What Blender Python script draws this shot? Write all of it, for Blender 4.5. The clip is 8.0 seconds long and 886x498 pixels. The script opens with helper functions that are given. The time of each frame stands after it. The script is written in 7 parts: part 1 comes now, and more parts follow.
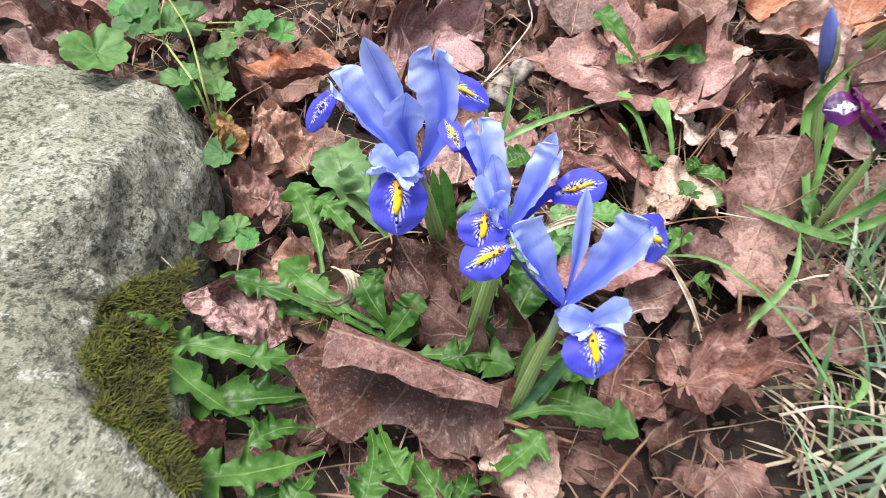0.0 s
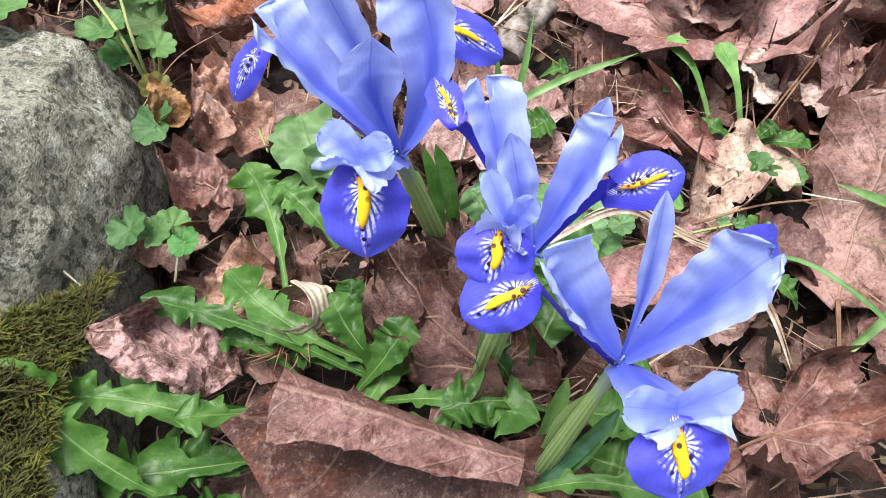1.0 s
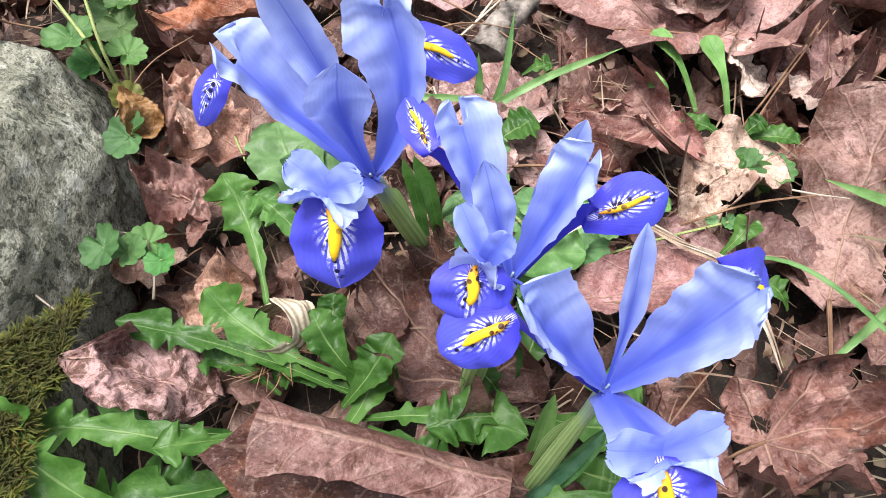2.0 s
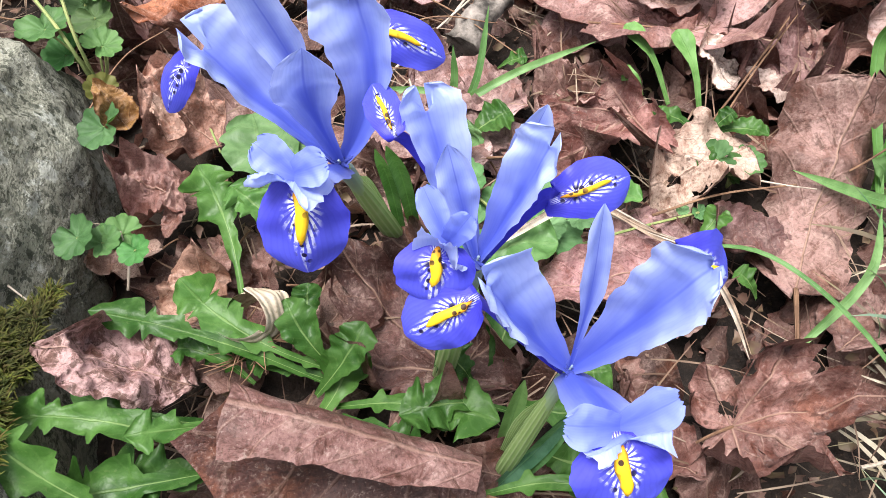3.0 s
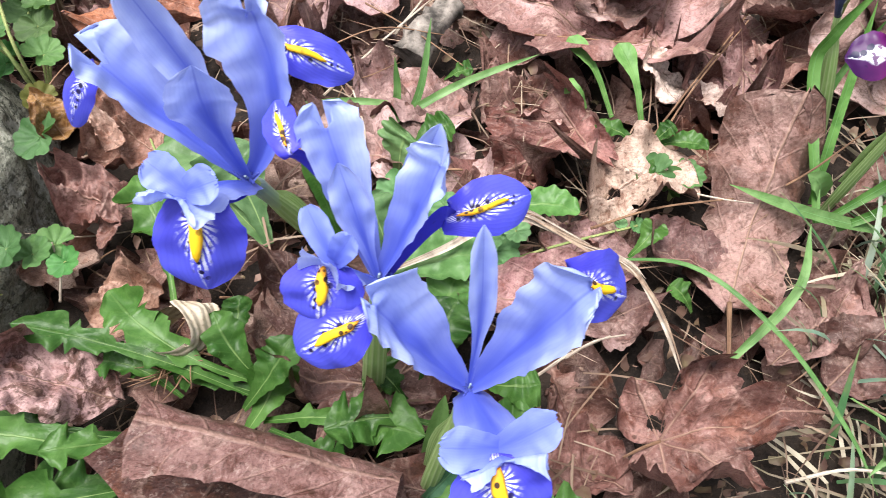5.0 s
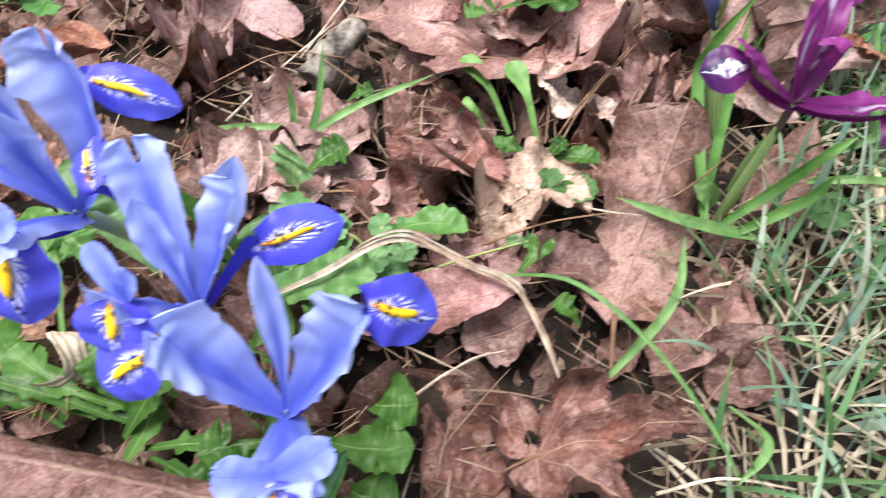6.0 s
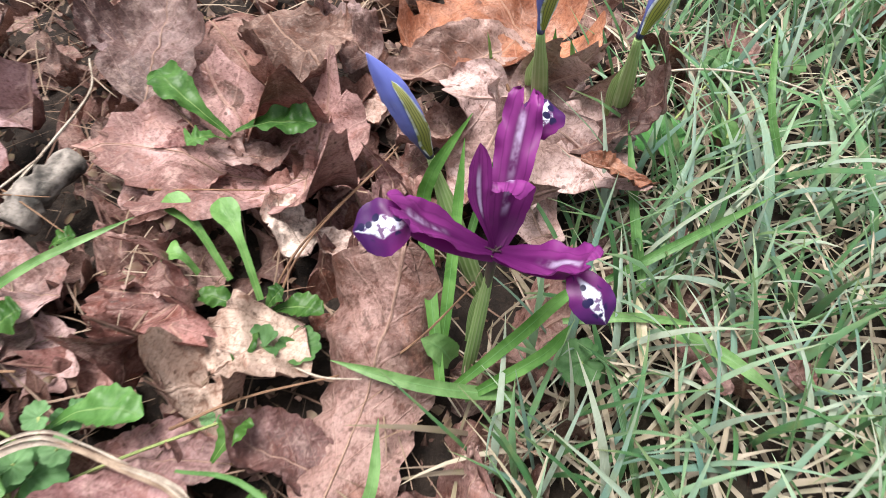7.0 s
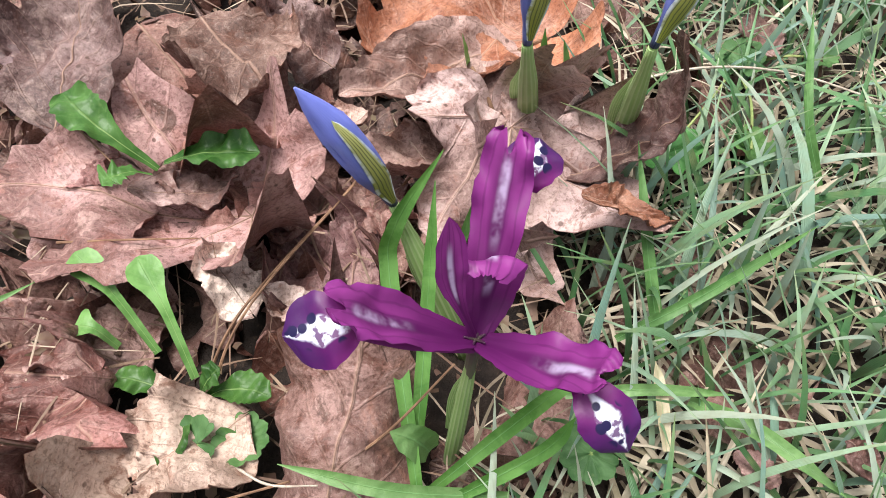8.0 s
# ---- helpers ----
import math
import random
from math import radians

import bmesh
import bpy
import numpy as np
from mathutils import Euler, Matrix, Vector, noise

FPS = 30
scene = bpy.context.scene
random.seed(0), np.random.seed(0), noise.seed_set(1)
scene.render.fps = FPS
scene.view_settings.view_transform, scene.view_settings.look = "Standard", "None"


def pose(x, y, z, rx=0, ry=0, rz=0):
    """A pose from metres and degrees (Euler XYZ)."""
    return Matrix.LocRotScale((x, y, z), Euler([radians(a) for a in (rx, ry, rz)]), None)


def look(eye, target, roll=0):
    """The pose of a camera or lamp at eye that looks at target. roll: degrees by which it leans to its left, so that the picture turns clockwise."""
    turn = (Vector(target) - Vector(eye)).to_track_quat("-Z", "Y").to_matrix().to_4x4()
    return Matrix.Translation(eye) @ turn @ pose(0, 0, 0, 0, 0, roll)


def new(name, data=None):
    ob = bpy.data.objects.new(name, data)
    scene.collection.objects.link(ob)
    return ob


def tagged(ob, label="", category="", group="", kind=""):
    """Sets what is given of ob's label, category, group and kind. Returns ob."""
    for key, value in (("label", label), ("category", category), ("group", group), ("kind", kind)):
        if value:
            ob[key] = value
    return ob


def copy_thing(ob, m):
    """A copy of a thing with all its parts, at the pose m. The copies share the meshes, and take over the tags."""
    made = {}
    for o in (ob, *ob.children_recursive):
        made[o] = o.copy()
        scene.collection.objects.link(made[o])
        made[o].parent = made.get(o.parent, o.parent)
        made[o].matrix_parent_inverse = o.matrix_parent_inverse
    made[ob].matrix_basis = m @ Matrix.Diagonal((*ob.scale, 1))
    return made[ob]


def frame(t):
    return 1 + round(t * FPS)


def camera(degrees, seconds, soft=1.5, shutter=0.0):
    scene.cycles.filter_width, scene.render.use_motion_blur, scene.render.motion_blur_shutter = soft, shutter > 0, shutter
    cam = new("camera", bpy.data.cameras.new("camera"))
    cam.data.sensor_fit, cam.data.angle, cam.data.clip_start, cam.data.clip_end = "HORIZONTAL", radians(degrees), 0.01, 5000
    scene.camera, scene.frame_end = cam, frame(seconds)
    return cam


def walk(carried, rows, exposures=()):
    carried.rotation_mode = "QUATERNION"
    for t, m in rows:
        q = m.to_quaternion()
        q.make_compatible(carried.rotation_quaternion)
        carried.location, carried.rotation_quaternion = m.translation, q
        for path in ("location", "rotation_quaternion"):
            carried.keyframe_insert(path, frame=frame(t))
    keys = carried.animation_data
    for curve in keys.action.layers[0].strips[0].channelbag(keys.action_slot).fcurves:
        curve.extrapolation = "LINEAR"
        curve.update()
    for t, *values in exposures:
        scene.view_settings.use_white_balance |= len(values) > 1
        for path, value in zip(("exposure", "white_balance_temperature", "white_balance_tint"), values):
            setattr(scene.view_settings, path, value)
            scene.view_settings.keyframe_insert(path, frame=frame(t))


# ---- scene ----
cam = camera(65.3, 8.0, 0.8, 0.3)
METRES, EYE, TILT, LEAN, TURN = 0.32, 0.264, -54.0, 0.0, 0.0
ROWS = [
    (0.0, 0.0, 0.0, 0.0, 0.0, 0.0, 0.0),
    (0.5, 0.0003, 0.1622, 0.0269, 0.75, -1.41, -0.19),
    (1.0, 0.0128, 0.2362, 0.0474, 0.89, -3.61, 0.9),
    (1.5, 0.0183, 0.2574, 0.0793, 0.79, -5.17, 1.94),
    (3.0, 0.0379, 0.2479, 0.0676, -0.79, -5.43, 2.47),
    (3.5, 0.0378, 0.2464, 0.0656, -0.98, -5.24, 2.29),
    (4.0, 0.0382, 0.2437, 0.0675, -1.2, -5.12, 1.8),
    (5.5, 0.1397, 0.2507, 0.0753, -1.81, -4.92, 2.75),
    (6.0, 0.2161, 0.2389, 0.0762, -1.83, -4.08, 4.0),
    (6.5, 0.4158, 0.2529, 0.1339, -3.11, -1.37, 5.89),
    (7.0, 0.4962, 0.3537, 0.149, -5.09, 0.54, 7.46),
    (7.5, 0.5232, 0.4611, 0.1991, -5.61, -0.1, 8.48),
    (8.0, 0.5366, 0.4853, 0.2189, -5.71, -1.67, 9.53),
]
walk(cam, [(t, pose(0, 0, EYE, TILT, LEAN, TURN) @ pose(METRES * x, METRES * y, METRES * z, 90 + pitch, roll, yaw)) for t, x, y, z, yaw, pitch, roll in ROWS], [(0.0, 1.77), (4.0, 1.8), (5.5, 1.76), (6.0, 1.79), (7.0, 1.7), (8.0, 1.64)])

# ---- world, sun, exposure ----
world = bpy.data.worlds.new("overcast_sky")
scene.world = world
world.use_nodes = True
wn = world.node_tree
wn.nodes.clear()
sky = wn.nodes.new("ShaderNodeTexSky")
sky.sky_type, sky.sun_disc = "NISHITA", False
sky.sun_elevation, sky.sun_rotation = radians(78), radians(-74)
sky.air_density, sky.dust_density = 1.0, 4.0
pale = wn.nodes.new("ShaderNodeHueSaturation")
pale.inputs["Saturation"].default_value = 0.25
back = wn.nodes.new("ShaderNodeBackground")
back.inputs["Strength"].default_value = 0.086
wout = wn.nodes.new("ShaderNodeOutputWorld")
wn.links.new(sky.outputs[0], pale.inputs["Color"])
wn.links.new(pale.outputs[0], back.inputs["Color"])
wn.links.new(back.outputs[0], wout.inputs["Surface"])
sun = new("sun", bpy.data.lights.new("sun", "SUN"))
sun.data.energy, sun.data.angle, sun.data.color = 1.95, radians(28), (1.0, 0.975, 0.94)
sun.matrix_world = look((-0.25, 0.3, 1.8), (0.1, 0.2, 0))



# ---- materials ----
class Nodes:
    """Short ways to add shader nodes to one material."""

    def __init__(self, name):
        self.m = bpy.data.materials.new(name)
        self.m.use_nodes = True
        self.t = self.m.node_tree
        self.t.nodes.clear()

    def put(self, sock, value):
        if isinstance(value, bpy.types.NodeSocket):
            self.t.links.new(value, sock)
        elif sock.type == "RGBA" and len(value) == 3:
            sock.default_value = (*value, 1)
        else:
            sock.default_value = value

    def add(self, kind, **ins):
        n = self.t.nodes.new("ShaderNode" + kind)
        for key, value in ins.items():
            self.put(n.inputs[key.replace("_", " ")], value)
        return n

    def math(self, op, a, b=0.0, c=0.0):
        n = self.t.nodes.new("ShaderNodeMath")
        n.operation = op
        for i, v in enumerate((a, b, c)):
            self.put(n.inputs[i], v)
        return n.outputs[0]

    def ramp(self, x, lo, hi, a=0.0, b=1.0):
        n = self.t.nodes.new("ShaderNodeMapRange")
        n.interpolation_type = "SMOOTHSTEP"
        for i, v in enumerate((x, lo, hi, a, b)):
            self.put(n.inputs[i], v)
        return n.outputs[0]

    def mix(self, f, a, b, how="MIX"):
        n = self.t.nodes.new("ShaderNodeMix")
        n.data_type, n.blend_type = "RGBA", how
        self.put(n.inputs[0], f)
        self.put(n.inputs[6], a)
        self.put(n.inputs[7], b)
        return n.outputs[2]

    def noise(self, scale, detail=3.0, vec=None, rough=0.55, warp=0.0):
        n = self.add("TexNoise", Scale=scale, Detail=detail, Roughness=rough, Distortion=warp)
        self.put(n.inputs["Vector"], vec or self.coord())
        return n.outputs["Fac"]

    def coord(self):
        return self.add("TexCoord").outputs["Object"]

    def uv(self):
        s = self.t.nodes.new("ShaderNodeSeparateXYZ")
        self.put(s.inputs[0], self.add("TexCoord").outputs["UV"])
        return s.outputs[0], s.outputs[1]

    def info(self):
        return self.t.nodes.new("ShaderNodeObjectInfo")

    def island(self):
        return self.add("NewGeometry").outputs["Random Per Island"]

    def bump(self, height, strength, distance):
        return self.add("Bump", Height=height, Strength=strength, Distance=distance).outputs[0]

    def finish(self, color, rough, normal=None, lucid=0.0, tint=None, spec=0.4):
        p = self.add("BsdfPrincipled", Base_Color=color, Roughness=rough)
        self.put(p.inputs["Specular IOR Level"], spec)
        if normal:
            self.put(p.inputs["Normal"], normal)
        last = p.outputs[0]
        if lucid:
            tr = self.add("BsdfTranslucent", Color=tint or color)
            if normal:
                self.put(tr.inputs["Normal"], normal)
            mx = self.t.nodes.new("ShaderNodeMixShader")
            mx.inputs[0].default_value = lucid
            self.put(mx.inputs[1], last)
            self.put(mx.inputs[2], tr.outputs[0])
            last = mx.outputs[0]
        self.t.links.new(last, self.add("OutputMaterial").inputs[0])
        return self.m


def offset_coord(g):
    """Object coordinates shifted by a random amount per object, so that alike meshes differ."""
    v = g.t.nodes.new("ShaderNodeVectorMath")
    v.operation = "ADD"
    g.put(v.inputs[0], g.coord())
    g.put(v.inputs[1], g.math("MULTIPLY", g.info().outputs["Random"], 7.0))
    return v.outputs[0]


def dry_leaf_material(name, pale, rot=0.0, mixed=False):
    """pale: how far the face is bleached towards a pinkish tan."""
    g = Nodes(name)
    a, b = g.uv()
    vec = offset_coord(g)
    tint = g.mix(pale, g.info().outputs["Color"], (0.31, 0.17, 0.148))
    tint = g.mix(1.0, tint, (1.0, 0.985, 1.02), "MULTIPLY")
    if mixed:
        tint = g.mix(1.0, tint, g.ramp(g.island(), 0.0, 1.0, 0.55, 1.35), "MULTIPLY")
    big, mid, fine = g.noise(28, 4, vec), g.noise(110, 6, vec, 0.72, 0.6), g.noise(700, 4, vec, 0.7)
    col = g.mix(g.ramp(big, 0.38, 0.64), g.mix(1.0, tint, (0.38, 0.31, 0.285), "MULTIPLY"), tint)
    col = g.mix(g.ramp(mid, 0.52, 0.66, 0, 0.5), col, g.mix(0.45, tint, (0.6, 0.45, 0.38)))
    col = g.mix(g.ramp(mid, 0.48, 0.37, 0, 0.85), col, g.mix(1.0, tint, (0.44, 0.31, 0.26), "MULTIPLY"))
    stain = g.ramp(g.noise(130 if rot else 48, 6, vec, 0.7, 1.2), 0.59 - rot, 0.68 - rot, 0, 0.85)
    rust = g.ramp(g.noise(33, 5, vec, 0.65, 0.8), 0.58, 0.7, 0, 0.7)
    col = g.mix(rust, col, g.mix(0.5, tint, (0.26, 0.085, 0.035)))
    bleach = g.ramp(g.noise(21, 5, vec, 0.7, 0.5), 0.58, 0.74, 0, 0.4)
    col = g.mix(bleach, col, g.mix(0.6, tint, (0.62, 0.47, 0.42)))
    col = g.mix(stain, col, (0.075, 0.028, 0.016))
    col = g.mix(g.ramp(fine, 0.5, 0.62, 0, 0.7), col, g.mix(1.0, col, (0.48, 0.43, 0.4), "MULTIPLY"))
    col = g.mix(g.ramp(fine, 0.44, 0.34, 0, 0.45), col, g.mix(0.4, col, (0.62, 0.5, 0.44)))
    speck = g.add("TexVoronoi", Scale=190.0, Randomness=1.0)
    g.put(speck.inputs["Vector"], vec)
    col = g.mix(g.math("MULTIPLY", g.ramp(speck.outputs["Distance"], 0.2, 0.1), g.ramp(big, 0.5, 0.6, 0, 0.8)), col, (0.06, 0.024, 0.014))
    main = g.ramp(b, 0.004, 0.013, 1, 0)
    side = g.math("PINGPONG", g.math("ADD", g.math("MULTIPLY", a, 5.5), g.math("MULTIPLY", b, -5.0)), 0.5)
    side = g.math("MULTIPLY", g.ramp(side, 0.015, 0.05, 1, 0), g.ramp(b, 0.0, 0.01))
    small = g.add("TexVoronoi", Scale=260.0)
    small.feature = "DISTANCE_TO_EDGE"
    g.put(small.inputs["Vector"], vec)
    net = g.ramp(small.outputs["Distance"], 0.0, 0.12, 1, 0)
    vein = g.math("MAXIMUM", main, g.math("MULTIPLY", side, 0.4))
    col = g.mix(g.math("MULTIPLY", vein, 0.5), col, g.mix(0.5, tint, (0.5, 0.33, 0.25)))
    h = g.math("ADD", g.math("MULTIPLY", vein, 0.45), g.math("ADD", g.math("MULTIPLY", mid, 1.2), g.math("MULTIPLY", net, 0.04)))
    col = g.mix(g.math("MULTIPLY", net, g.ramp(mid, 0.4, 0.6, 0.0, 0.4)), col, g.mix(1.0, col, (0.55, 0.5, 0.46), "MULTIPLY"))
    h = g.math("ADD", h, g.math("MULTIPLY", fine, 0.4))
    nrm = g.bump(h, 0.7, 0.0014)
    return g.finish(col, g.ramp(mid, 0.3, 0.7, 0.4, 0.62), nrm, 0.16, g.mix(1.0, col, (1.12, 0.95, 0.82), "MULTIPLY"), 0.45)


def green_leaf_material(name, rib, gloss=0.42):
    g = Nodes(name)
    u, v = g.uv()
    vec = offset_coord(g)
    tint = g.info().outputs["Color"]
    mid, fine = g.noise(130, 5, vec, 0.6, 0.5), g.noise(700, 3, vec)
    col = g.mix(g.ramp(mid, 0.35, 0.65), g.mix(1.0, tint, (0.6, 0.68, 0.55), "MULTIPLY"), g.mix(0.08, tint, (0.25, 0.38, 0.12)))
    col = g.mix(g.ramp(fine, 0.6, 0.75, 0, 0.35), col, (0.14, 0.2, 0.08))
    d = g.math("ABSOLUTE", g.math("SUBTRACT", v, 0.5))
    side = g.math("PINGPONG", g.math("ADD", g.math("MULTIPLY", u, 9.0), g.math("MULTIPLY", d, -3.0)), 0.5)
    side = g.ramp(side, 0.02, 0.09, 1, 0)
    main = g.ramp(d, 0.014, 0.04, 1, 0)
    col = g.mix(g.math("MULTIPLY", main, g.ramp(u, 0.9, 0.1, 0.08, 0.6)), col, rib)
    col = g.mix(g.math("MULTIPLY", side, 0.04), col, rib)
    h = g.math("ADD", g.math("MULTIPLY", mid, 1.0), g.math("ADD", g.math("MULTIPLY", fine, 0.3), g.math("MULTIPLY", main, 0.4)))
    return g.finish(col, gloss, g.bump(h, 0.45, 0.001), 0.22, g.mix(1.0, col, (1.1, 1.25, 0.5), "MULTIPLY"), 0.22)


def petal_material(name, pale, deep, edge, stripe=0.0):
    """Petal: deeper towards the base and along the middle, paler at the margin, with fine lengthwise veins. stripe:
    strength of a painted sheen, with creases darkened.
    """
    g = Nodes(name)
    u, v = g.uv()
    d = g.math("ABSOLUTE", g.math("SUBTRACT", v, 0.5))
    n = g.noise(120, 3)
    core = g.math("MULTIPLY", g.ramp(d, 0.34, 0.04), g.ramp(u, 1.0, 0.35, 0.2, 1.0))
    col = g.mix(g.math("MAXIMUM", core, g.ramp(u, 0.72, 0.08, 0, 0.97)), pale, deep)
    col = g.mix(g.math("MULTIPLY", g.ramp(d, 0.2, 0.48), g.ramp(u, 0.2, 0.7, 0.2, 0.85)), col, edge)
    col = g.mix(g.ramp(d, 0.035, 0.0, 0, 0.6), col, deep)
    col = g.mix(g.ramp(n, 0.35, 0.65, 0, 0.3), col, deep)
    wv = g.math("SINE", g.math("ADD", g.math("MULTIPLY", v, 30.0 if stripe else 95.0), g.math("MULTIPLY", g.noise(60, 2), 3.0 if stripe else 9.0)))
    # with stripe, the wide lines are creases whose shade is put into the colour
    lines = g.math("MULTIPLY", g.ramp(wv, 0.7 if stripe else 0.3, 1.0), 0.4 if stripe else 0.07)
    col = g.mix(lines, col, deep)
    if stripe:
        # pale lilac streak along the middle: glossy sheen painted into the colour
        sheen_band = g.math("MULTIPLY", g.ramp(d, 0.13, 0.03), g.math("MULTIPLY", g.ramp(u, 0.3, 0.45), g.ramp(u, 0.85, 0.7)))
        col = g.mix(g.math("MULTIPLY", sheen_band, g.ramp(g.noise(160, 3), 0.35, 0.6, 0, stripe)), col, (0.55, 0.45, 0.66))
    h = g.math("ADD", g.math("MULTIPLY", wv, -0.5 if stripe else 0.1), g.math("MULTIPLY", n, 2.0))
    return g.finish(col, 0.45, g.bump(h, 0.1, 0.0005), 0.35, col, 0.3)


def fall_material(name, blue, dark, vein, lo, hi, streaks=1.0):
    """Fall: deep blade with a white, streaked and spotted patch about the ridge."""
    g = Nodes(name)
    u, v = g.uv()
    s = g.math("SUBTRACT", v, 0.5)
    d = g.math("ABSOLUTE", s)
    n = g.noise(300, 3)
    col = g.mix(g.ramp(g.math("ADD", u, g.math("MULTIPLY", n, 0.3)), 0.55, 1.1), dark, blue)
    ang = g.math("ARCTAN2", g.math("MULTIPLY", s, 0.8), g.math("SUBTRACT", u, (lo + hi) / 2 - 0.06))
    wob = g.math("MULTIPLY", g.math("SUBTRACT", g.noise(420, 2), 0.5), 4.0)
    st = g.math("SINE", g.math("ADD", g.math("MULTIPLY", ang, 24.0), wob))
    reach = g.math("ADD", g.math("MULTIPLY", d, 1.15), g.math("MULTIPLY", g.math("ABSOLUTE", g.math("SUBTRACT", u, (lo + hi) / 2)), 0.75))
    reach = g.math("ADD", reach, g.math("MULTIPLY", g.math("SUBTRACT", n, 0.5), 0.22))
    if streaks < 1:
        st = g.ramp(g.noise(500, 2), 0.3, 0.4, 0.0, 0.6)
    patch = g.math("MULTIPLY", g.ramp(reach, 0.31 if streaks == 1 else 0.26, 0.17 if streaks == 1 else 0.17), g.ramp(st, -0.45, 0.15, 1 - streaks, 1))
    patch = g.math("MULTIPLY", patch, g.ramp(u, lo - 0.12, lo))
    patch = g.math("MULTIPLY", patch, g.ramp(g.noise(600, 2), 0.4, 0.52, 0.1, 0.95))
    col = g.mix(patch, col, (0.78, 0.82, 0.95))
    spots = g.add("TexVoronoi", Scale=520.0 if streaks == 1 else 330.0, Randomness=1.0)
    g.put(spots.inputs["Vector"], g.coord())
    near = g.math("MULTIPLY", g.ramp(d, 0.2, 0.08), g.ramp(reach, 0.36, 0.2))
    if streaks < 1:
        near = g.ramp(reach, 0.4, 0.3)
    dots = g.math("MULTIPLY", g.ramp(spots.outputs["Distance"], 0.36 if streaks == 1 else 0.42, 0.24 if streaks == 1 else 0.34), near)
    col = g.mix(dots, col, (0.012, 0.008, 0.05))
    wv = g.math("SINE", g.math("MULTIPLY", g.math("ARCTAN2", s, g.math("SUBTRACT", u, 0.2)), 70.0))
    col = g.mix(g.math("MULTIPLY", g.ramp(wv, 0.2, 1.0), 0.16 if streaks == 1 else 0.0), col, g.mix(0.6, col, vein))
    return g.finish(col, 0.42, g.bump(g.math("ADD", g.math("MULTIPLY", wv, 0.08 if streaks == 1 else 0.0), n), 0.2, 0.0006), 0.25, col, 0.3)


def ridge_material():
    g = Nodes("yellow_ridge")
    n = g.noise(700, 3)
    u, v = g.uv()
    col = g.mix(g.ramp(g.math("ADD", u, g.math("MULTIPLY", n, 0.5)), 0.2, 0.9), (0.72, 0.27, 0.012), (0.92, 0.55, 0.015))
    sp = g.add("TexVoronoi", Scale=650.0)
    g.put(sp.inputs["Vector"], g.coord())
    col = g.mix(g.math("MULTIPLY", g.ramp(sp.outputs["Distance"], 0.46, 0.36), g.ramp(u, 0.7, 0.35, 0.0, 1.0)), col, (0.04, 0.015, 0.005))
    return g.finish(col, 0.55, g.bump(n, 0.3, 0.0004), 0.1, col)


def stem_material(name, low, high, streak, lines=0.2, reach=1.2):
    g = Nodes(name)
    u, v = g.uv()
    n = g.noise(90, 4)
    wv = g.math("SINE", g.math("MULTIPLY", v, 75.0))
    col = g.mix(g.ramp(g.math("ADD", u, g.math("MULTIPLY", n, 0.4)), 0.1, reach), low, high)
    col = g.mix(g.ramp(wv, 0.0, 1.0, 0, lines), col, streak)
    col = g.mix(g.ramp(n, 0.5, 0.75, 0, 0.4), col, streak)
    return g.finish(col, 0.42, g.bump(wv, lines * 0.6, 0.0004), 0.15, col)


def keel_material():
    """Keel of a bud: yellow-green with dark lengthwise lines and whitish flanks."""
    g = Nodes("bud_keel")
    u, v = g.uv()
    d = g.math("ABSOLUTE", g.math("SUBTRACT", v, 0.5))
    n = g.noise(260, 3)
    wv = g.math("SINE", g.math("ADD", g.math("MULTIPLY", v, 34.0), g.math("MULTIPLY", n, 3.0)))
    col = g.mix(g.ramp(u, 0.0, 0.9), (0.2, 0.22, 0.03), (0.46, 0.46, 0.16))
    col = g.mix(g.ramp(wv, 0.2, 0.9, 0, 0.75), col, (0.055, 0.07, 0.03))
    col = g.mix(g.math("MULTIPLY", g.ramp(d, 0.3, 0.45), g.ramp(n, 0.35, 0.6)), col, (0.6, 0.66, 0.72))
    return g.finish(col, 0.5, None, 0.15, col, 0.3)


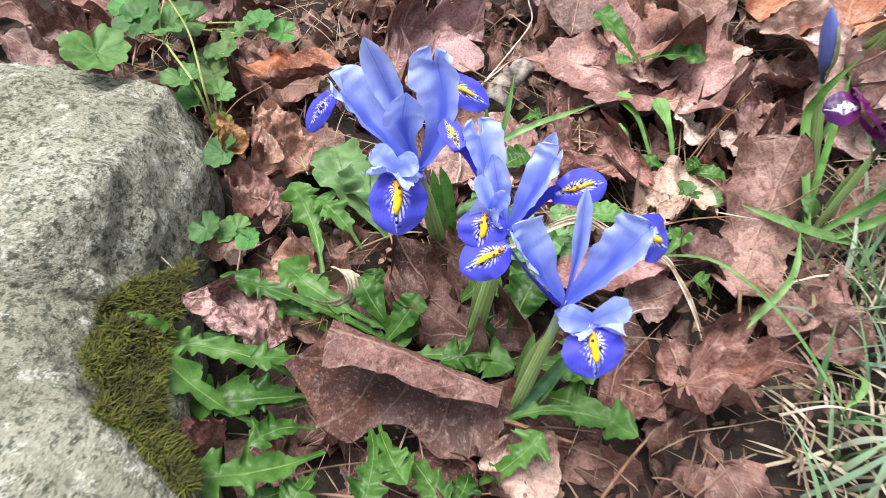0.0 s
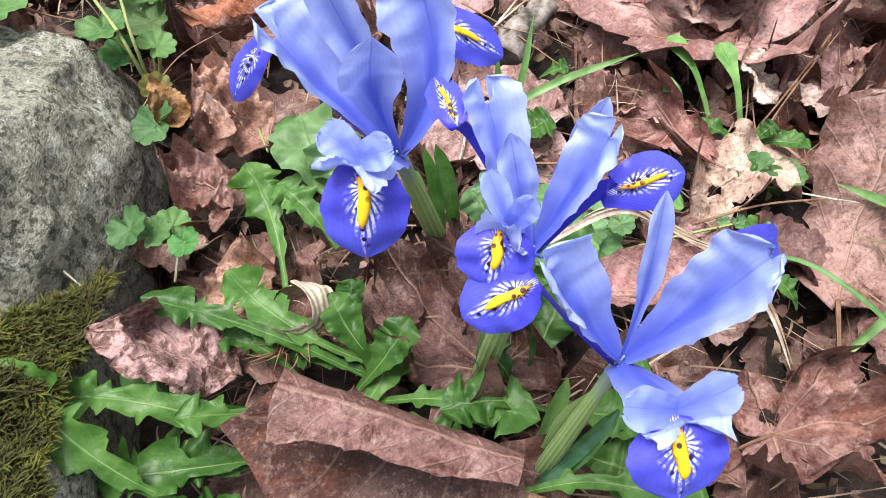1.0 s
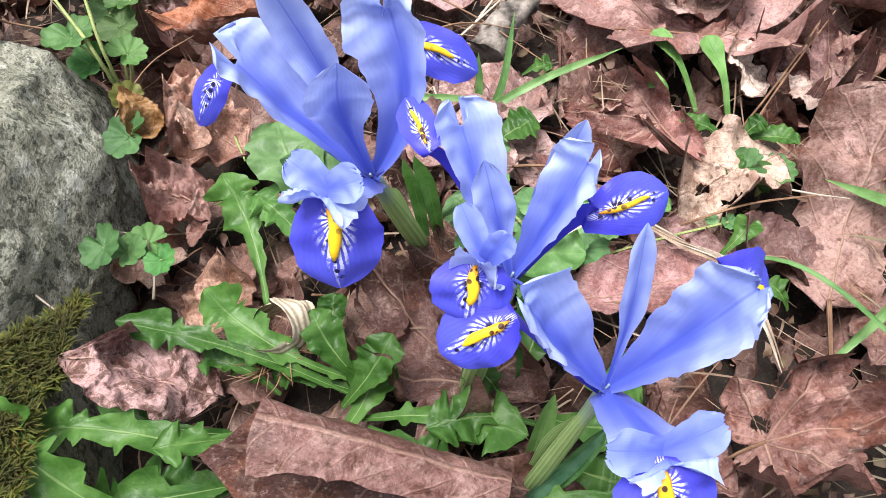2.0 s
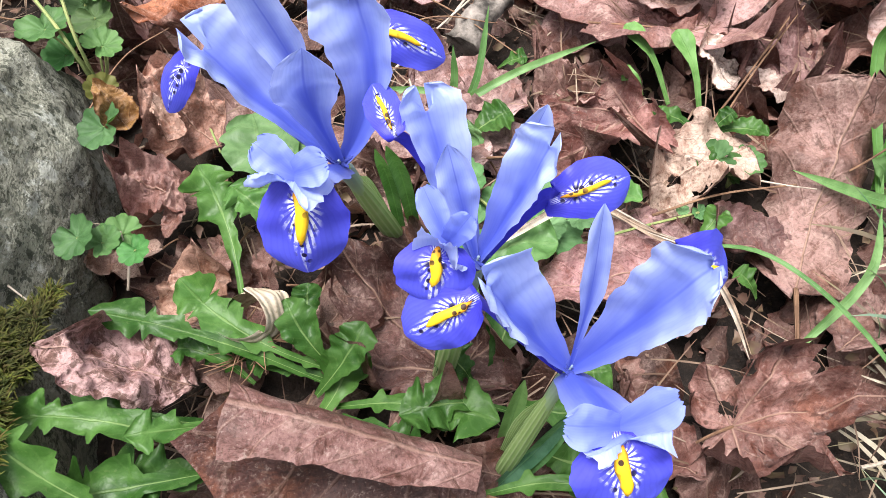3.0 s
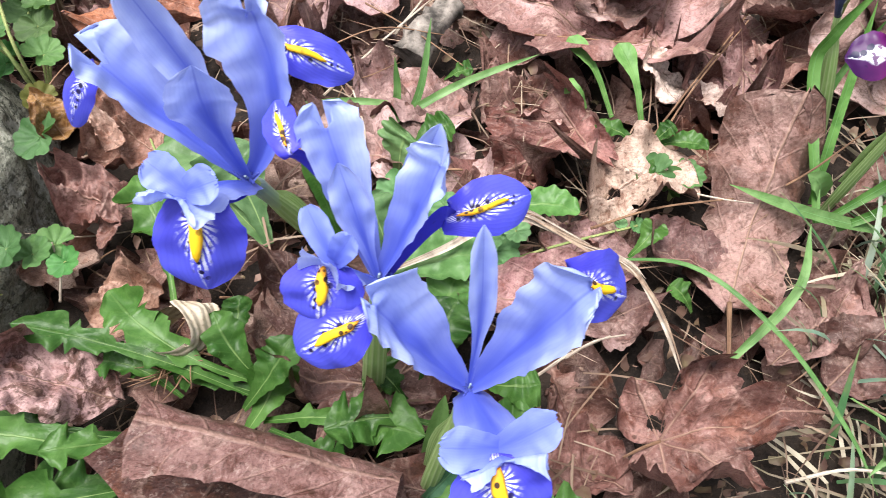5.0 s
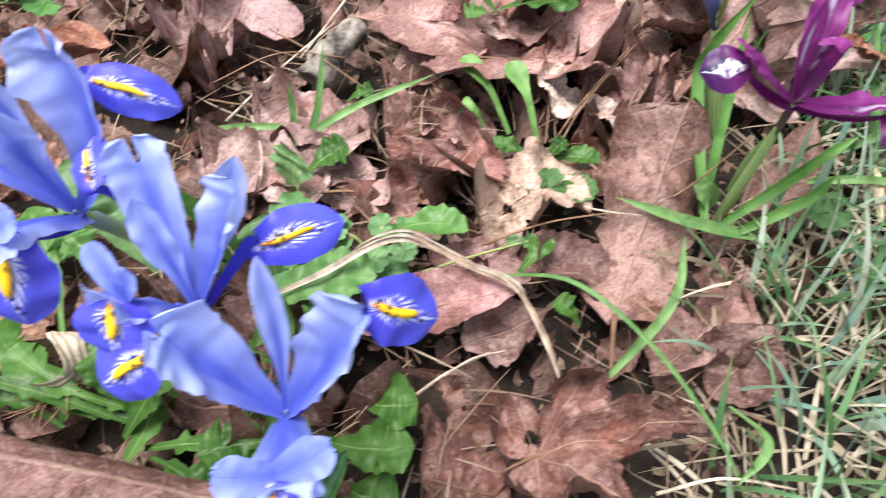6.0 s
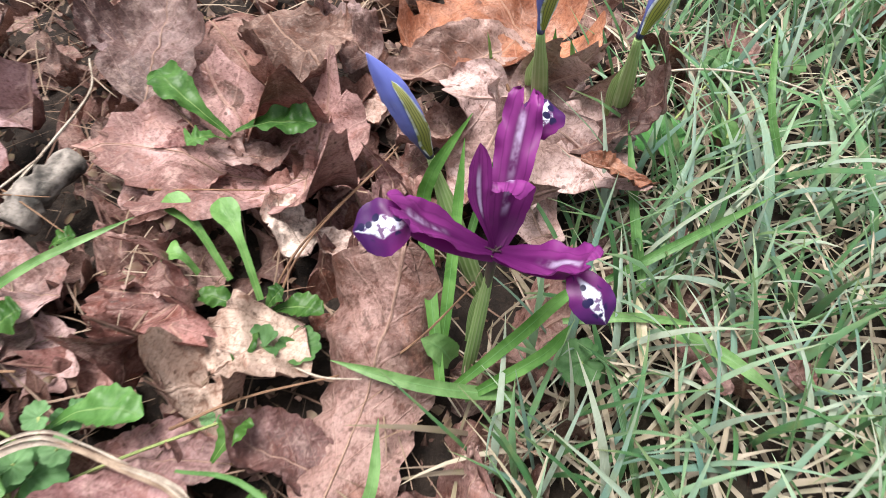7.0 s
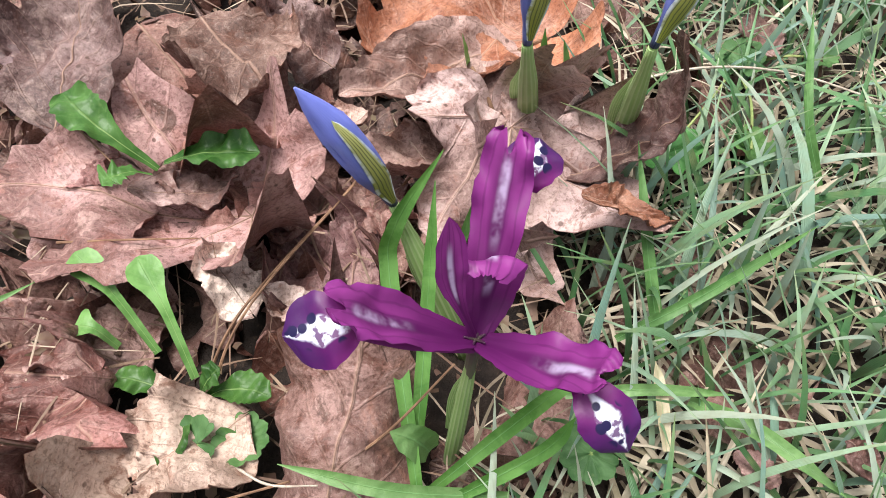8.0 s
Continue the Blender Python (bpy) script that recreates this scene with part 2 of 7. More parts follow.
def stone_material():
    g = Nodes("lichened_stone")
    big, mid, fine = g.noise(14, 5, None, 0.6), g.noise(95, 6, None, 0.7), g.noise(480, 4, None, 0.7)
    col = g.mix(g.ramp(big, 0.35, 0.65), (0.215, 0.213, 0.165), (0.315, 0.31, 0.255))
    col = g.mix(g.ramp(fine, 0.4, 0.65, 0, 0.45), col, (0.16, 0.16, 0.12))
    dark = g.math("MULTIPLY", g.ramp(g.noise(260, 4, None, 0.6), 0.54, 0.6), g.ramp(g.noise(26, 3), 0.36, 0.54))
    col = g.mix(g.math("MULTIPLY", dark, 0.9), col, (0.055, 0.06, 0.045))
    spots = g.math("MULTIPLY", g.ramp(g.noise(330, 5, None, 0.7), 0.53, 0.57), g.ramp(mid, 0.42, 0.55))
    col = g.mix(g.math("MULTIPLY", spots, 0.85), col, (0.045, 0.05, 0.036))
    pits = g.add("TexVoronoi", Scale=300.0, Randomness=1.0)
    g.put(pits.inputs["Vector"], g.mix(0.012, g.coord(), g.add("TexNoise", Scale=150.0).outputs["Color"]))
    pit = g.math("MULTIPLY", g.ramp(pits.outputs["Distance"], 0.46, 0.36), g.ramp(g.noise(24, 4, None, 0.6), 0.38, 0.52, 0.25, 1.0))
    col = g.mix(g.math("MULTIPLY", pit, 0.6), col, (0.04, 0.042, 0.03))
    flecks = g.math("MULTIPLY", g.ramp(g.noise(420, 4, None, 0.7), 0.57, 0.61), g.ramp(big, 0.4, 0.6))
    col = g.mix(g.math("MULTIPLY", flecks, 0.35), col, (0.5, 0.51, 0.45))
    pale = g.ramp(g.noise(75, 6, None, 0.75), 0.57, 0.61)
    col = g.mix(g.math("MULTIPLY", pale, 0.55), col, (0.52, 0.53, 0.48))
    col = g.mix(g.ramp(g.noise(22, 4), 0.62, 0.8, 0, 0.4), col, (0.16, 0.19, 0.06))
    h = g.math("ADD", g.math("MULTIPLY", mid, 1.0), g.math("MULTIPLY", fine, 0.6))
    return g.finish(col, 0.85, g.bump(h, 0.9, 0.0045), 0, None, 0.25)


def soil_material():
    g = Nodes("dark_humus_soil")
    big, mid, fine = g.noise(9, 4), g.noise(70, 6, None, 0.7), g.noise(420, 5, None, 0.7)
    # humus brown taken almost to black, so crevices between leaves look deeply shaded
    col = g.mix(g.ramp(mid, 0.35, 0.65), (0.012, 0.009, 0.008), (0.035, 0.025, 0.02))
    col = g.mix(g.ramp(fine, 0.55, 0.75, 0, 0.6), col, (0.11, 0.07, 0.045))
    col = g.mix(g.ramp(big, 0.6, 0.8, 0, 0.5), col, (0.06, 0.07, 0.025))
    h = g.math("ADD", mid, g.math("MULTIPLY", fine, 0.6))
    return g.finish(col, 0.9, g.bump(h, 0.8, 0.004), 0, None, 0.2)


def blades_material(name, stops, gloss=0.45, lucid=0.25, wilt=0.4):
    """Grass: one of several colours per blade."""
    g = Nodes(name)
    r = g.island()
    ramp = g.add("ValToRGB", Fac=r)
    while len(ramp.color_ramp.elements) < len(stops):
        ramp.color_ramp.elements.new(0.5)
    for i, c in enumerate(stops):
        e = ramp.color_ramp.elements[i]
        e.position, e.color = i / (len(stops) - 1), (*c, 1)
    u, v = g.uv()
    n = g.noise(160, 3)
    col = g.mix(g.ramp(n, 0.4, 0.75, 0, wilt), ramp.outputs[0], (0.2, 0.19, 0.08))
    col = g.mix(g.ramp(u, 0.75, 1.0, 0, wilt * 0.75), col, (0.32, 0.27, 0.13))
    wv = g.math("SINE", g.math("MULTIPLY", v, 40.0))
    return g.finish(col, gloss, g.bump(wv, 0.3, 0.0003), lucid, col, 0.4)


def moss_material(name, stops, gloss, lucid, wilt):
    """Moss: one of several colours per shoot, in greener and browner patches."""
    g = Nodes(name)
    ramp = g.add("ValToRGB", Fac=g.island())
    while len(ramp.color_ramp.elements) < len(stops):
        ramp.color_ramp.elements.new(0.5)
    for i, c in enumerate(stops):
        e = ramp.color_ramp.elements[i]
        e.position, e.color = i / (len(stops) - 1), (*c, 1)
    u, v = g.uv()
    patch = g.noise(70, 4, None, 0.6)
    col = g.mix(g.ramp(patch, 0.42, 0.6, 0, 0.75), ramp.outputs[0], g.mix(1.0, ramp.outputs[0], (3.0, 3.2, 2.4), "MULTIPLY"))
    col = g.mix(g.ramp(u, 0.5, 1.0, 0, wilt * 5), col, (0.12, 0.12, 0.03))
    return g.finish(col, gloss, None, lucid, col, 0.3)


def twig_material(name, a, b):
    g = Nodes(name)
    u, v = g.uv()
    n, f = g.noise(130, 4), g.noise(900, 3)
    wv = g.math("SINE", g.math("ADD", g.math("MULTIPLY", v, 40.0), g.math("MULTIPLY", n, 8.0)))
    col = g.mix(g.ramp(n, 0.3, 0.7), a, b)
    col = g.mix(g.ramp(f, 0.5, 0.7, 0, 0.5), col, g.mix(1.0, col, (0.5, 0.45, 0.4), "MULTIPLY"))
    return g.finish(col, 0.7, g.bump(g.math("ADD", wv, n), 0.4, 0.0005), 0, None, 0.3)


DRY = dry_leaf_material("dry_leaf", 0.0)
DRY_MIXED = dry_leaf_material("mixed_dry_leaves", 0.0, 0.0, True)
DRY_ROT = dry_leaf_material("rotting_leaf", 0.35, 0.11)
DRY_DARK = dry_leaf_material("dark_dry_leaf", 0.0, 0.03)
DRY_UNDER = dry_leaf_material("dry_leaf_underside", 0.6)
DANDELION = green_leaf_material("dandelion_leaf", (0.3, 0.42, 0.16), 0.38)
ROUND_LEAF = green_leaf_material("ground_ivy_leaf", (0.16, 0.3, 0.1), 0.55)
BLADE = green_leaf_material("broad_grass_blade", (0.16, 0.33, 0.13), 0.4)
BLUE = petal_material("blue_petal", (0.37, 0.46, 0.85), (0.085, 0.12, 0.56), (0.48, 0.56, 0.89))
# copy of the petal blue, darkened to offset the sun on the upturned lobes
BLUE_CREST = petal_material("dimmed_blue_crest", (0.24, 0.31, 0.8), (0.11, 0.15, 0.6), (0.29, 0.36, 0.83))
PURPLE = petal_material("purple_petal", (0.29, 0.042, 0.25), (0.085, 0.007, 0.08), (0.2, 0.024, 0.18), 0.75)
BLUE_FALL = fall_material("blue_fall", (0.085, 0.095, 0.66), (0.05, 0.045, 0.5), (0.02, 0.02, 0.34), 0.5, 0.82)
PURPLE_FALL = fall_material("purple_fall", (0.05, 0.009, 0.085), (0.13, 0.008, 0.11), (0.05, 0.005, 0.07), 0.6, 0.82, 0.25)
RIDGE = ridge_material()
THROAT = stem_material("dark_blue_throat", (0.02, 0.03, 0.16), (0.06, 0.08, 0.36), (0.12, 0.16, 0.5))
STEM = stem_material("iris_stem", (0.15, 0.25, 0.075), (0.28, 0.42, 0.14), (0.46, 0.56, 0.3), 0.5)
BLUE_TUBE = stem_material("blue_flower_tube", (0.3, 0.44, 0.17), (0.22, 0.3, 0.36), (0.36, 0.46, 0.3))
DARK_STEM = stem_material("dark_flower_tube", (0.1, 0.1, 0.06), (0.045, 0.012, 0.04), (0.1, 0.03, 0.07))
BUD = stem_material("blue_bud", (0.02, 0.03, 0.06), (0.17, 0.205, 0.62), (0.27, 0.33, 0.72), 0.08, 0.75)
BUD_KEEL = keel_material()
STONE = stone_material()
SOIL = soil_material()
MOSS = moss_material("moss", [(0.008, 0.011, 0.002), (0.02, 0.026, 0.004), (0.055, 0.06, 0.01), (0.034, 0.022, 0.007), (0.012, 0.02, 0.003)], 0.85, 0.2, 0.06)
GRASS = blades_material("green_grass", [(0.036, 0.105, 0.036), (0.08, 0.2, 0.08), (0.14, 0.28, 0.13), (0.27, 0.39, 0.26), (0.11, 0.215, 0.175), (0.43, 0.48, 0.38)])
CRUMBS = blades_material("leaf_crumbs", [(0.05, 0.024, 0.018), (0.1, 0.052, 0.04), (0.2, 0.115, 0.09), (0.08, 0.038, 0.025), (0.24, 0.15, 0.12), (0.13, 0.065, 0.045)], 0.6, 0.1)
FIBRES = blades_material("dry_fibres", [(0.05, 0.026, 0.018), (0.16, 0.09, 0.06), (0.3, 0.21, 0.15), (0.1, 0.05, 0.035), (0.42, 0.33, 0.25)], 0.6, 0.1, 0.1)
STRAW = blades_material("dead_grass", [(0.12, 0.09, 0.065), (0.34, 0.275, 0.2), (0.56, 0.49, 0.39), (0.21, 0.155, 0.11)], 0.6, 0.2)
TWIG = twig_material("brown_twig", (0.14, 0.075, 0.045), (0.26, 0.15, 0.09))
HUSK = twig_material("papery_husk", (0.4, 0.32, 0.23), (0.6, 0.51, 0.4))
STALK = twig_material("straw_stalk", (0.28, 0.22, 0.175), (0.53, 0.46, 0.38))
DEAD_STALK = twig_material("brown_stalk", (0.16, 0.1, 0.07), (0.4, 0.3, 0.22))
VEIN = twig_material("leaf_vein", (0.24, 0.14, 0.1), (0.38, 0.25, 0.19))
GREEN_STALK = twig_material("green_stalk", (0.2, 0.27, 0.09), (0.33, 0.36, 0.14))
BARK = twig_material("rotten_bark", (0.02, 0.017, 0.014), (0.3, 0.26, 0.23))



# ---- shapes ----
V = Vector


def part(name, bm, material, parent, label=""):
    """Link a bmesh in world coordinates as one mesh object under a thing or a part."""
    root = parent
    while root.parent:
        root = root.parent
    bmesh.ops.translate(bm, verts=bm.verts, vec=-root.location)
    ob = new(name, bpy.data.meshes.new(name))
    bm.to_mesh(ob.data)
    bm.free()
    ob.data.materials.append(material)
    ob.parent = parent
    if label:
        ob["label"] = label
    return ob


def thing(name, at, label, category, group="", kind=""):
    ob = new(name)
    ob.location = at
    ob.empty_display_size = 0.01
    return tagged(ob, label, category, group, kind)


def bez(points, n):
    """n + 1 points along a Bezier curve of any degree."""
    out = []
    for i in range(n + 1):
        p, u = [V(q) for q in points], i / n
        while len(p) > 1:
            p = [a.lerp(b, u) for a, b in zip(p, p[1:])]
        out.append(p[0])
    return out


def smooth_line(points, n):
    """n + 1 points along a curve through the given points."""
    p = [V(q) for q in points]
    p = [2 * p[0] - p[1], *p, 2 * p[-1] - p[-2]]
    out, spans = [], len(p) - 3
    for i in range(n + 1):
        s = min(i / n * spans, spans - 1e-6)
        k, u = int(s), s - int(s)
        a, b, c, d = p[k : k + 4]
        out.append(0.5 * (2 * b + (c - a) * u + (2 * a - 5 * b + 4 * c - d) * u * u + (3 * b - a - 3 * c + d) * u**3))
    return out


def ribbon(bm, line, width, side, cup=0.0, ruffle=0.0, nx=8, seed=0, notch=0.0, twist=0.0, ragged=0.0, sweep=0.0):
    """A thin blade along a line. width(u): half width; side: sideways direction; cup: how far the margins rise; notch: depth of a cleft at the tip."""
    uvl = bm.loops.layers.uv.verify()
    n, grid = len(line) - 1, []
    for i, p in enumerate(line):
        u = i / n
        tan = (line[min(i + 1, n)] - line[max(i - 1, 0)]).normalized()
        s = (V(side) - tan * tan.dot(V(side))).normalized()
        if twist:
            s = Matrix.Rotation(twist * u, 3, tan) @ s
        nrm = s.cross(tan)
        w, c = width(u), cup(u) if callable(cup) else cup
        row = []
        for j in range(nx + 1):
            x = 2 * j / nx - 1
            q = p + s * (x * w) + nrm * (c * w * (0.5 * x * x + 0.5 * abs(x)))
            if notch and u > 0.7:
                q = q - tan * (notch * ((u - 0.7) / 0.3) ** 2 * max(0.0, 1 - abs(x) * 2.2))
            if sweep:
                q = q - tan * (sweep * abs(x) * w * min(1, u * 3))
            if ruffle:
                k = noise.noise(V((u * 7 + seed * 3.1, x * 1.3, seed)))
                q = q + nrm * (ruffle * k * w * (0.25 + abs(x)) * min(1, 2 * u)) + s * (ruffle * 0.3 * w * x * noise.noise(V((u * 16, seed * 1.7, x))))
            if ragged and u > 0.8:
                q = q + tan * (ragged * w * (noise.noise(V((x * 7, seed * 2.3, u * 2))) + 0.5 * noise.noise(V((x * 17, seed, u)))) * (u - 0.8) / 0.2)
            row.append(bm.verts.new(q))
        grid.append(row)
    for i in range(n):
        for j in range(nx):
            fc = bm.faces.new((grid[i][j], grid[i][j + 1], grid[i + 1][j + 1], grid[i + 1][j]))
            fc.smooth = True
            for loop, (a, b) in zip(fc.loops, ((i, j), (i, j + 1), (i + 1, j + 1), (i + 1, j))):
                loop[uvl].uv = (a / n, b / nx)
    return bm


def tube(bm, line, radius, sides=8, flat=1.0, seed=0, rough=0.0):
    """A tapered round stalk along a line. radius(u)."""
    uvl = bm.loops.layers.uv.verify()
    n, grid = len(line) - 1, []
    s = V((1, 0.13, 0.07))
    for i, p in enumerate(line):
        tan = (line[min(i + 1, n)] - line[max(i - 1, 0)]).normalized()
        s = (s - tan * tan.dot(s)).normalized()
        t, r = tan.cross(s), radius(i / n)
        row = []
        for j in range(sides):
            a = 2 * math.pi * j / sides
            k = 1 + rough * noise.noise(V((i * 0.9 + seed, j * 1.7, seed)))
            row.append(bm.verts.new(p + (s * math.cos(a) + t * math.sin(a) * flat) * (r * k)))
        grid.append(row)
    for i in range(n):
        for j in range(sides):
            k = (j + 1) % sides
            fc = bm.faces.new((grid[i][j], grid[i][k], grid[i + 1][k], grid[i + 1][j]))
            fc.smooth = True
            for loop, (a, b) in zip(fc.loops, ((i, j), (i, j + 1), (i + 1, j + 1), (i + 1, j))):
                loop[uvl].uv = (a / n, b / sides)
    for cap, u in ((grid[0][::-1], 0.0), (grid[-1], 1.0)):
        fc = bm.faces.new(cap)
        for loop in fc.loops:
            loop[uvl].uv = (u, 0.5)
    return bm


def lathe_width(*pairs):
    """A half-width profile that runs smoothly through (u, w) pairs without overshooting."""
    us, ws = zip(*pairs)
    rise = [(q - p) / (b - a) for a, b, p, q in zip(us, us[1:], ws, ws[1:])]
    lean = [rise[0]] + [2 * p * q / (p + q) if p * q > 0 else 0.0 for p, q in zip(rise, rise[1:])] + [rise[-1]]

    def w(u):
        i = next((k for k in range(len(rise)) if u <= us[k + 1]), len(rise) - 1)
        h = us[i + 1] - us[i]
        k = min(1.0, max(0.0, (u - us[i]) / h))
        return (2 * k**3 - 3 * k**2 + 1) * ws[i] + (k**3 - 2 * k**2 + k) * h * lean[i] + (3 * k**2 - 2 * k**3) * ws[i + 1] + (k**3 - k**2) * h * lean[i + 1]

    return w


# ---- fallen leaves ----
def maple_radius(deg, seed):
    """Outline of a five-lobed leaf, as a distance from the stalk in each direction (0 is the tip)."""
    d = abs(deg)
    if d > 128:
        return 0.34 * (1 - (d - 128) / 52) ** 0.8 + 0.05
    k = min(2, int((d + 24) // 48))
    off = abs(d - 48 * k) / 24
    tip, sinus = ((1.0, 0.74), (0.84, 0.64), (0.58, 0.42))[k]
    off = min(off, 1.0)
    r = sinus + (tip - sinus) * (1 - off) ** 1.35
    tooth = abs(((off * 2.1 + 0.3 * k + 0.13 * seed) % 1.0) - 0.5) * 2
    r *= 1 - 0.55 * max(0.0, noise.noise(V((deg * 0.022, seed * 1.9, 9))) - 0.12)
    return r * (0.95 + 0.1 * tooth * (1 - 0.4 * off)) + 0.06 * noise.noise(V((deg * 0.09, seed, 0))) + 0.03 * noise.noise(V((deg * 0.3, seed, 3))) + 0.01 * noise.noise(V((deg * 0.9, seed, 6)))


def flat_leaf(kind, seed, coarse=False):
    """Rows of flat points (x, y, a, b) of a leaf with its stalk's end at the origin and its tip at (0, 1); a, b: along and off the nearest vein."""
    rows = []
    if kind == "maple":
        na, nr = (60, 8) if coarse else (120, 13)
        for i in range(na + 1):
            deg = -180 + 360 / na * i
            r = maple_radius(deg, seed)
            d = min(abs(abs(deg) - c) for c in (0, 48, 96))
            row = []
            for j in range(nr + 1):
                q = r * (j / nr) ** 0.85
                row.append((math.sin(radians(deg)) * q, math.cos(radians(deg)) * q, q * math.cos(radians(d)), q * math.sin(radians(min(d, 80)))))
            rows.append(row)
    else:
        ny, nx = (22, 8) if coarse else (48, 22)
        for i in range(ny + 1):
            y = i / ny
            if kind == "oak":
                w = 0.34 * math.sin(math.pi * min(1, y * 0.96 + 0.03)) ** 0.6 * (0.72 + 0.34 * math.sin(y * 21 + seed)) + 0.015
            elif kind == "broad":
                w = 0.4 * (1 - abs(2 * y - 1) ** 4) ** 0.8 * (1 + 0.1 * math.sin(y * 17 + seed)) + 0.02
            else:
                w = 0.36 * math.sin(math.pi * min(1, y * 0.97 + 0.025)) ** 0.75 + 0.012 * math.sin(y * 60 + seed)
            row = []
            rag = [1 + 0.3 * noise.noise(V((y * 5, s * 3, seed))) + 0.13 * noise.noise(V((y * 13, s * 5, seed))) + 0.03 * noise.noise(V((y * 40, s * 7, seed))) for s in (-1, 1)]
            for j in range(nx + 1):
                s = 2 * j / nx - 1
                x = s * max(w, 0.004) * (rag[s > 0] if kind in ("oak", "broad") else 1 + 0.3 * (rag[s > 0] - 1))
                end = 0.1 * (2 * y - 1) * noise.noise(V((s * 3, seed, 2 + (y > 0.5)))) * (abs(2 * y - 1) ** 3) if kind == "broad" else 0
                row.append((x, y + end, y, abs(x)))
            rows.append(row)
    return rows


def bend(p, q, k):
    """Bends the way p up into q with curvature k."""
    if abs(k) < 1e-4:
        return p, q
    return math.sin(k * p) / k - q * math.sin(k * p), (1 - math.cos(k * p)) / k + q * math.cos(k * p)


def leaf_mesh(kind, seed, wide, fold, left, right, lift, wave, torn, axis=0.0, tipcurl=0.0, coarse=False):
    """A dried leaf. fold: V along the midrib; left, right: curvature of each half; lift: curvature along it; axis: turn of the curl in degrees."""
    bm = bmesh.new()
    uvl = bm.loops.layers.uv.verify()
    ca, sa = math.cos(radians(axis)), math.sin(radians(axis))
    grid, ends, keep = [], [], {}
    for row in flat_leaf(kind, seed, coarse):
        line = []
        for x, y, a, b in row:
            x *= wide
            q = V((x, y, seed * 5.3))
            x += 0.1 * noise.noise(q * 2.1 + V((3, 0, 0))) * abs(x) * 2
            y += 0.12 * noise.noise(q * 1.7 + V((0, 5, 0))) * min(1, abs(x) * 2)
            edge = min(1, (abs(x) + abs(y)) * 2)
            rim = max(0.0, math.hypot(x, y - 0.35) - 0.3)
            z = wave * (5.6 * rim * rim * (0.35 + noise.noise(q * 2.9 + V((0, 0, 7)))) + 0.3 * noise.noise(q * 2.2) + 0.1 * (1 - 2.4 * abs(noise.noise(q * 3.0 + V((1, 0, 0))))) * edge - 0.085 * abs(noise.noise(q * 6.0)) * edge + 0.04 * noise.noise(q * 8) - 0.07 * abs(noise.noise(q * 12 + V((4, 1, 0)))) + 0.02 * noise.noise(q * 21)) * edge
            z += fold * abs(x) + 0.012 * wave * abs(math.sin(math.pi * (5.5 * a - 5.0 * b))) * min(1, 6 * b)
            hole = noise.noise(q * 5 + V((9, 3, 1)))
            x, y = ca * x + sa * y, ca * y - sa * x
            x, z = bend(x, z, right if x > 0 else left)
            x, y = ca * x - sa * y, ca * y + sa * x
            y0 = y
            y, z = bend(y, z, lift)
            if tipcurl and y0 > 0.6:
                z += tipcurl * (y0 - 0.6) ** 2
            v = bm.verts.new((x, y, z))
            keep[v] = (a, b, hole)
            line.append(v)
        grid.append(line)
    for r0, r1 in zip(grid, grid[1:]):
        for j in range(len(r0) - 1):
            quad = (r0[j], r1[j], r1[j + 1], r0[j + 1]) if kind == "maple" else (r0[j], r0[j + 1], r1[j + 1], r1[j])
            if torn and sum(keep[v][2] for v in quad) / 4 > 0.62 - torn:
                continue
            fc = bm.faces.new(quad)
            fc.smooth = True
            for loop in fc.loops:
                loop[uvl].uv = keep[loop.vert][:2]
    tip = min(bm.verts, key=lambda v: (keep[v][0] - 1) ** 2 + keep[v][1] ** 2).co.copy() if kind != "maple" else grid[len(grid) // 2][-1].co.copy()
    if kind == "maple":
        ribs = [[v.co.copy() for v in grid[len(grid) // 2 + round(d / 360 * (len(grid) - 1))]] for d in (0, -48, 48, -96, 96)]
    else:
        ribs = [[row[len(row) // 2].co.copy() for row in grid]]
    bmesh.ops.remove_doubles(bm, verts=bm.verts, dist=1e-5)
    bmesh.ops.delete(bm, geom=[v for v in bm.verts if not v.link_faces], context="VERTS")
    return bm, tip, ribs


def under_side(bm):
    """Gives a leaf its thickness and a paler lower face."""
    bm.normal_update()
    twin = bmesh.ops.duplicate(bm, geom=list(bm.faces))["geom"]
    low = [g for g in twin if isinstance(g, bmesh.types.BMFace)]
    for v in [g for g in twin if isinstance(g, bmesh.types.BMVert)]:
        v.co -= v.normal * 0.00022
    bmesh.ops.reverse_faces(bm, faces=low)
    for fc in low:
        fc.material_index = 1


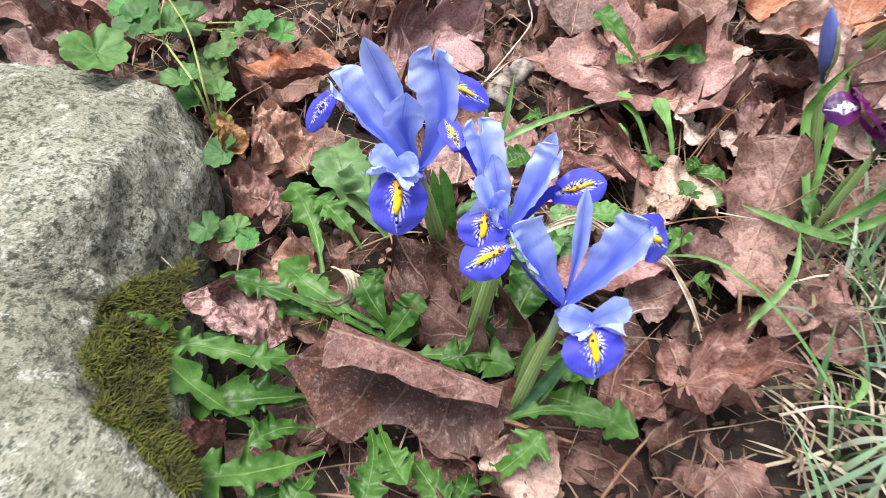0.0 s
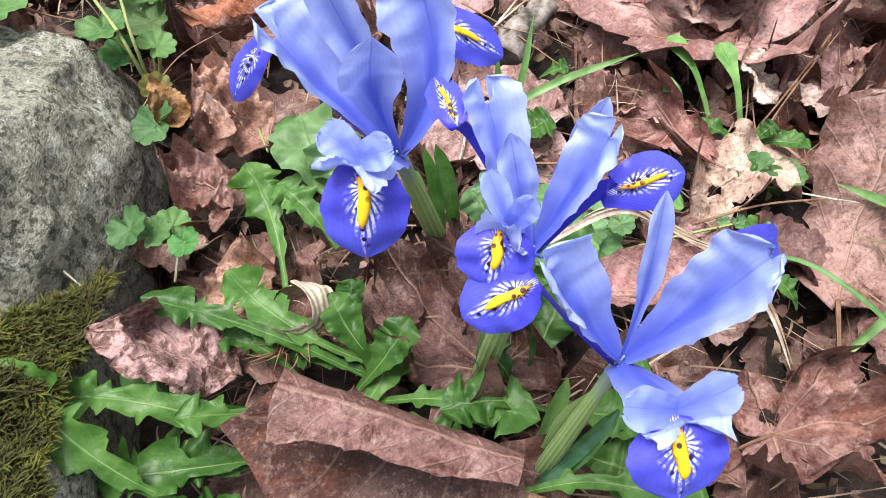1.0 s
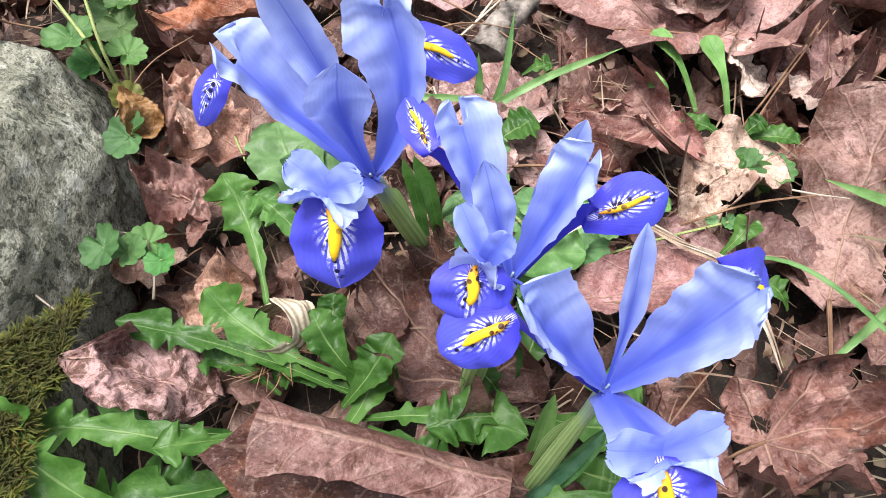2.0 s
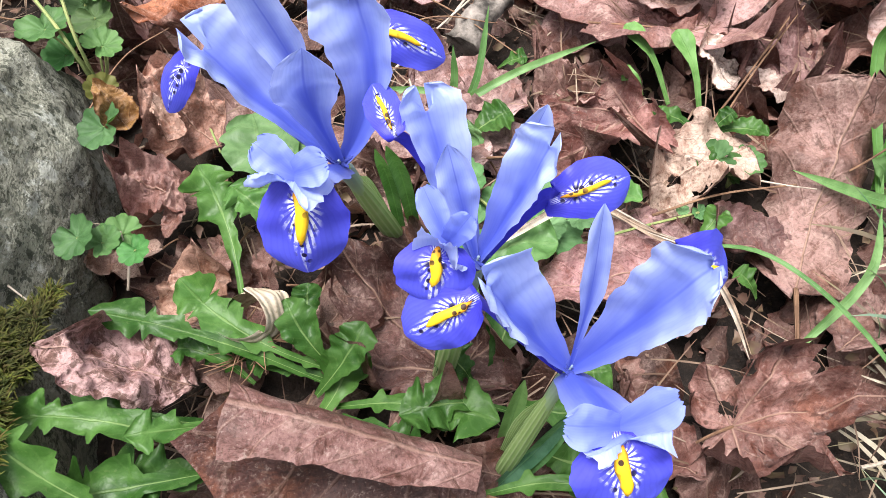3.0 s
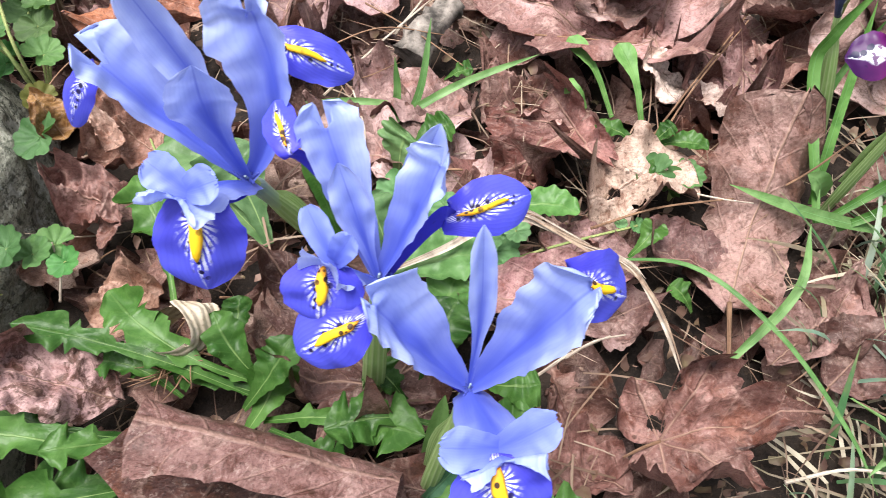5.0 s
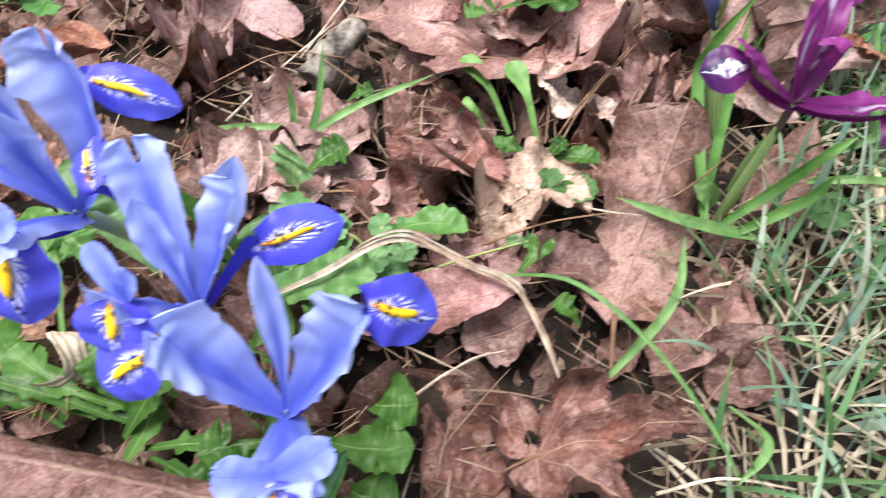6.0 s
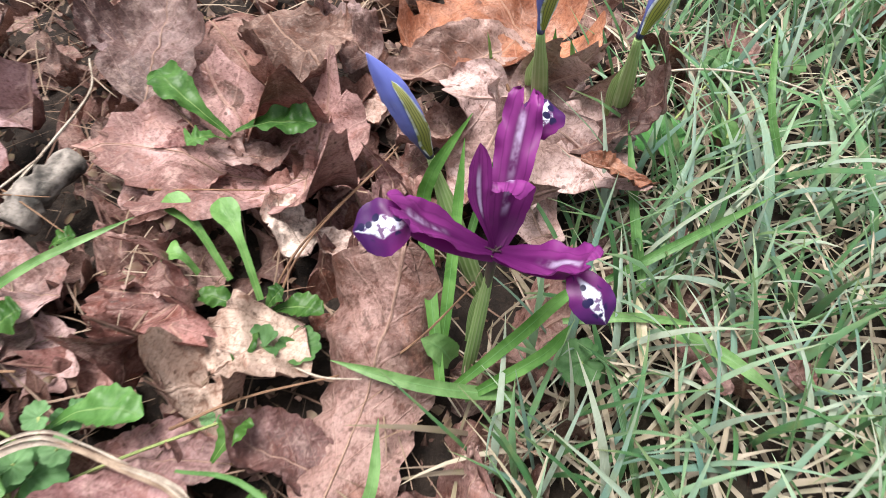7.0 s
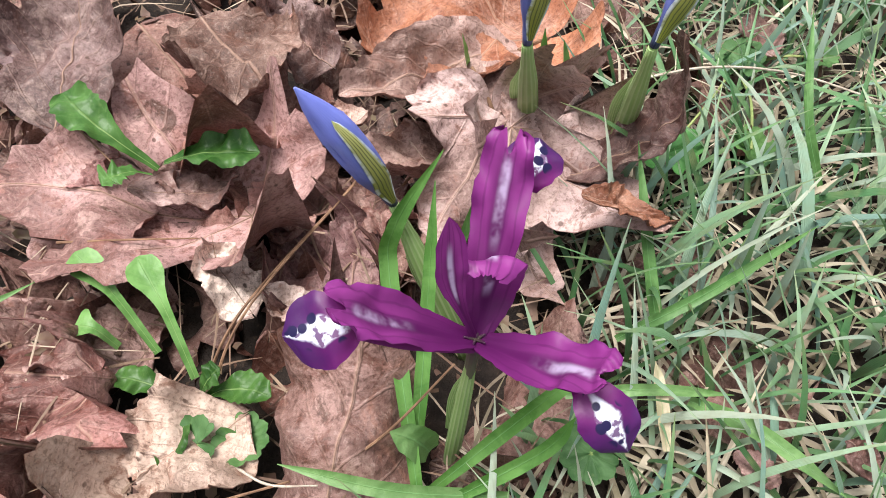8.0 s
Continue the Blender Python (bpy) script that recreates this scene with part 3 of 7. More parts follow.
def fallen_leaf(kind, base, tip, tint, roll=0, wide=1.0, fold=0.1, left=0.5, right=0.5, lift=0.3, wave=1.0, torn=0.0, axis=0.0, tipcurl=0.0, stalk=0.25, seed=1, words="", coarse=False, rot=False):
    """A dry leaf from its stalk's end to its tip, turned about that line by roll degrees."""
    bm, t, ribs = leaf_mesh(kind, seed, wide, fold, left, right, lift, wave, torn, axis, tipcurl, coarse)
    way = V(tip) - V(base)
    size = way.length / t.length
    y = way.normalized()
    x = y.cross(V((0, 0, 1))).normalized()
    turn = Matrix((x, y, x.cross(y))).transposed() @ Matrix.Rotation(radians(roll), 3, "Y") @ t.rotation_difference(V((0, 1, 0))).to_matrix()
    m = (turn * size).to_4x4()
    bm.transform(m)
    if not coarse:
        under_side(bm)
    ob = new("fallen_leaf", bpy.data.meshes.new("fallen_leaf"))
    bm.to_mesh(ob.data)
    bm.free()
    ob.data.materials.append(DRY_ROT if rot else DRY)
    ob.data.materials.append(DRY_UNDER)
    ob.location, ob.color = base, (*tint, 1)
    names = {"maple": "maple leaf", "oak": "lobed leaf", "oval": "oval leaf", "broad": "broad leaf"}
    tagged(ob, words or "dry brown curled " + names[kind] + " lying in the leaf litter", "leaf", "fallen leaves")
    for i, rib in enumerate(() if coarse else ribs):
        b = bmesh.new()
        tube(b, [m @ p for p in rib], lambda u: size * (0.0044 if i == 0 else 0.003) * (1 - 0.8 * u), 5)
        vo = new("side_vein" if i else "midrib", bpy.data.meshes.new("vein"))
        b.to_mesh(vo.data)
        b.free()
        vo.data.materials.append(VEIN)
        vo.parent = ob
    if stalk:
        b = bmesh.new()
        pts = [m @ V(p) for p in ((0, 0.01, 0.0), (0.02, -stalk * 0.5, 0.03), (0.06, -stalk, 0.0))]
        tube(b, bez(pts, 8), lambda u: size * (0.012 - 0.003 * u), 6)
        so = new("leaf_stalk", bpy.data.meshes.new("leaf_stalk"))
        b.to_mesh(so.data)
        b.free()
        so.data.materials.append(TWIG)
        so.parent = ob
    return ob


# ---- flowers ----
ARM = lathe_width((0, 0.16), (0.22, 0.5), (0.55, 0.88), (0.78, 1.0), (0.9, 0.86), (0.97, 0.56), (1.0, 0.24))
BROAD = lathe_width((0, 0.3), (0.2, 0.7), (0.5, 1.0), (0.78, 0.92), (0.94, 0.72), (1.0, 0.42))
STANDARD = lathe_width((0, 0.14), (0.3, 0.38), (0.65, 1.0), (0.85, 0.85), (0.96, 0.4), (1.0, 0.05))
FALL = lathe_width((0, 0.16), (0.35, 0.32), (0.52, 0.72), (0.7, 1.0), (0.86, 0.88), (0.96, 0.52), (1.0, 0.12))
SPATULA = lathe_width((0, 0.24), (0.5, 0.32), (0.66, 0.55), (0.84, 1.0), (0.95, 0.8), (1.0, 0.1))
STRAP = lathe_width((0, 0.4), (0.3, 0.74), (0.75, 0.86), (1.0, 0.72))
LOBE = lathe_width((0, 0.35), (0.4, 0.8), (0.75, 1.0), (0.93, 0.72), (1.0, 0.4))
POINTED = lathe_width((0, 0.3), (0.4, 0.36), (0.55, 0.75), (0.72, 1.0), (0.9, 0.75), (1.0, 0.1))


def iris_fall(owner, line, half, side, material, ridge=(0.46, 0.8), cup=-0.25, seed=0, shape=FALL):
    ob = part("fall", ribbon(bmesh.new(), line, lambda u: half * shape(u), side, cup, 0.22, 12, seed), material, owner)
    if ridge:
        n = len(line) - 1
        a, b = (int(r * n) for r in ridge)
        nrm = [V(side).cross(line[min(i + 1, n)] - line[i - 1]).normalized() for i in range(a, b + 1)]
        nrm = [k if k.dot(V((0, -0.55, 0.83))) > 0 else -k for k in nrm]
        pts = [line[i] + k * 0.0004 + V(side) * (half * 0.035 * math.sin(i * 0.7 + seed)) for i, k in zip(range(a, b + 1), nrm)]
        part("ridge", tube(bmesh.new(), pts, lambda u: half * (0.095 + 0.045 * math.sin(3 * u)) * min(1.0, 0.2 + 5 * u, 0.25 + 6 * (1 - u)), 8, 0.7, seed, 0.25), RIDGE, ob, "raised yellow ridge with dark specks")
    return ob


def stem(owner, foot, top, thick, bow=(0, 0, 0)):
    """Sheathed flower stalk with a swollen pale sheath under the flower."""
    foot = V(foot) - (V(top) - V(foot)).normalized() * 0.014
    mid = foot.lerp(V(top), 0.5) + V(bow)
    line = smooth_line((foot, mid, top), 20)
    wid = lathe_width((0, 1.1), (0.3, 1.35), (0.7, 1.1), (0.9, 0.65), (1, 0.5))
    part("stem", tube(bmesh.new(), line, lambda u: thick * wid(u), 10, 0.8), STEM, owner)
    d = (V(top) - V(foot)).normalized()
    s = d.cross(V((0.3, -1, 0.2))).normalized()
    sheath = smooth_line((line[7], line[12], line[17] + V((0.002, -0.001, 0.0))), 14)
    bw = lathe_width((0, 0.9), (0.5, 1.15), (0.85, 0.7), (1, 0.06))
    part("sheath", ribbon(bmesh.new(), [p - s.cross(d) * thick * 1.0 for p in sheath], lambda u: thick * bw(u), s, -0.7, 0.1, 6), STEM, owner, "papery pale green sheath")


def iris_leaf(owner, foot, mid, tip, half, tint=(0.1, 0.22, 0.09), side=None):
    line = smooth_line((foot, mid, tip), 22)
    s = side or (line[-1] - line[0]).cross(V((0, -0.6, 0.8)))
    w = lathe_width((0, 0.8), (0.5, 1.0), (0.85, 0.7), (1, 0.08))
    ob = part("leaf", ribbon(bmesh.new(), line, lambda u: half * w(u), s, 0.6, 0.05, 6), BLADE, owner, "narrow blue-green leaf")
    ob.color = (*tint, 1)
    return ob


def petal(owner, name, line, half, side, material, cup, seed, shape, ruffle=0.2, notch=0.0, twist=0.0):
    return part(name, ribbon(bmesh.new(), line, lambda u: half * shape(u), side, cup, ruffle, 20, seed, notch, twist, 0.4), material, owner)


# ---- small plants ----
def dandelion_width(u, seed, lobes):
    """Half width of a toothed leaf with backward-pointing lobes."""
    if u > 0.76:
        k = (u - 0.76) / 0.24
        return 1.0 * max(0.0, 1 - k**1.5) ** 0.75 * min(1.0, 0.3 + 4.5 * k) * (0.94 + 0.06 * math.sin(k * 19 + seed)) + 0.02
    k = (u / 0.76 * lobes + 0.25) % 1.0
    saw = k / 0.16 if k < 0.16 else (1 - (k - 0.16) / 0.84) ** 0.9
    body = (0.3 + 0.85 * u) * (0.8 + 0.3 * math.sin(seed * 1.3 + int(u / 0.76 * lobes) * 1.9))
    return max(0.1, body * (0.5 + 0.5 * saw) * (0.25 + 0.75 * min(1, u * 2.2)))


def dandelion_leaf(owner, base, tip, half, arch, seed, tint=(0.066, 0.155, 0.034), roll=0.0, plain=False):
    b, t = V(base), V(tip)
    way = (t - b).normalized()
    bow = way.cross(V((0, 0, 1))) * (t - b).length * 0.09 * math.sin(seed * 2.3)
    line = smooth_line((b, b.lerp(t, 0.35) + bow + V((0, 0, arch)), b.lerp(t, 0.7) + bow * 0.9 + V((0, 0, arch * 0.9)), t), 84)
    side = Matrix.Rotation(radians(roll), 3, way) @ way.cross(V((0, 0, 1)))
    w = (lambda u: half * STANDARD(u)) if plain else (lambda u: half * dandelion_width(u, seed, max(2.5, min(5.0, 0.55 * (t - b).length / half))))
    ob = part("leaf", ribbon(bmesh.new(), line, w, side, lambda u: 0.34, 0.55, 8, seed, 0.0, 0.0, 0.0, 0.0 if plain else 0.24), DANDELION, owner)
    ob.color = (*tint, 1)
    return ob


def round_leaf(owner, at, size, normal, seed, tint=(0.1, 0.2, 0.06), root=None):
    """A scalloped kidney-shaped leaf on a thin stalk."""
    bm = bmesh.new()
    uvl = bm.loops.layers.uv.verify()
    z = V(normal).normalized()
    x = V((math.cos(seed * 2.1), math.sin(seed * 2.1), 0))
    x = (x - z * z.dot(x)).normalized()
    y = z.cross(x)
    rings, n = [], 54
    for j in range(7):
        row = []
        for i in range(n):
            a = 2 * math.pi * i / n
            cleft = 1 - 0.62 * math.exp(-((math.pi - abs(a - math.pi) - 0) / 0.3) ** 2)
            r = size * (j / 6) * (1 + (0.14 * abs(math.sin(a * 4.5)) + 0.03 * abs(math.sin(a * 13.5))) * (j > 4)) * (cleft if j else 1)
            h = size * (0.13 * math.sin(a * 4.5 + 0.8) ** 2 * (j / 6) + 0.25 * (j / 6) ** 2 + 0.12 * noise.noise(V((a, j * 0.5, seed))))
            row.append(bm.verts.new(V(at) + x * (r * math.cos(a)) + y * (r * math.sin(a)) + z * h))
        rings.append(row)
    for j in range(6):
        for i in range(n):
            k = (i + 1) % n
            fc = bm.faces.new((rings[j][i], rings[j + 1][i], rings[j + 1][k], rings[j][k]))
            fc.smooth = True
            for loop, (a, b) in zip(fc.loops, ((j, i), (j + 1, i), (j + 1, i + 1), (j, i + 1))):
                loop[uvl].uv = (0.3 + a / 9, 0.5 + 0.45 * math.sin(b / n * math.pi * 9))
    bmesh.ops.remove_doubles(bm, verts=bm.verts, dist=1e-6)
    ob = part("leaf", bm, ROUND_LEAF, owner)
    ob.color = (*tint, 1)
    if root:
        mid = V(at).lerp(V(root), 0.5) + V((0.002, 0, 0.003))
        part("stalk", tube(bmesh.new(), smooth_line((root, mid, at), 10), lambda u: 0.00055, 6), GREEN_STALK, owner)
    return ob


def twig(points, thick, material, label, name="twig", rough=0.25, seed=3, category="twig"):
    bm = tube(bmesh.new(), smooth_line(points, 26), lambda u: thick * (1 - 0.45 * u), 7, 1.0, seed, rough)
    ob = part(name, bm, material, thing(name, points[0], label, category)).parent
    return ob


def split_stalk(points, half, label):
    """A flattened dry stalk: overlapping fibrous strands that part and cross along a bent line."""
    own = thing("dry_stalk", points[0], label, "stalk")
    rnd = random.Random(31)
    line = smooth_line(points, 60)
    side = V((0.3, 0.8, 0.5))
    for k in range(7):
        a, b = (0, 60) if k < 2 else (rnd.randint(0, 12), rnd.randint(38, 60)) if k < 4 else (rnd.randint(8, 26), rnd.randint(34, 58))
        off, turn, lift = (k - 3) * 0.27, rnd.uniform(0, 6.3), rnd.uniform(0, 0.0007)
        pts = [p + side * half * (off * (0.55 + 0.45 * math.sin(turn + i * 0.13))) + V((0, 0, lift + 0.0004 * math.sin(turn + i * 0.21))) for i, p in enumerate(line)][a : b + 1]
        part("strand", ribbon(bmesh.new(), pts, lambda u: half * (0.5 if k < 2 else 0.28) * (0.75 + 0.25 * math.sin(turn + 9 * u)) * min(1, 0.15 + 8 * (1 - u), 0.25 + 6 * u), side, -0.5, 0.5, 6, k + 3), (STALK, DEAD_STALK, STALK)[k % 3], own)
    return own


def flat_blade(points, half, label, material, tint=(0.1, 0.2, 0.06), name="grass_blade", category="grass", cup=0.35, seed=1):
    line = smooth_line(points, 26)
    side = (line[-1] - line[0]).cross(V((0, -0.5, 0.85)))
    w = lathe_width((0, 0.6), (0.3, 1.0), (0.7, 0.85), (1, 0.05))
    own = thing(name, points[0], label, category)
    ob = part("blade", ribbon(bmesh.new(), line, lambda u: half * w(u), side, cup, 0.15, 5, seed), material, own)
    ob.color = (*tint, 1)
    return own



# ---- ground, stones, grass ----
def soil_height(x, y):
    q = V((x, y, 0))
    return -0.017 + 0.01 * noise.noise(q * 9) + 0.004 * noise.noise(q * 34) + 0.0016 * noise.noise(q * 110)


def steps(lo, hi, step):
    """Grid lines: close together near the flowers, far apart towards the horizon."""
    near = [lo + i * step for i in range(int((hi - lo) / step) + 1)]
    far = [0.05, 0.15, 0.4, 1.0, 2.5, 6.0, 15.0, 40.0, 120.0]
    return [lo - d for d in far[::-1]] + near + [near[-1] + d for d in far]


def make_ground():
    xs, ys = steps(-0.36, 0.52, 0.008), steps(-0.06, 0.62, 0.008)
    verts = [(x, y, soil_height(x, y)) for y in ys for x in xs]
    n = len(xs)
    faces = [(j * n + i, j * n + i + 1, (j + 1) * n + i + 1, (j + 1) * n + i) for j in range(len(ys) - 1) for i in range(n - 1)]
    me = bpy.data.meshes.new("ground")
    me.from_pydata(verts, [], faces)
    me.polygons.foreach_set("use_smooth", [True] * len(faces))
    me.materials.append(SOIL)
    tagged(new("ground", me), "dark humus soil under leaves and grass, deepened for shaded gaps", "ground", kind="structure")


def stone(name, lumps, label, rough, seed):
    """A weathered block: hulls of corners fused into one body, its edges worn round and its faces pitted."""
    bm = bmesh.new()
    for corners in lumps:
        made = [bm.verts.new(c) for c in corners]
        bmesh.ops.convex_hull(bm, input=made)
    bmesh.ops.delete(bm, geom=[v for v in bm.verts if not v.link_faces], context="VERTS")
    raw = bpy.data.meshes.new(name)
    bm.to_mesh(raw)
    bm.free()
    ob = new(name, raw)
    fuse = ob.modifiers.new("fuse", "REMESH")
    fuse.mode, fuse.voxel_size = "VOXEL", 0.0024
    wear = ob.modifiers.new("wear", "SMOOTH")
    wear.factor, wear.iterations = 0.5, 3
    me = bpy.data.meshes.new_from_object(ob.evaluated_get(bpy.context.evaluated_depsgraph_get()))
    ob.modifiers.clear()
    ob.data = me
    bm = bmesh.new()
    bm.from_mesh(me)
    bm.normal_update()
    for v in bm.verts:
        q = v.co + V((seed, 0, 0))
        chip = max(0.0, noise.noise(q * 38 + V((7, 0, 0))) - 0.25)
        v.co += v.normal * rough * (0.005 * noise.noise(q * 22) + 0.0026 * noise.noise(q * 60) - 0.008 * chip + 0.0014 * noise.noise(q * 170) + 0.0008 * noise.noise(q * 400))
    for fc in bm.faces:
        fc.smooth = True
    bm.to_mesh(me)
    bm.free()
    me.materials.clear()
    me.materials.append(STONE)
    return tagged(ob, label, "stone")


def blade_field(name, count, place, length, half, rise, material, label, seed, category="grass", droop=(0.5, 2.2)):
    """Many grass blades as one mesh. place(): a foot, or None."""
    rnd = random.Random(seed)
    verts, faces, uvs = [], [], []
    for _ in range(count):
        foot = place(rnd)
        if foot is None:
            continue
        a, ln, w = rnd.uniform(0, 2 * math.pi), rnd.uniform(*length), rnd.uniform(*half)
        up = rnd.uniform(*rise)
        d, s = V((math.cos(a), math.sin(a), 0)), V((-math.sin(a), math.cos(a), 0))
        s = (s + V((0, 0, rnd.uniform(-0.5, 0.5)))).normalized()
        k0, rows, p, bendy, sway = len(verts), 7, V(foot), rnd.uniform(*droop), rnd.uniform(-1.0, 1.0)
        for i in range(rows):
            u = i / (rows - 1)
            el = up - bendy * u
            step = (d * math.cos(el) + V((0, 0, 1)) * math.sin(el) + s * sway * u * 0.4) * (ln / (rows - 1))
            ww = w * (1 - u**2.2) * (0.7 + 0.6 * min(1, u * 3)) * 0.9 + 0.00006
            nrm = s.cross(step).normalized()
            verts += [p - s * ww, p - nrm * ww * 0.35, p + s * ww]
            p = p + step
            if p.z < foot[2] + 0.0015:
                p.z = foot[2] + 0.0015
        for i in range(rows - 1):
            for j in range(2):
                b = k0 + i * 3 + j
                faces.append((b, b + 1, b + 4, b + 3))
                u0, u1, v0 = i / (rows - 1), (i + 1) / (rows - 1), j / 2
                uvs += [u0, v0, u0, v0 + 0.5, u1, v0 + 0.5, u1, v0]
    me = bpy.data.meshes.new(name)
    me.from_pydata(verts, [], faces)
    me.uv_layers.new(name="UVMap").data.foreach_set("uv", uvs)
    me.polygons.foreach_set("use_smooth", [True] * len(faces))
    me.materials.append(material)
    return tagged(new(name, me), label, category, kind="stuff")


def grass_edge(y):
    """Where the lawn begins, beside the litter."""
    return float(np.interp(y, [0.0, 0.077, 0.167, 0.2, 0.25, 0.35, 0.45, 0.6], [0.11, 0.137, 0.178, 0.195, 0.228, 0.285, 0.34, 0.37]))


def lawn_spot(rnd, soft=0.03):
    y = rnd.uniform(-0.02, 0.6)
    x = rnd.uniform(0.08, 0.56)
    if x < grass_edge(y) + rnd.uniform(-soft, soft) * rnd.random() or rnd.random() > 0.62 + 2.0 * y:
        return None
    return (x, y, soil_height(x, y) + 0.007)


# ---- the place ----
make_ground()
UPPER = [(-0.1339, 0.2635, 0.0380), (-0.1288, 0.2097, 0.0550), (-0.1308, 0.1819, 0.0660), (-0.1420, 0.1468, 0.0740), (-0.1594, 0.1345, 0.0760), (-0.1684, 0.2354, 0.0520), (-0.1138, 0.2334, 0.0160), (-0.1125, 0.1866, 0.0120), (-0.1267, 0.1797, 0.0450), (-0.1307, 0.1388, 0.0570), (-0.1524, 0.1321, 0.0660), (-0.1155, 0.1711, 0.0120), (-0.1206, 0.1353, 0.0500),
    (-0.42, 0.34, 0.03), (-0.45, 0.12, 0.07), (-0.11, 0.222, -0.02), (-0.108, 0.18, -0.02), (-0.13, 0.285, -0.02), (-0.12, 0.13, -0.03), (-0.42, 0.1, -0.03), (-0.45, 0.36, -0.03), (-0.2, 0.31, -0.03)]
LOWER = [(-0.1337, 0.1090, 0.0640), (-0.1539, 0.1164, 0.0660), (-0.1121, 0.0872, 0.0600), (-0.0925, 0.0715, 0.0540), (-0.0807, 0.0619, 0.0460), (-0.1091, 0.0568, 0.0640), (-0.1351, 0.0556, 0.0680), (-0.1218, 0.0693, 0.0700),
    (-0.36, -0.06, 0.06), (-0.36, 0.13, 0.06), (-0.15, -0.06, 0.05), (-0.1, -0.06, 0.02), (-0.075, 0.05, -0.03), (-0.09, -0.08, -0.03), (-0.36, -0.08, -0.03), (-0.36, 0.13, -0.03), (-0.11, 0.12, -0.03), (-0.09, 0.09, 0.0)]
BRIDGE = [(-0.1660, 0.1368, 0.0660), (-0.1538, 0.1317, 0.0630), (-0.1340, 0.1263, 0.0550), (-0.1212, 0.1293, 0.0440), (-0.1261, 0.1044, 0.0570), (-0.1344, 0.1009, 0.0640), (-0.1502, 0.0994, 0.0670), (-0.15, 0.13, -0.03), (-0.11, 0.11, -0.03), (-0.12, 0.09, -0.03), (-0.2, 0.1, -0.03)]
FOOT = [(-0.1168, 0.1429, 0.0460), (-0.1289, 0.1116, 0.0600), (-0.1052, 0.0821, 0.0580), (-0.0795, 0.0645, 0.0460), (-0.1081, 0.1714, 0.0160), (-0.1016, 0.1364, 0.0320), (-0.0979, 0.1042, 0.0400), (-0.0821, 0.0726, 0.0340), (-0.1, 0.06, -0.03), (-0.08, 0.07, -0.02), (-0.11, 0.17, -0.03), (-0.13, 0.12, -0.03), (-0.095, 0.12, -0.02)]
stone("boulder", (UPPER, LOWER, BRIDGE, [(x - 0.004, y, z - 0.006) for x, y, z in FOOT]), "grey lichen-spotted weathered stone block with mossy foot", 0.9, 0)


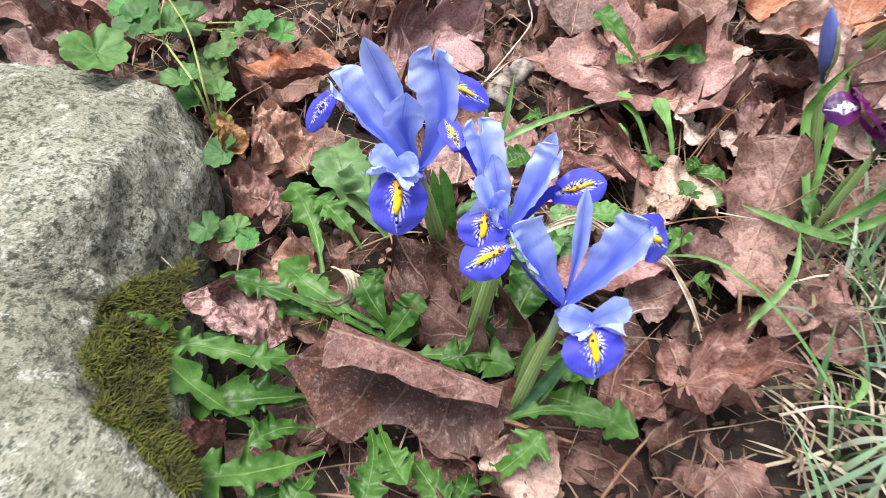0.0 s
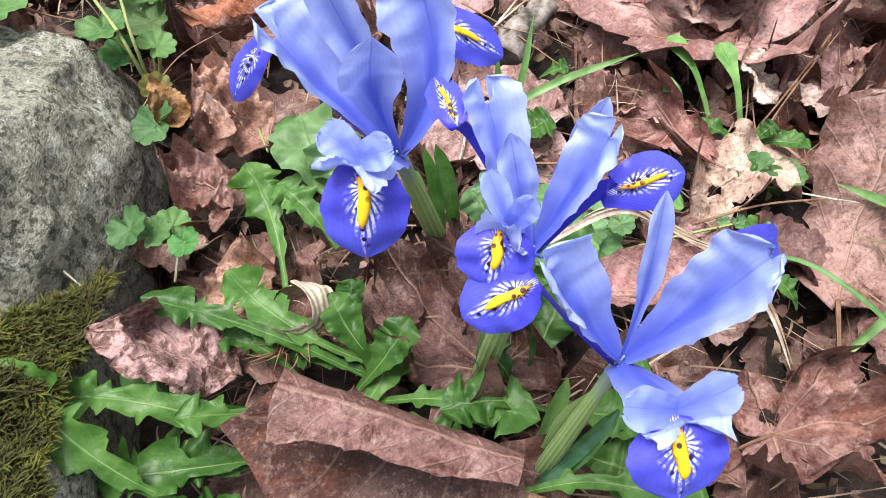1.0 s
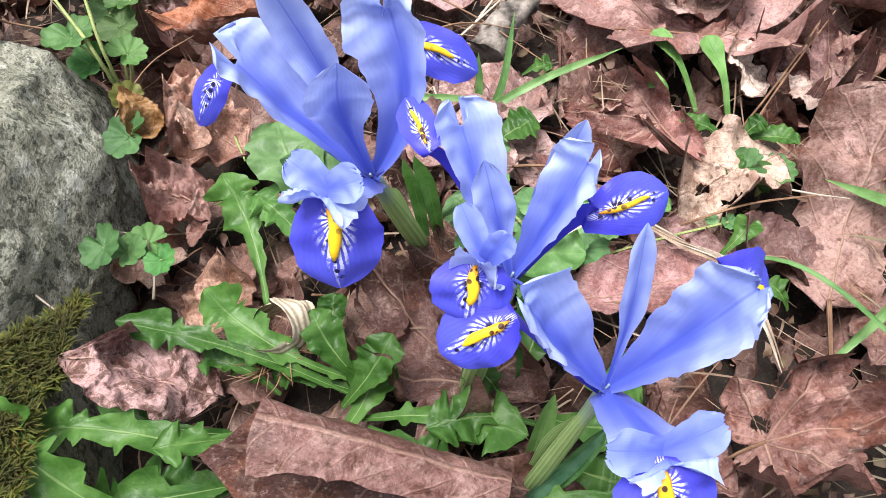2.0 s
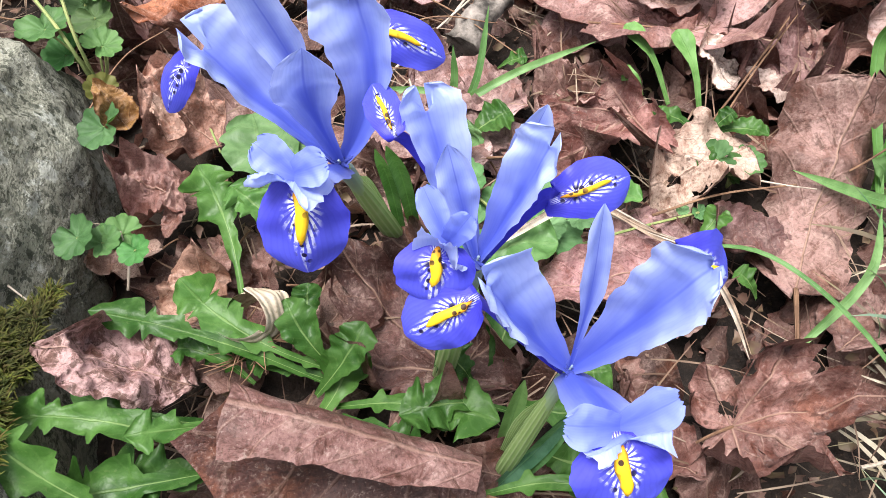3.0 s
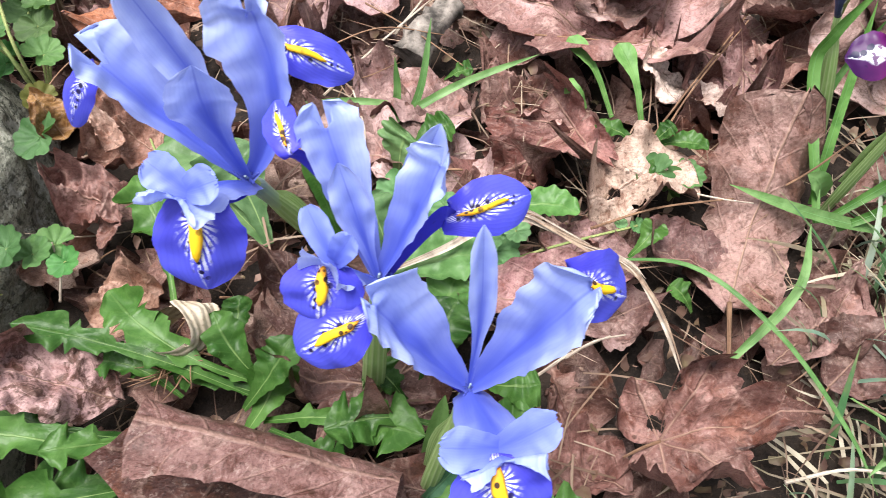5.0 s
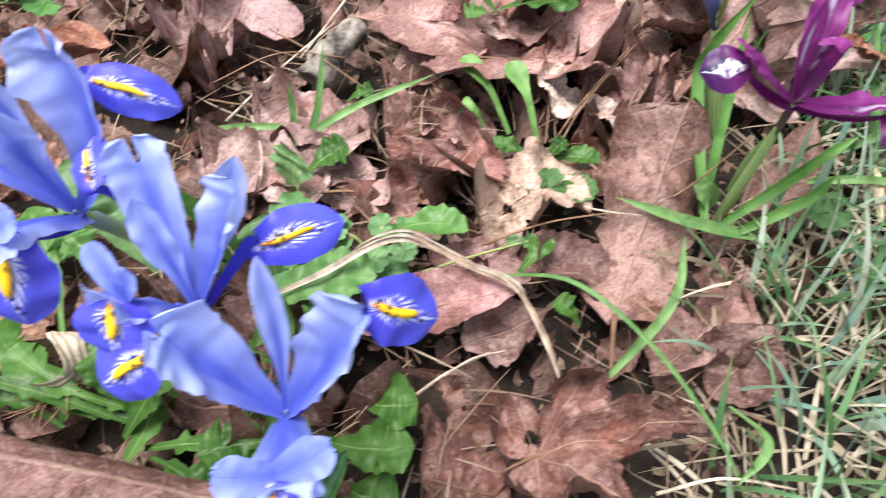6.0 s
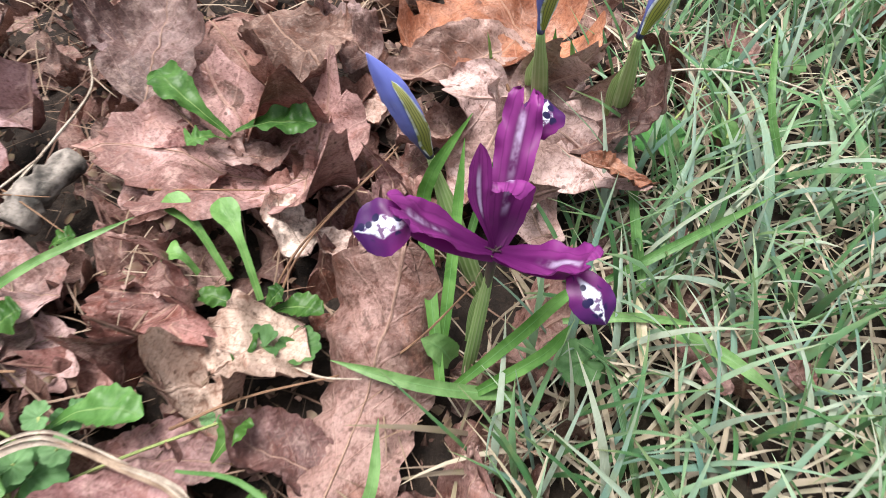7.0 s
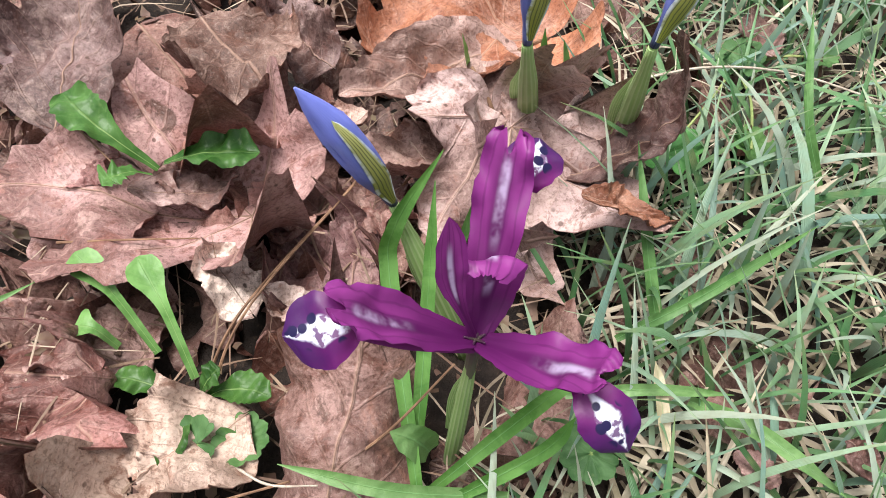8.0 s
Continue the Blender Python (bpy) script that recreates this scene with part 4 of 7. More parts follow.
def iris(name, foot, base, label, arms, standards, material, fall_material_, thick=0.0026, ridge=(0.5, 0.82), shape=FALL):
    """arms: (tip, half width, knee, fall tip, fall half width, crest height); standards: (tip, half width, bow)."""
    own = thing(name, foot, label, "flower", "irises")
    stem(own, foot, base, thick)
    c = V(base)
    low = c.lerp(V(foot), 0.28)
    part("flower_tube", tube(bmesh.new(), smooth_line((low, c.lerp(low, 0.4), c + (c - low) * 0.12), 10), lambda u: thick * (0.72 + 0.12 * u) * (1 if u < 0.8 else 0.12), 10), DARK_STEM if material == PURPLE else BLUE_TUBE, own)
    knot = bmesh.new()
    for i in range(6):
        d = V((math.cos(i * 1.05), math.sin(i * 1.05), 0.9)) * thick
        tube(knot, smooth_line((c - d * 0.2, c + d * 0.5, c + d * (1.1 + 0.4 * (i % 2))), 6), lambda u: thick * 0.3 * (1 - 0.6 * u), 6, 1.0, i, 0.3)
    part("stigma", knot, DARK_STEM if material == PURPLE else THROAT, own, "dark knot at the heart of the flower")
    for i, (tip, half, knee, drop, wide, crest, *bow) in enumerate(arms):
        tip, knee, drop = V(tip), V(knee), V(drop)
        out = tip - c
        side = out.cross(V((0, 0, 1))).normalized()
        blade_side = Matrix.Rotation(radians(bow[2] if len(bow) > 2 else 0), 3, out.normalized()) @ side
        over = c.lerp(tip, 0.55) + V((0, 0, -0.0035)) + (V(bow[0]) if bow else V())
        arm = petal(own, "style_arm", bez((c, over, tip - out * 0.1, tip + V((0, 0, 0.001))), 26) if not crest else smooth_line((c, c.lerp(tip, 0.55) + V((0, 0, 0.002)), tip, tip + V((0, -0.001, crest * 0.3)) + out * 0.04), 30), half * (0.85 if crest else 1), blade_side, material, -0.35 if crest else 0.85 if material == BLUE else 0.2, i * 3 + c.x * 50, STRAP if crest else BROAD if material == PURPLE else ARM, 0.45, half * (0.5 if crest else bow[1] if len(bow) > 1 else 0.9))
        for s in (-1, 1) if crest else ():
            face = V((0, -0.55, 0.83))
            along = side * s * half * (bow[1] if len(bow) > 1 else 0.95) + V((0, 0.35, 0.9)) * crest * 0.55
            root = tip - out * 0.1 - side * s * half * 0.18 + face * 0.0006
            petal(own, "crest_lobe", bez((root, root + along * 0.5 + face * 0.001, root + along), 18), half * 0.4, along.cross(face).normalized(), BLUE_CREST, 0.2, i * 7 + s + c.x * 90, LOBE, 0.18, 0.0)
        haft = bez((c - V((0, 0, 0.0015)), c.lerp(tip, 0.5) - V((0, 0, 0.008)), knee.lerp(tip, 0.4) - V((0, 0, 0.003)), knee), 14)
        puff = V((0, -0.5, 0.85)) * (drop - knee).length * 0.22
        blade = bez((knee, knee.lerp(drop, 0.3) + puff, knee.lerp(drop, 0.75) + puff, drop), 18)
        fside = (drop - knee).cross(V((0, -0.55, 0.83))).normalized()
        iris_fall(own, haft + blade[1:], abs(wide), fside, fall_material_, ridge if wide > 0 else None, -0.22, i + c.y * 40, shape)
    for i, (tip, half, bow, *flop) in enumerate(standards):
        tip = V(tip)
        mid = c.lerp(tip, 0.5) + V(bow)
        out = (tip - c).normalized()
        side = out.cross(V((0.1, -1, 0.35))).normalized()
        line = smooth_line((c, mid, tip, tip + V(flop[0])) if flop else (c, mid, tip), 24)
        petal(own, "standard", line, half, side, material, 0.35, i * 5 + 2 + c.x * 30, BROAD if flop else STANDARD, 0.3)
    return own

blue = iris("blue_iris", (-0.0016, 0.1963, -0.0020), (-0.0085, 0.1615, 0.0875), "sky-blue dwarf iris with deep blue falls and yellow ridges",
    [((-0.0370, 0.1735, 0.1175), 0.0082, (-0.0355, 0.1742, 0.1110), (-0.0462, 0.1712, 0.0965), -0.0038, 0, (0, 0, 0), 2.4),
     ((-0.0030, 0.1795, 0.1245), 0.0080, (-0.0018, 0.1814, 0.1100), (0.0160, 0.1801, 0.1000), 0.0056, 0, (0.013, 0.001, 0.0)),
     ((-0.0152, 0.1436, 0.1060), 0.0098, (-0.0138, 0.1467, 0.1040), (-0.0148, 0.1345, 0.0862), 0.0092, 0.011)],
    [((-0.0112, 0.1625, 0.1215), 0.0068, (-0.003, 0.002, 0.002)), ((-0.0242, 0.1754, 0.1320), 0.0050, (0.0, 0.004, 0.0))], BLUE, BLUE_FALL)
iris_leaf(blue, (-0.0005, 0.2003, -0.0020), (-0.0022, 0.1981, 0.0300), (-0.0044, 0.1920, 0.0550), 0.0022)
blue = iris("blue_iris", (0.0117, 0.1417, -0.0020), (0.0205, 0.1355, 0.0855), "blue dwarf iris with spotted deep blue falls among dandelion leaves",
    [((0.0102, 0.1636, 0.1085), 0.0066, (0.0053, 0.1514, 0.1080), (0.0000, 0.1693, 0.1044), 0.0038, 0, (0, 0, 0), 2.0),
     ((0.0355, 0.1460, 0.1140), 0.0058, (0.0350, 0.1403, 0.1000), (0.0527, 0.148, 0.097), 0.0060, 0),
     ((0.0136, 0.1268, 0.1060), 0.0066, (0.0129, 0.1286, 0.1070), (0.0104, 0.1206, 0.0970), 0.0076, 0.021)],
    [((0.0343, 0.1526, 0.1143), 0.0042, (0.0, 0.002, 0.0)), ((0.015, 0.146, 0.112), 0.004, (0.0, 0.0, 0.0))], BLUE, BLUE_FALL)
iris_leaf(blue, (0.0044, 0.2020, -0.0020), (0.0020, 0.1971, 0.0350), (-0.0009, 0.1905, 0.0580), 0.0026)
blue = iris("blue_iris", (0.0277, 0.1101, -0.0020), (0.0382, 0.1138, 0.077), "wide open light blue iris leaning over dry leaves",
    [((0.0190, 0.1217, 0.1058), 0.0076, (0.0195, 0.1204, 0.1000), (0.0055, 0.1175, 0.0905), 0.0068, 0, (0, 0, 0), 0.7, 0),
     ((0.0588, 0.1185, 0.1115), 0.0076, (0.0571, 0.1265, 0.1000), (0.0709, 0.1279, 0.0880), 0.0075, 0, (0, 0, 0), 0.3, 12),
     ((0.0418, 0.0943, 0.0985), 0.0098, (0.0406, 0.0952, 0.0980), (0.0423, 0.0840, 0.0870), 0.0088, 0.0085, (0, 0, 0), 1.2)],
    [((0.0405, 0.1281, 0.1168), 0.0027, (0.0010, 0.0, 0.0))], BLUE, BLUE_FALL, 0.0021)
iris_leaf(blue, (0.0260, 0.1061, 0.0020), (0.0365, 0.1114, 0.0220), (0.0453, 0.1166, 0.0400), 0.0024, (0.085, 0.2, 0.13))
iris_leaf(blue, (0.0297, 0.1093, 0.0000), (0.0367, 0.1112, 0.0200), (0.0457, 0.1164, 0.0400), 0.0032)
iris_leaf(blue, (0.0264, 0.1105, 0.0000), (0.0309, 0.1206, 0.0200), (0.0342, 0.1272, 0.0350), 0.0028, (0.13, 0.24, 0.08))
iris("purple_iris", (0.1823, 0.2066, 0.0000), (0.1882, 0.2097, 0.0556), "dark plum-purple dwarf iris with white spotted falls in the grass",
    [((0.1622, 0.2089, 0.0799), 0.0060, (0.1670, 0.2074, 0.0739), (0.1529, 0.2093, 0.0713), 0.0070, 0, (0, 0, 0), 0.9),
     ((0.2061, 0.1893, 0.0732), 0.0062, (0.2025, 0.1915, 0.0683), (0.2085, 0.1807, 0.0609), 0.0054, 0, (0, 0, 0), 0.6),
     ((0.2004, 0.2355, 0.0856), 0.0055, (0.2027, 0.2301, 0.0757), (0.2072, 0.2390, 0.0790), 0.0060, 0, (0, 0, 0), 1.2)],
    [((0.1842, 0.2152, 0.0899), 0.0030, (-0.002, 0.0, 0.0)), ((0.1921, 0.2154, 0.0758), 0.0060, (0.001, 0.002, -0.002), (-0.002, -0.005, 0.002))], PURPLE, PURPLE_FALL, 0.0017, None, POINTED)

def bud(foot, base, tip, thick, label):
    """A furled pointed bud: overlapping petals about a yellow-green keel, on its stalk."""
    own = thing("iris_bud", foot, label, "flower bud", "iris buds")
    stem(own, foot, base, 0.0026)
    line = smooth_line((base, V(base).lerp(V(tip), 0.5) + V((0.0006, 0, 0.001)), tip), 24)
    w = lathe_width((0, 0.3), (0.12, 0.45), (0.35, 0.95), (0.6, 1.0), (0.85, 0.55), (1.0, 0.06))
    part("furled_petals", tube(bmesh.new(), line, lambda u: thick * w(u) * 0.9, 14, 0.85, 2, 0.12), BUD, own)
    d = (V(tip) - V(base)).normalized()
    for i, a in enumerate((-0.2, 1.5, 3.1, 4.6)):
        s = Matrix.Rotation(a, 3, d) @ d.cross(V((0, 0, 1))).normalized()
        nrm = s.cross(d)
        pts = [p + nrm * thick * w(k / 24) * (0.82 + 0.1 * (i % 2)) for k, p in enumerate(line)][1:]
        part("petal", ribbon(bmesh.new(), pts, lambda u: thick * 0.72 * w(u), s, -0.5, 0.15, 6, i), BUD, own)
    nrm = V((0.1, -0.55, 0.83))
    nrm = (nrm - d * d.dot(nrm)).normalized()
    s = d.cross(nrm)
    pts = [p + nrm * thick * w(k / 24) * 1.02 for k, p in enumerate(line)][1:20]
    part("keel", ribbon(bmesh.new(), pts, lambda u: thick * 0.68 * (1 - u) ** 0.5 * min(1, 0.3 + 3 * u), s, -0.3, 0.1, 6), BUD_KEEL, own, "yellow-green streaked keel")
    return own

bud((0.1896, 0.2427, 0.0000), (0.1776, 0.2533, 0.0482), (0.1617, 0.2507, 0.0905), 0.0046, "furled blue iris bud with yellow-green stripe")
bud((0.2318, 0.3140, 0.0000), (0.2128, 0.2690, 0.0775), (0.2135, 0.2700, 0.118), 0.0042, "closed dark blue iris bud on a green stalk")
bud((0.2577, 0.2975, 0.0000), (0.2400, 0.2620, 0.0775), (0.252, 0.2650, 0.117), 0.0042, "closed violet-blue iris bud tilted over the lawn")
fallen_leaf('maple', (0.0158, 0.1417, 0.0040), (-0.0232, 0.1845, 0.0240), (0.178, 0.091, 0.077), wide=0.75, lift=0.5, left=1.08, right=1.35, wave=1.25, seed=2, stalk=0, words='dark brown damp leaf behind the iris stems')
fallen_leaf('broad', (-0.0545, 0.2981, 0.0200), (-0.1069, 0.2895, 0.0300), (0.465, 0.173, 0.08), roll=0, wide=0.75, left=6.5, right=2.5, lift=0.3, wave=0.5, seed=4, stalk=0, words='bright orange-brown leaf curled like a trough')
fallen_leaf('broad', (-0.0675, 0.2339, 0.0100), (-0.0927, 0.2517, 0.0300), (0.62, 0.37, 0.28), wide=0.8, left=0.8, right=0.7, lift=0.3, wave=1.7, seed=5, stalk=0, words='rusty crumpled leaf beside the stone')
fallen_leaf('oval', (-0.0774, 0.2301, 0.0200), (-0.0909, 0.2448, 0.0340), (0.68, 0.47, 0.37), wide=0.6, left=2.2, right=0.8, lift=0.3, wave=1.4, seed=105, stalk=0, words='tan glossy leaf curled beside the stone')
fallen_leaf('broad', (-0.0737, 0.2087, 0.0060), (-0.1028, 0.2214, 0.0180), (0.4, 0.23, 0.2), wide=0.75, left=1.2, right=0.8, lift=0.3, wave=1.6, seed=106, stalk=0, words='dull maroon leaf wedged against the stone')
fallen_leaf('oval', (-0.0810, 0.1933, 0.0100), (-0.0790, 0.2149, 0.0200), (0.34, 0.2, 0.17), wide=0.5, left=2.0, right=1.6, wave=1.2, seed=104, stalk=0, words='narrow folded dark leaf at the foot of the stone')
fallen_leaf('oval', (-0.0975, 0.2343, 0.0200), (-0.1097, 0.2498, 0.0300), (0.36, 0.2, 0.06), wide=0.9, left=1.6, right=1.2, wave=1.0, seed=103, stalk=0, words='yellow-brown curled weed leaf beside the stone')
fallen_leaf('broad', (-0.0646, 0.1387, 0.0120), (-0.1008, 0.1437, 0.0340), (0.554, 0.365, 0.353), wide=0.72, wave=1.0, lift=0.5, left=0.6, right=0.8, seed=6, stalk=0, rot=True, words='mottled pinkish leaf with dark rot spots')
fallen_leaf('broad', (-0.0719, 0.1597, 0.0100), (-0.0654, 0.1815, 0.0260), (0.446, 0.269, 0.193), wide=0.95, left=1.0, right=0.8, wave=1.0, seed=7, stalk=0)

fallen_leaf('broad', (0.1336, 0.2554, 0.0060), (0.1231, 0.2742, 0.0180), (0.78, 0.64, 0.54), wide=0.85, left=0.9, right=0.6, seed=13, wave=0.9, stalk=0, words='bleached white curled leaf scrap')
fallen_leaf('broad', (0.1382, 0.2605, 0.0100), (0.1556, 0.2461, 0.0120), (0.82, 0.68, 0.6), wide=0.6, left=0.9, right=0.8, seed=14, wave=1.2, stalk=0, words='bleached papery leaf scrap')
fallen_leaf('oval', (0.2262, 0.2528, 0.0400), (0.2508, 0.2460, 0.0300), (0.45, 0.2, 0.11), wide=0.8, left=2.8, right=1.0, lift=-0.3, seed=27, wave=0.8, stalk=0, words='rust-brown curled lobe of a tan leaf')


def rolled_leaf(crest, free, margin, tint, label):
    """A large dry leaf whose upper half is rolled over along a crest: a flap hangs in front, the hollow body lies below."""
    n, m = 72, 44
    crest, free, margin = smooth_line(crest, n), smooth_line(free, n), smooth_line(margin, n)
    bm = bmesh.new()
    uvl = bm.loops.layers.uv.verify()
    grid = []
    for i, (c, f, g) in enumerate(zip(crest, free, margin)):
        u = i / n
        rag = noise.noise(V((u * 9, 3, 1))) + 0.5 * noise.noise(V((u * 26, 5, 1)))
        f, g = f + (f - c) * 0.07 * rag, g + (g - c) * 0.08 * noise.noise(V((u * 12, 8, 2)))
        ridge = c + V((0, 0.0005, 0.0008 * noise.noise(V((u * 8, 0, 4)))))
        line = smooth_line((f, f.lerp(c, 0.55) + V((0, -0.0005, 0.0028)), ridge, c.lerp(g, 0.1) + V((0, 0.004, -0.007)), c.lerp(g, 0.5) + V((0, 0.001, -0.006 - 0.004 * math.sin(3.1 * u))), g), m)
        row = []
        for j, p in enumerate(line):
            q = V((u * 3, j / m * 2, 0))
            fold = 0.0005 * abs(math.sin(u * 17 + 5 * j / m)) if j < m * 0.42 else 0.0
            row.append(bm.verts.new(p + V((0, 0.2, 1)) * (0.0016 * noise.noise(q * 2.2) + 0.0006 * noise.noise(q * 6) - 0.0005 * abs(noise.noise(q * 11)) + fold)))
        grid.append(row)
    for i in range(n):
        for j in range(m):
            fc = bm.faces.new((grid[i][j], grid[i][j + 1], grid[i + 1][j + 1], grid[i + 1][j]))
            fc.smooth = True
            for loop, (a, b) in zip(fc.loops, ((i, j), (i, j + 1), (i + 1, j + 1), (i + 1, j))):
                loop[uvl].uv = (a / n, abs(b / m - 0.3) * 0.5)
    bmesh.ops.reverse_faces(bm, faces=bm.faces)
    under_side(bm)
    own = thing("fallen_leaf", crest[0], label, "leaf", "fallen leaves")
    ob = part("blade", bm, DRY_DARK, own)
    ob.data.materials.append(DRY_UNDER)
    ob.color = (*tint, 1)
    stalk = smooth_line((margin[0].lerp(crest[0], 0.2), margin[0] + V((0.012, -0.001, -0.002)), margin[0] + V((0.026, -0.004, -0.006))), 10)
    part("leaf_stalk", tube(bmesh.new(), stalk, lambda u: 0.0011 - 0.0003 * u, 7), TWIG, own)
    return own


rolled_leaf([(0.0218, 0.1080, 0.0260), (0.0033, 0.1126, 0.0340), (-0.0190, 0.1177, 0.0440), (-0.0390, 0.1223, 0.0520)], [(0.0196, 0.1005, 0.0280), (-0.0008, 0.1017, 0.0360), (-0.0182, 0.1039, 0.0460), (-0.0277, 0.1054, 0.0500), (-0.0412, 0.1058, 0.0500)], [(0.0232, 0.0990, 0.0140), (0.0161, 0.0907, 0.0100), (0.0034, 0.0881, 0.0100), (-0.0201, 0.1001, 0.0140), (-0.0390, 0.0939, 0.0120), (-0.0585, 0.1150, 0.0360)], (0.105, 0.043, 0.034), 'large maroon-brown dry leaf with its edge rolled over')


def husk(at, radius, height):
    own = thing("leaf_husk", at, "pale papery dry leaf husk curled into a cup", "leaf", "fallen leaves")
    axis = V((-0.25, -0.35, 0.9)).normalized()
    e1 = axis.cross(V((0, 1, 0))).normalized()
    e2 = axis.cross(e1)
    line = [V(at) + axis * height * (1 + 0.25 * math.sin(2.3 * a)) + (e1 * math.cos(a) * radius * 1.15 + e2 * math.sin(a) * radius) * (1 - 0.05 * a) for a in (0.2 + 5.9 * k / 40 for k in range(41))]
    taper = lathe_width((0, 0.3), (0.15, 0.9), (0.6, 1.0), (0.9, 0.7), (1, 0.15))
    ob = part("wall", ribbon(bmesh.new(), line, lambda u: height * taper(u), axis, 0.3, 0.3, 8, 4), HUSK, own)
    ob.color = (0.8, 0.67, 0.52, 1)


husk((-0.0422, 0.1608, 0.0120), 0.0105, 0.0085)

fallen_leaf('oval', (0.0159, 0.2291, 0.0000), (-0.0166, 0.2411, 0.0140), (0.426, 0.288, 0.262), wide=1.5, seed=8, left=0.6, right=0.6, wave=0.6, stalk=0)
fallen_leaf('oval', (0.0430, 0.0794, 0.0060), (0.0154, 0.0871, 0.0200), (0.535, 0.384, 0.321), wide=1.6, seed=38, left=0.9, right=0.9, wave=0.7, stalk=0, words='pale tan leaf under the dandelion')
fallen_leaf('maple', (0.0096, 0.0759, 0.0040), (-0.0381, 0.0956, 0.0200), (0.277, 0.144, 0.128), wide=0.7, seed=39, left=1.22, right=1.22, wave=1.25)
fallen_leaf('oval', (-0.0844, 0.0907, 0.0100), (-0.0878, 0.0934, 0.0360), (0.416, 0.192, 0.171), wide=0.9, seed=37, left=1.2, right=1.2, wave=0.8, stalk=0, words='small reddish leaf scrap on the dandelion')
fallen_leaf('maple', (-0.1929, 0.3076, 0.0200), (-0.2331, 0.3175, 0.0450), (0.327, 0.182, 0.161), wide=0.8, wave=1.25, left=1.62, right=1.62, seed=82, stalk=0)
fallen_leaf('oval', (-0.2365, 0.3139, 0.0300), (-0.1819, 0.2890, 0.0400), (0.416, 0.288, 0.268), wide=0.9, wave=0.8, left=1.6, right=1.2, seed=83, stalk=0)
fallen_leaf('maple', (-0.1541, 0.3488, 0.0040), (-0.1235, 0.3707, 0.0200), (0.356, 0.221, 0.214), wide=0.8, wave=1.25, left=1.62, right=1.62, seed=84)
fallen_leaf('maple', (-0.1101, 0.3055, 0.0020), (-0.1407, 0.3252, 0.0100), (0.337, 0.192, 0.182), wide=0.8, wave=1.25, left=1.35, right=1.35, seed=85, stalk=0)
fallen_leaf('maple', (-0.0273, 0.3177, 0.0040), (0.0256, 0.3623, 0.0180), (0.416, 0.269, 0.268), wide=0.9, wave=1.5, left=1.62, right=1.62, torn=0.12, seed=86, stalk=0, words='grey-brown rotting leaf full of holes')
fallen_leaf('maple', (0.1340, 0.2945, 0.0020), (0.0450, 0.3190, 0.0100), (0.5, 0.3, 0.275), wide=0.8, lift=0.2, wave=0.7, seed=9, fold=0.1, left=0.5, right=0.6, stalk=0.0, words='pinkish brown maple leaf folded along its midrib')
fallen_leaf('broad', (0.1008, 0.2486, -0.0030), (0.0586, 0.2730, 0.0060), (0.5, 0.32, 0.28), wide=0.75, wave=1.5, left=1.0, right=0.8, lift=0.2, seed=36, stalk=0, words='crumpled tan leaf overlapping a reddish one')
fallen_leaf('maple', (0.0913, 0.2440, 0.0040), (0.0381, 0.2259, 0.0080), (0.38, 0.185, 0.16), wide=0.95, wave=1.5, left=0.7, right=0.6, lift=0.25, seed=10, stalk=0, words='crumpled reddish maple leaf')
fallen_leaf('broad', (0.1306, 0.2250, 0.0060), (0.0889, 0.2068, 0.0120), (0.56, 0.42, 0.33), wide=0.85, wave=1.3, left=0.5, right=0.6, torn=0.03, lift=0.1, seed=11, stalk=0, words='cream-coloured ragged leaf with worn edges')
fallen_leaf('broad', (0.1541, 0.2215, -0.0060), (0.1367, 0.2522, 0.0000), (0.36, 0.17, 0.125), wide=0.9, left=0.4, right=0.4, roll=0, seed=62, wave=0.7, stalk=0)
fallen_leaf('broad', (0.1844, 0.2990, 0.0000), (0.1352, 0.2974, 0.0040), (0.33, 0.19, 0.165), wide=0.7, left=0.5, right=0.5, seed=69, wave=1.0, stalk=0.15)
fallen_leaf('broad', (0.1864, 0.2604, -0.0020), (0.1653, 0.2813, 0.0060), (0.46, 0.29, 0.24), wide=0.8, left=1.0, right=1.0, seed=70, wave=1.2, stalk=0)
fallen_leaf('broad', (0.1328, 0.3043, -0.0020), (0.1022, 0.3115, 0.0060), (0.4, 0.25, 0.22), wide=0.6, left=1.2, right=0.6, seed=107, wave=1.0, stalk=0)
fallen_leaf('maple', (0.0964, 0.3210, 0.0000), (0.0607, 0.2868, 0.0020), (0.5, 0.31, 0.28), wide=0.8, left=0.3, right=0.4, seed=113, wave=0.6, stalk=0)
fallen_leaf('oval', (0.1127, 0.1942, -0.0080), (0.0821, 0.1997, -0.0020), (0.42, 0.25, 0.22), wide=1.1, left=1.0, right=1.4, seed=20, wave=1.0, stalk=0)
fallen_leaf('broad', (0.0733, 0.2104, -0.0100), (0.0481, 0.2278, -0.0060), (0.36, 0.2, 0.17), wide=0.8, left=0.4, right=0.4, seed=32, wave=0.8, stalk=0)
fallen_leaf('broad', (0.1363, 0.2831, -0.0040), (0.1145, 0.2765, 0.0060), (0.44, 0.27, 0.23), wide=0.9, left=0.6, right=0.8, seed=68, wave=1.0, stalk=0)
fallen_leaf('oval', (0.1828, 0.3024, -0.0040), (0.1606, 0.2769, 0.0040), (0.36, 0.19, 0.16), wide=1.3, left=0.8, right=0.8, seed=61, wave=1.0, stalk=0)
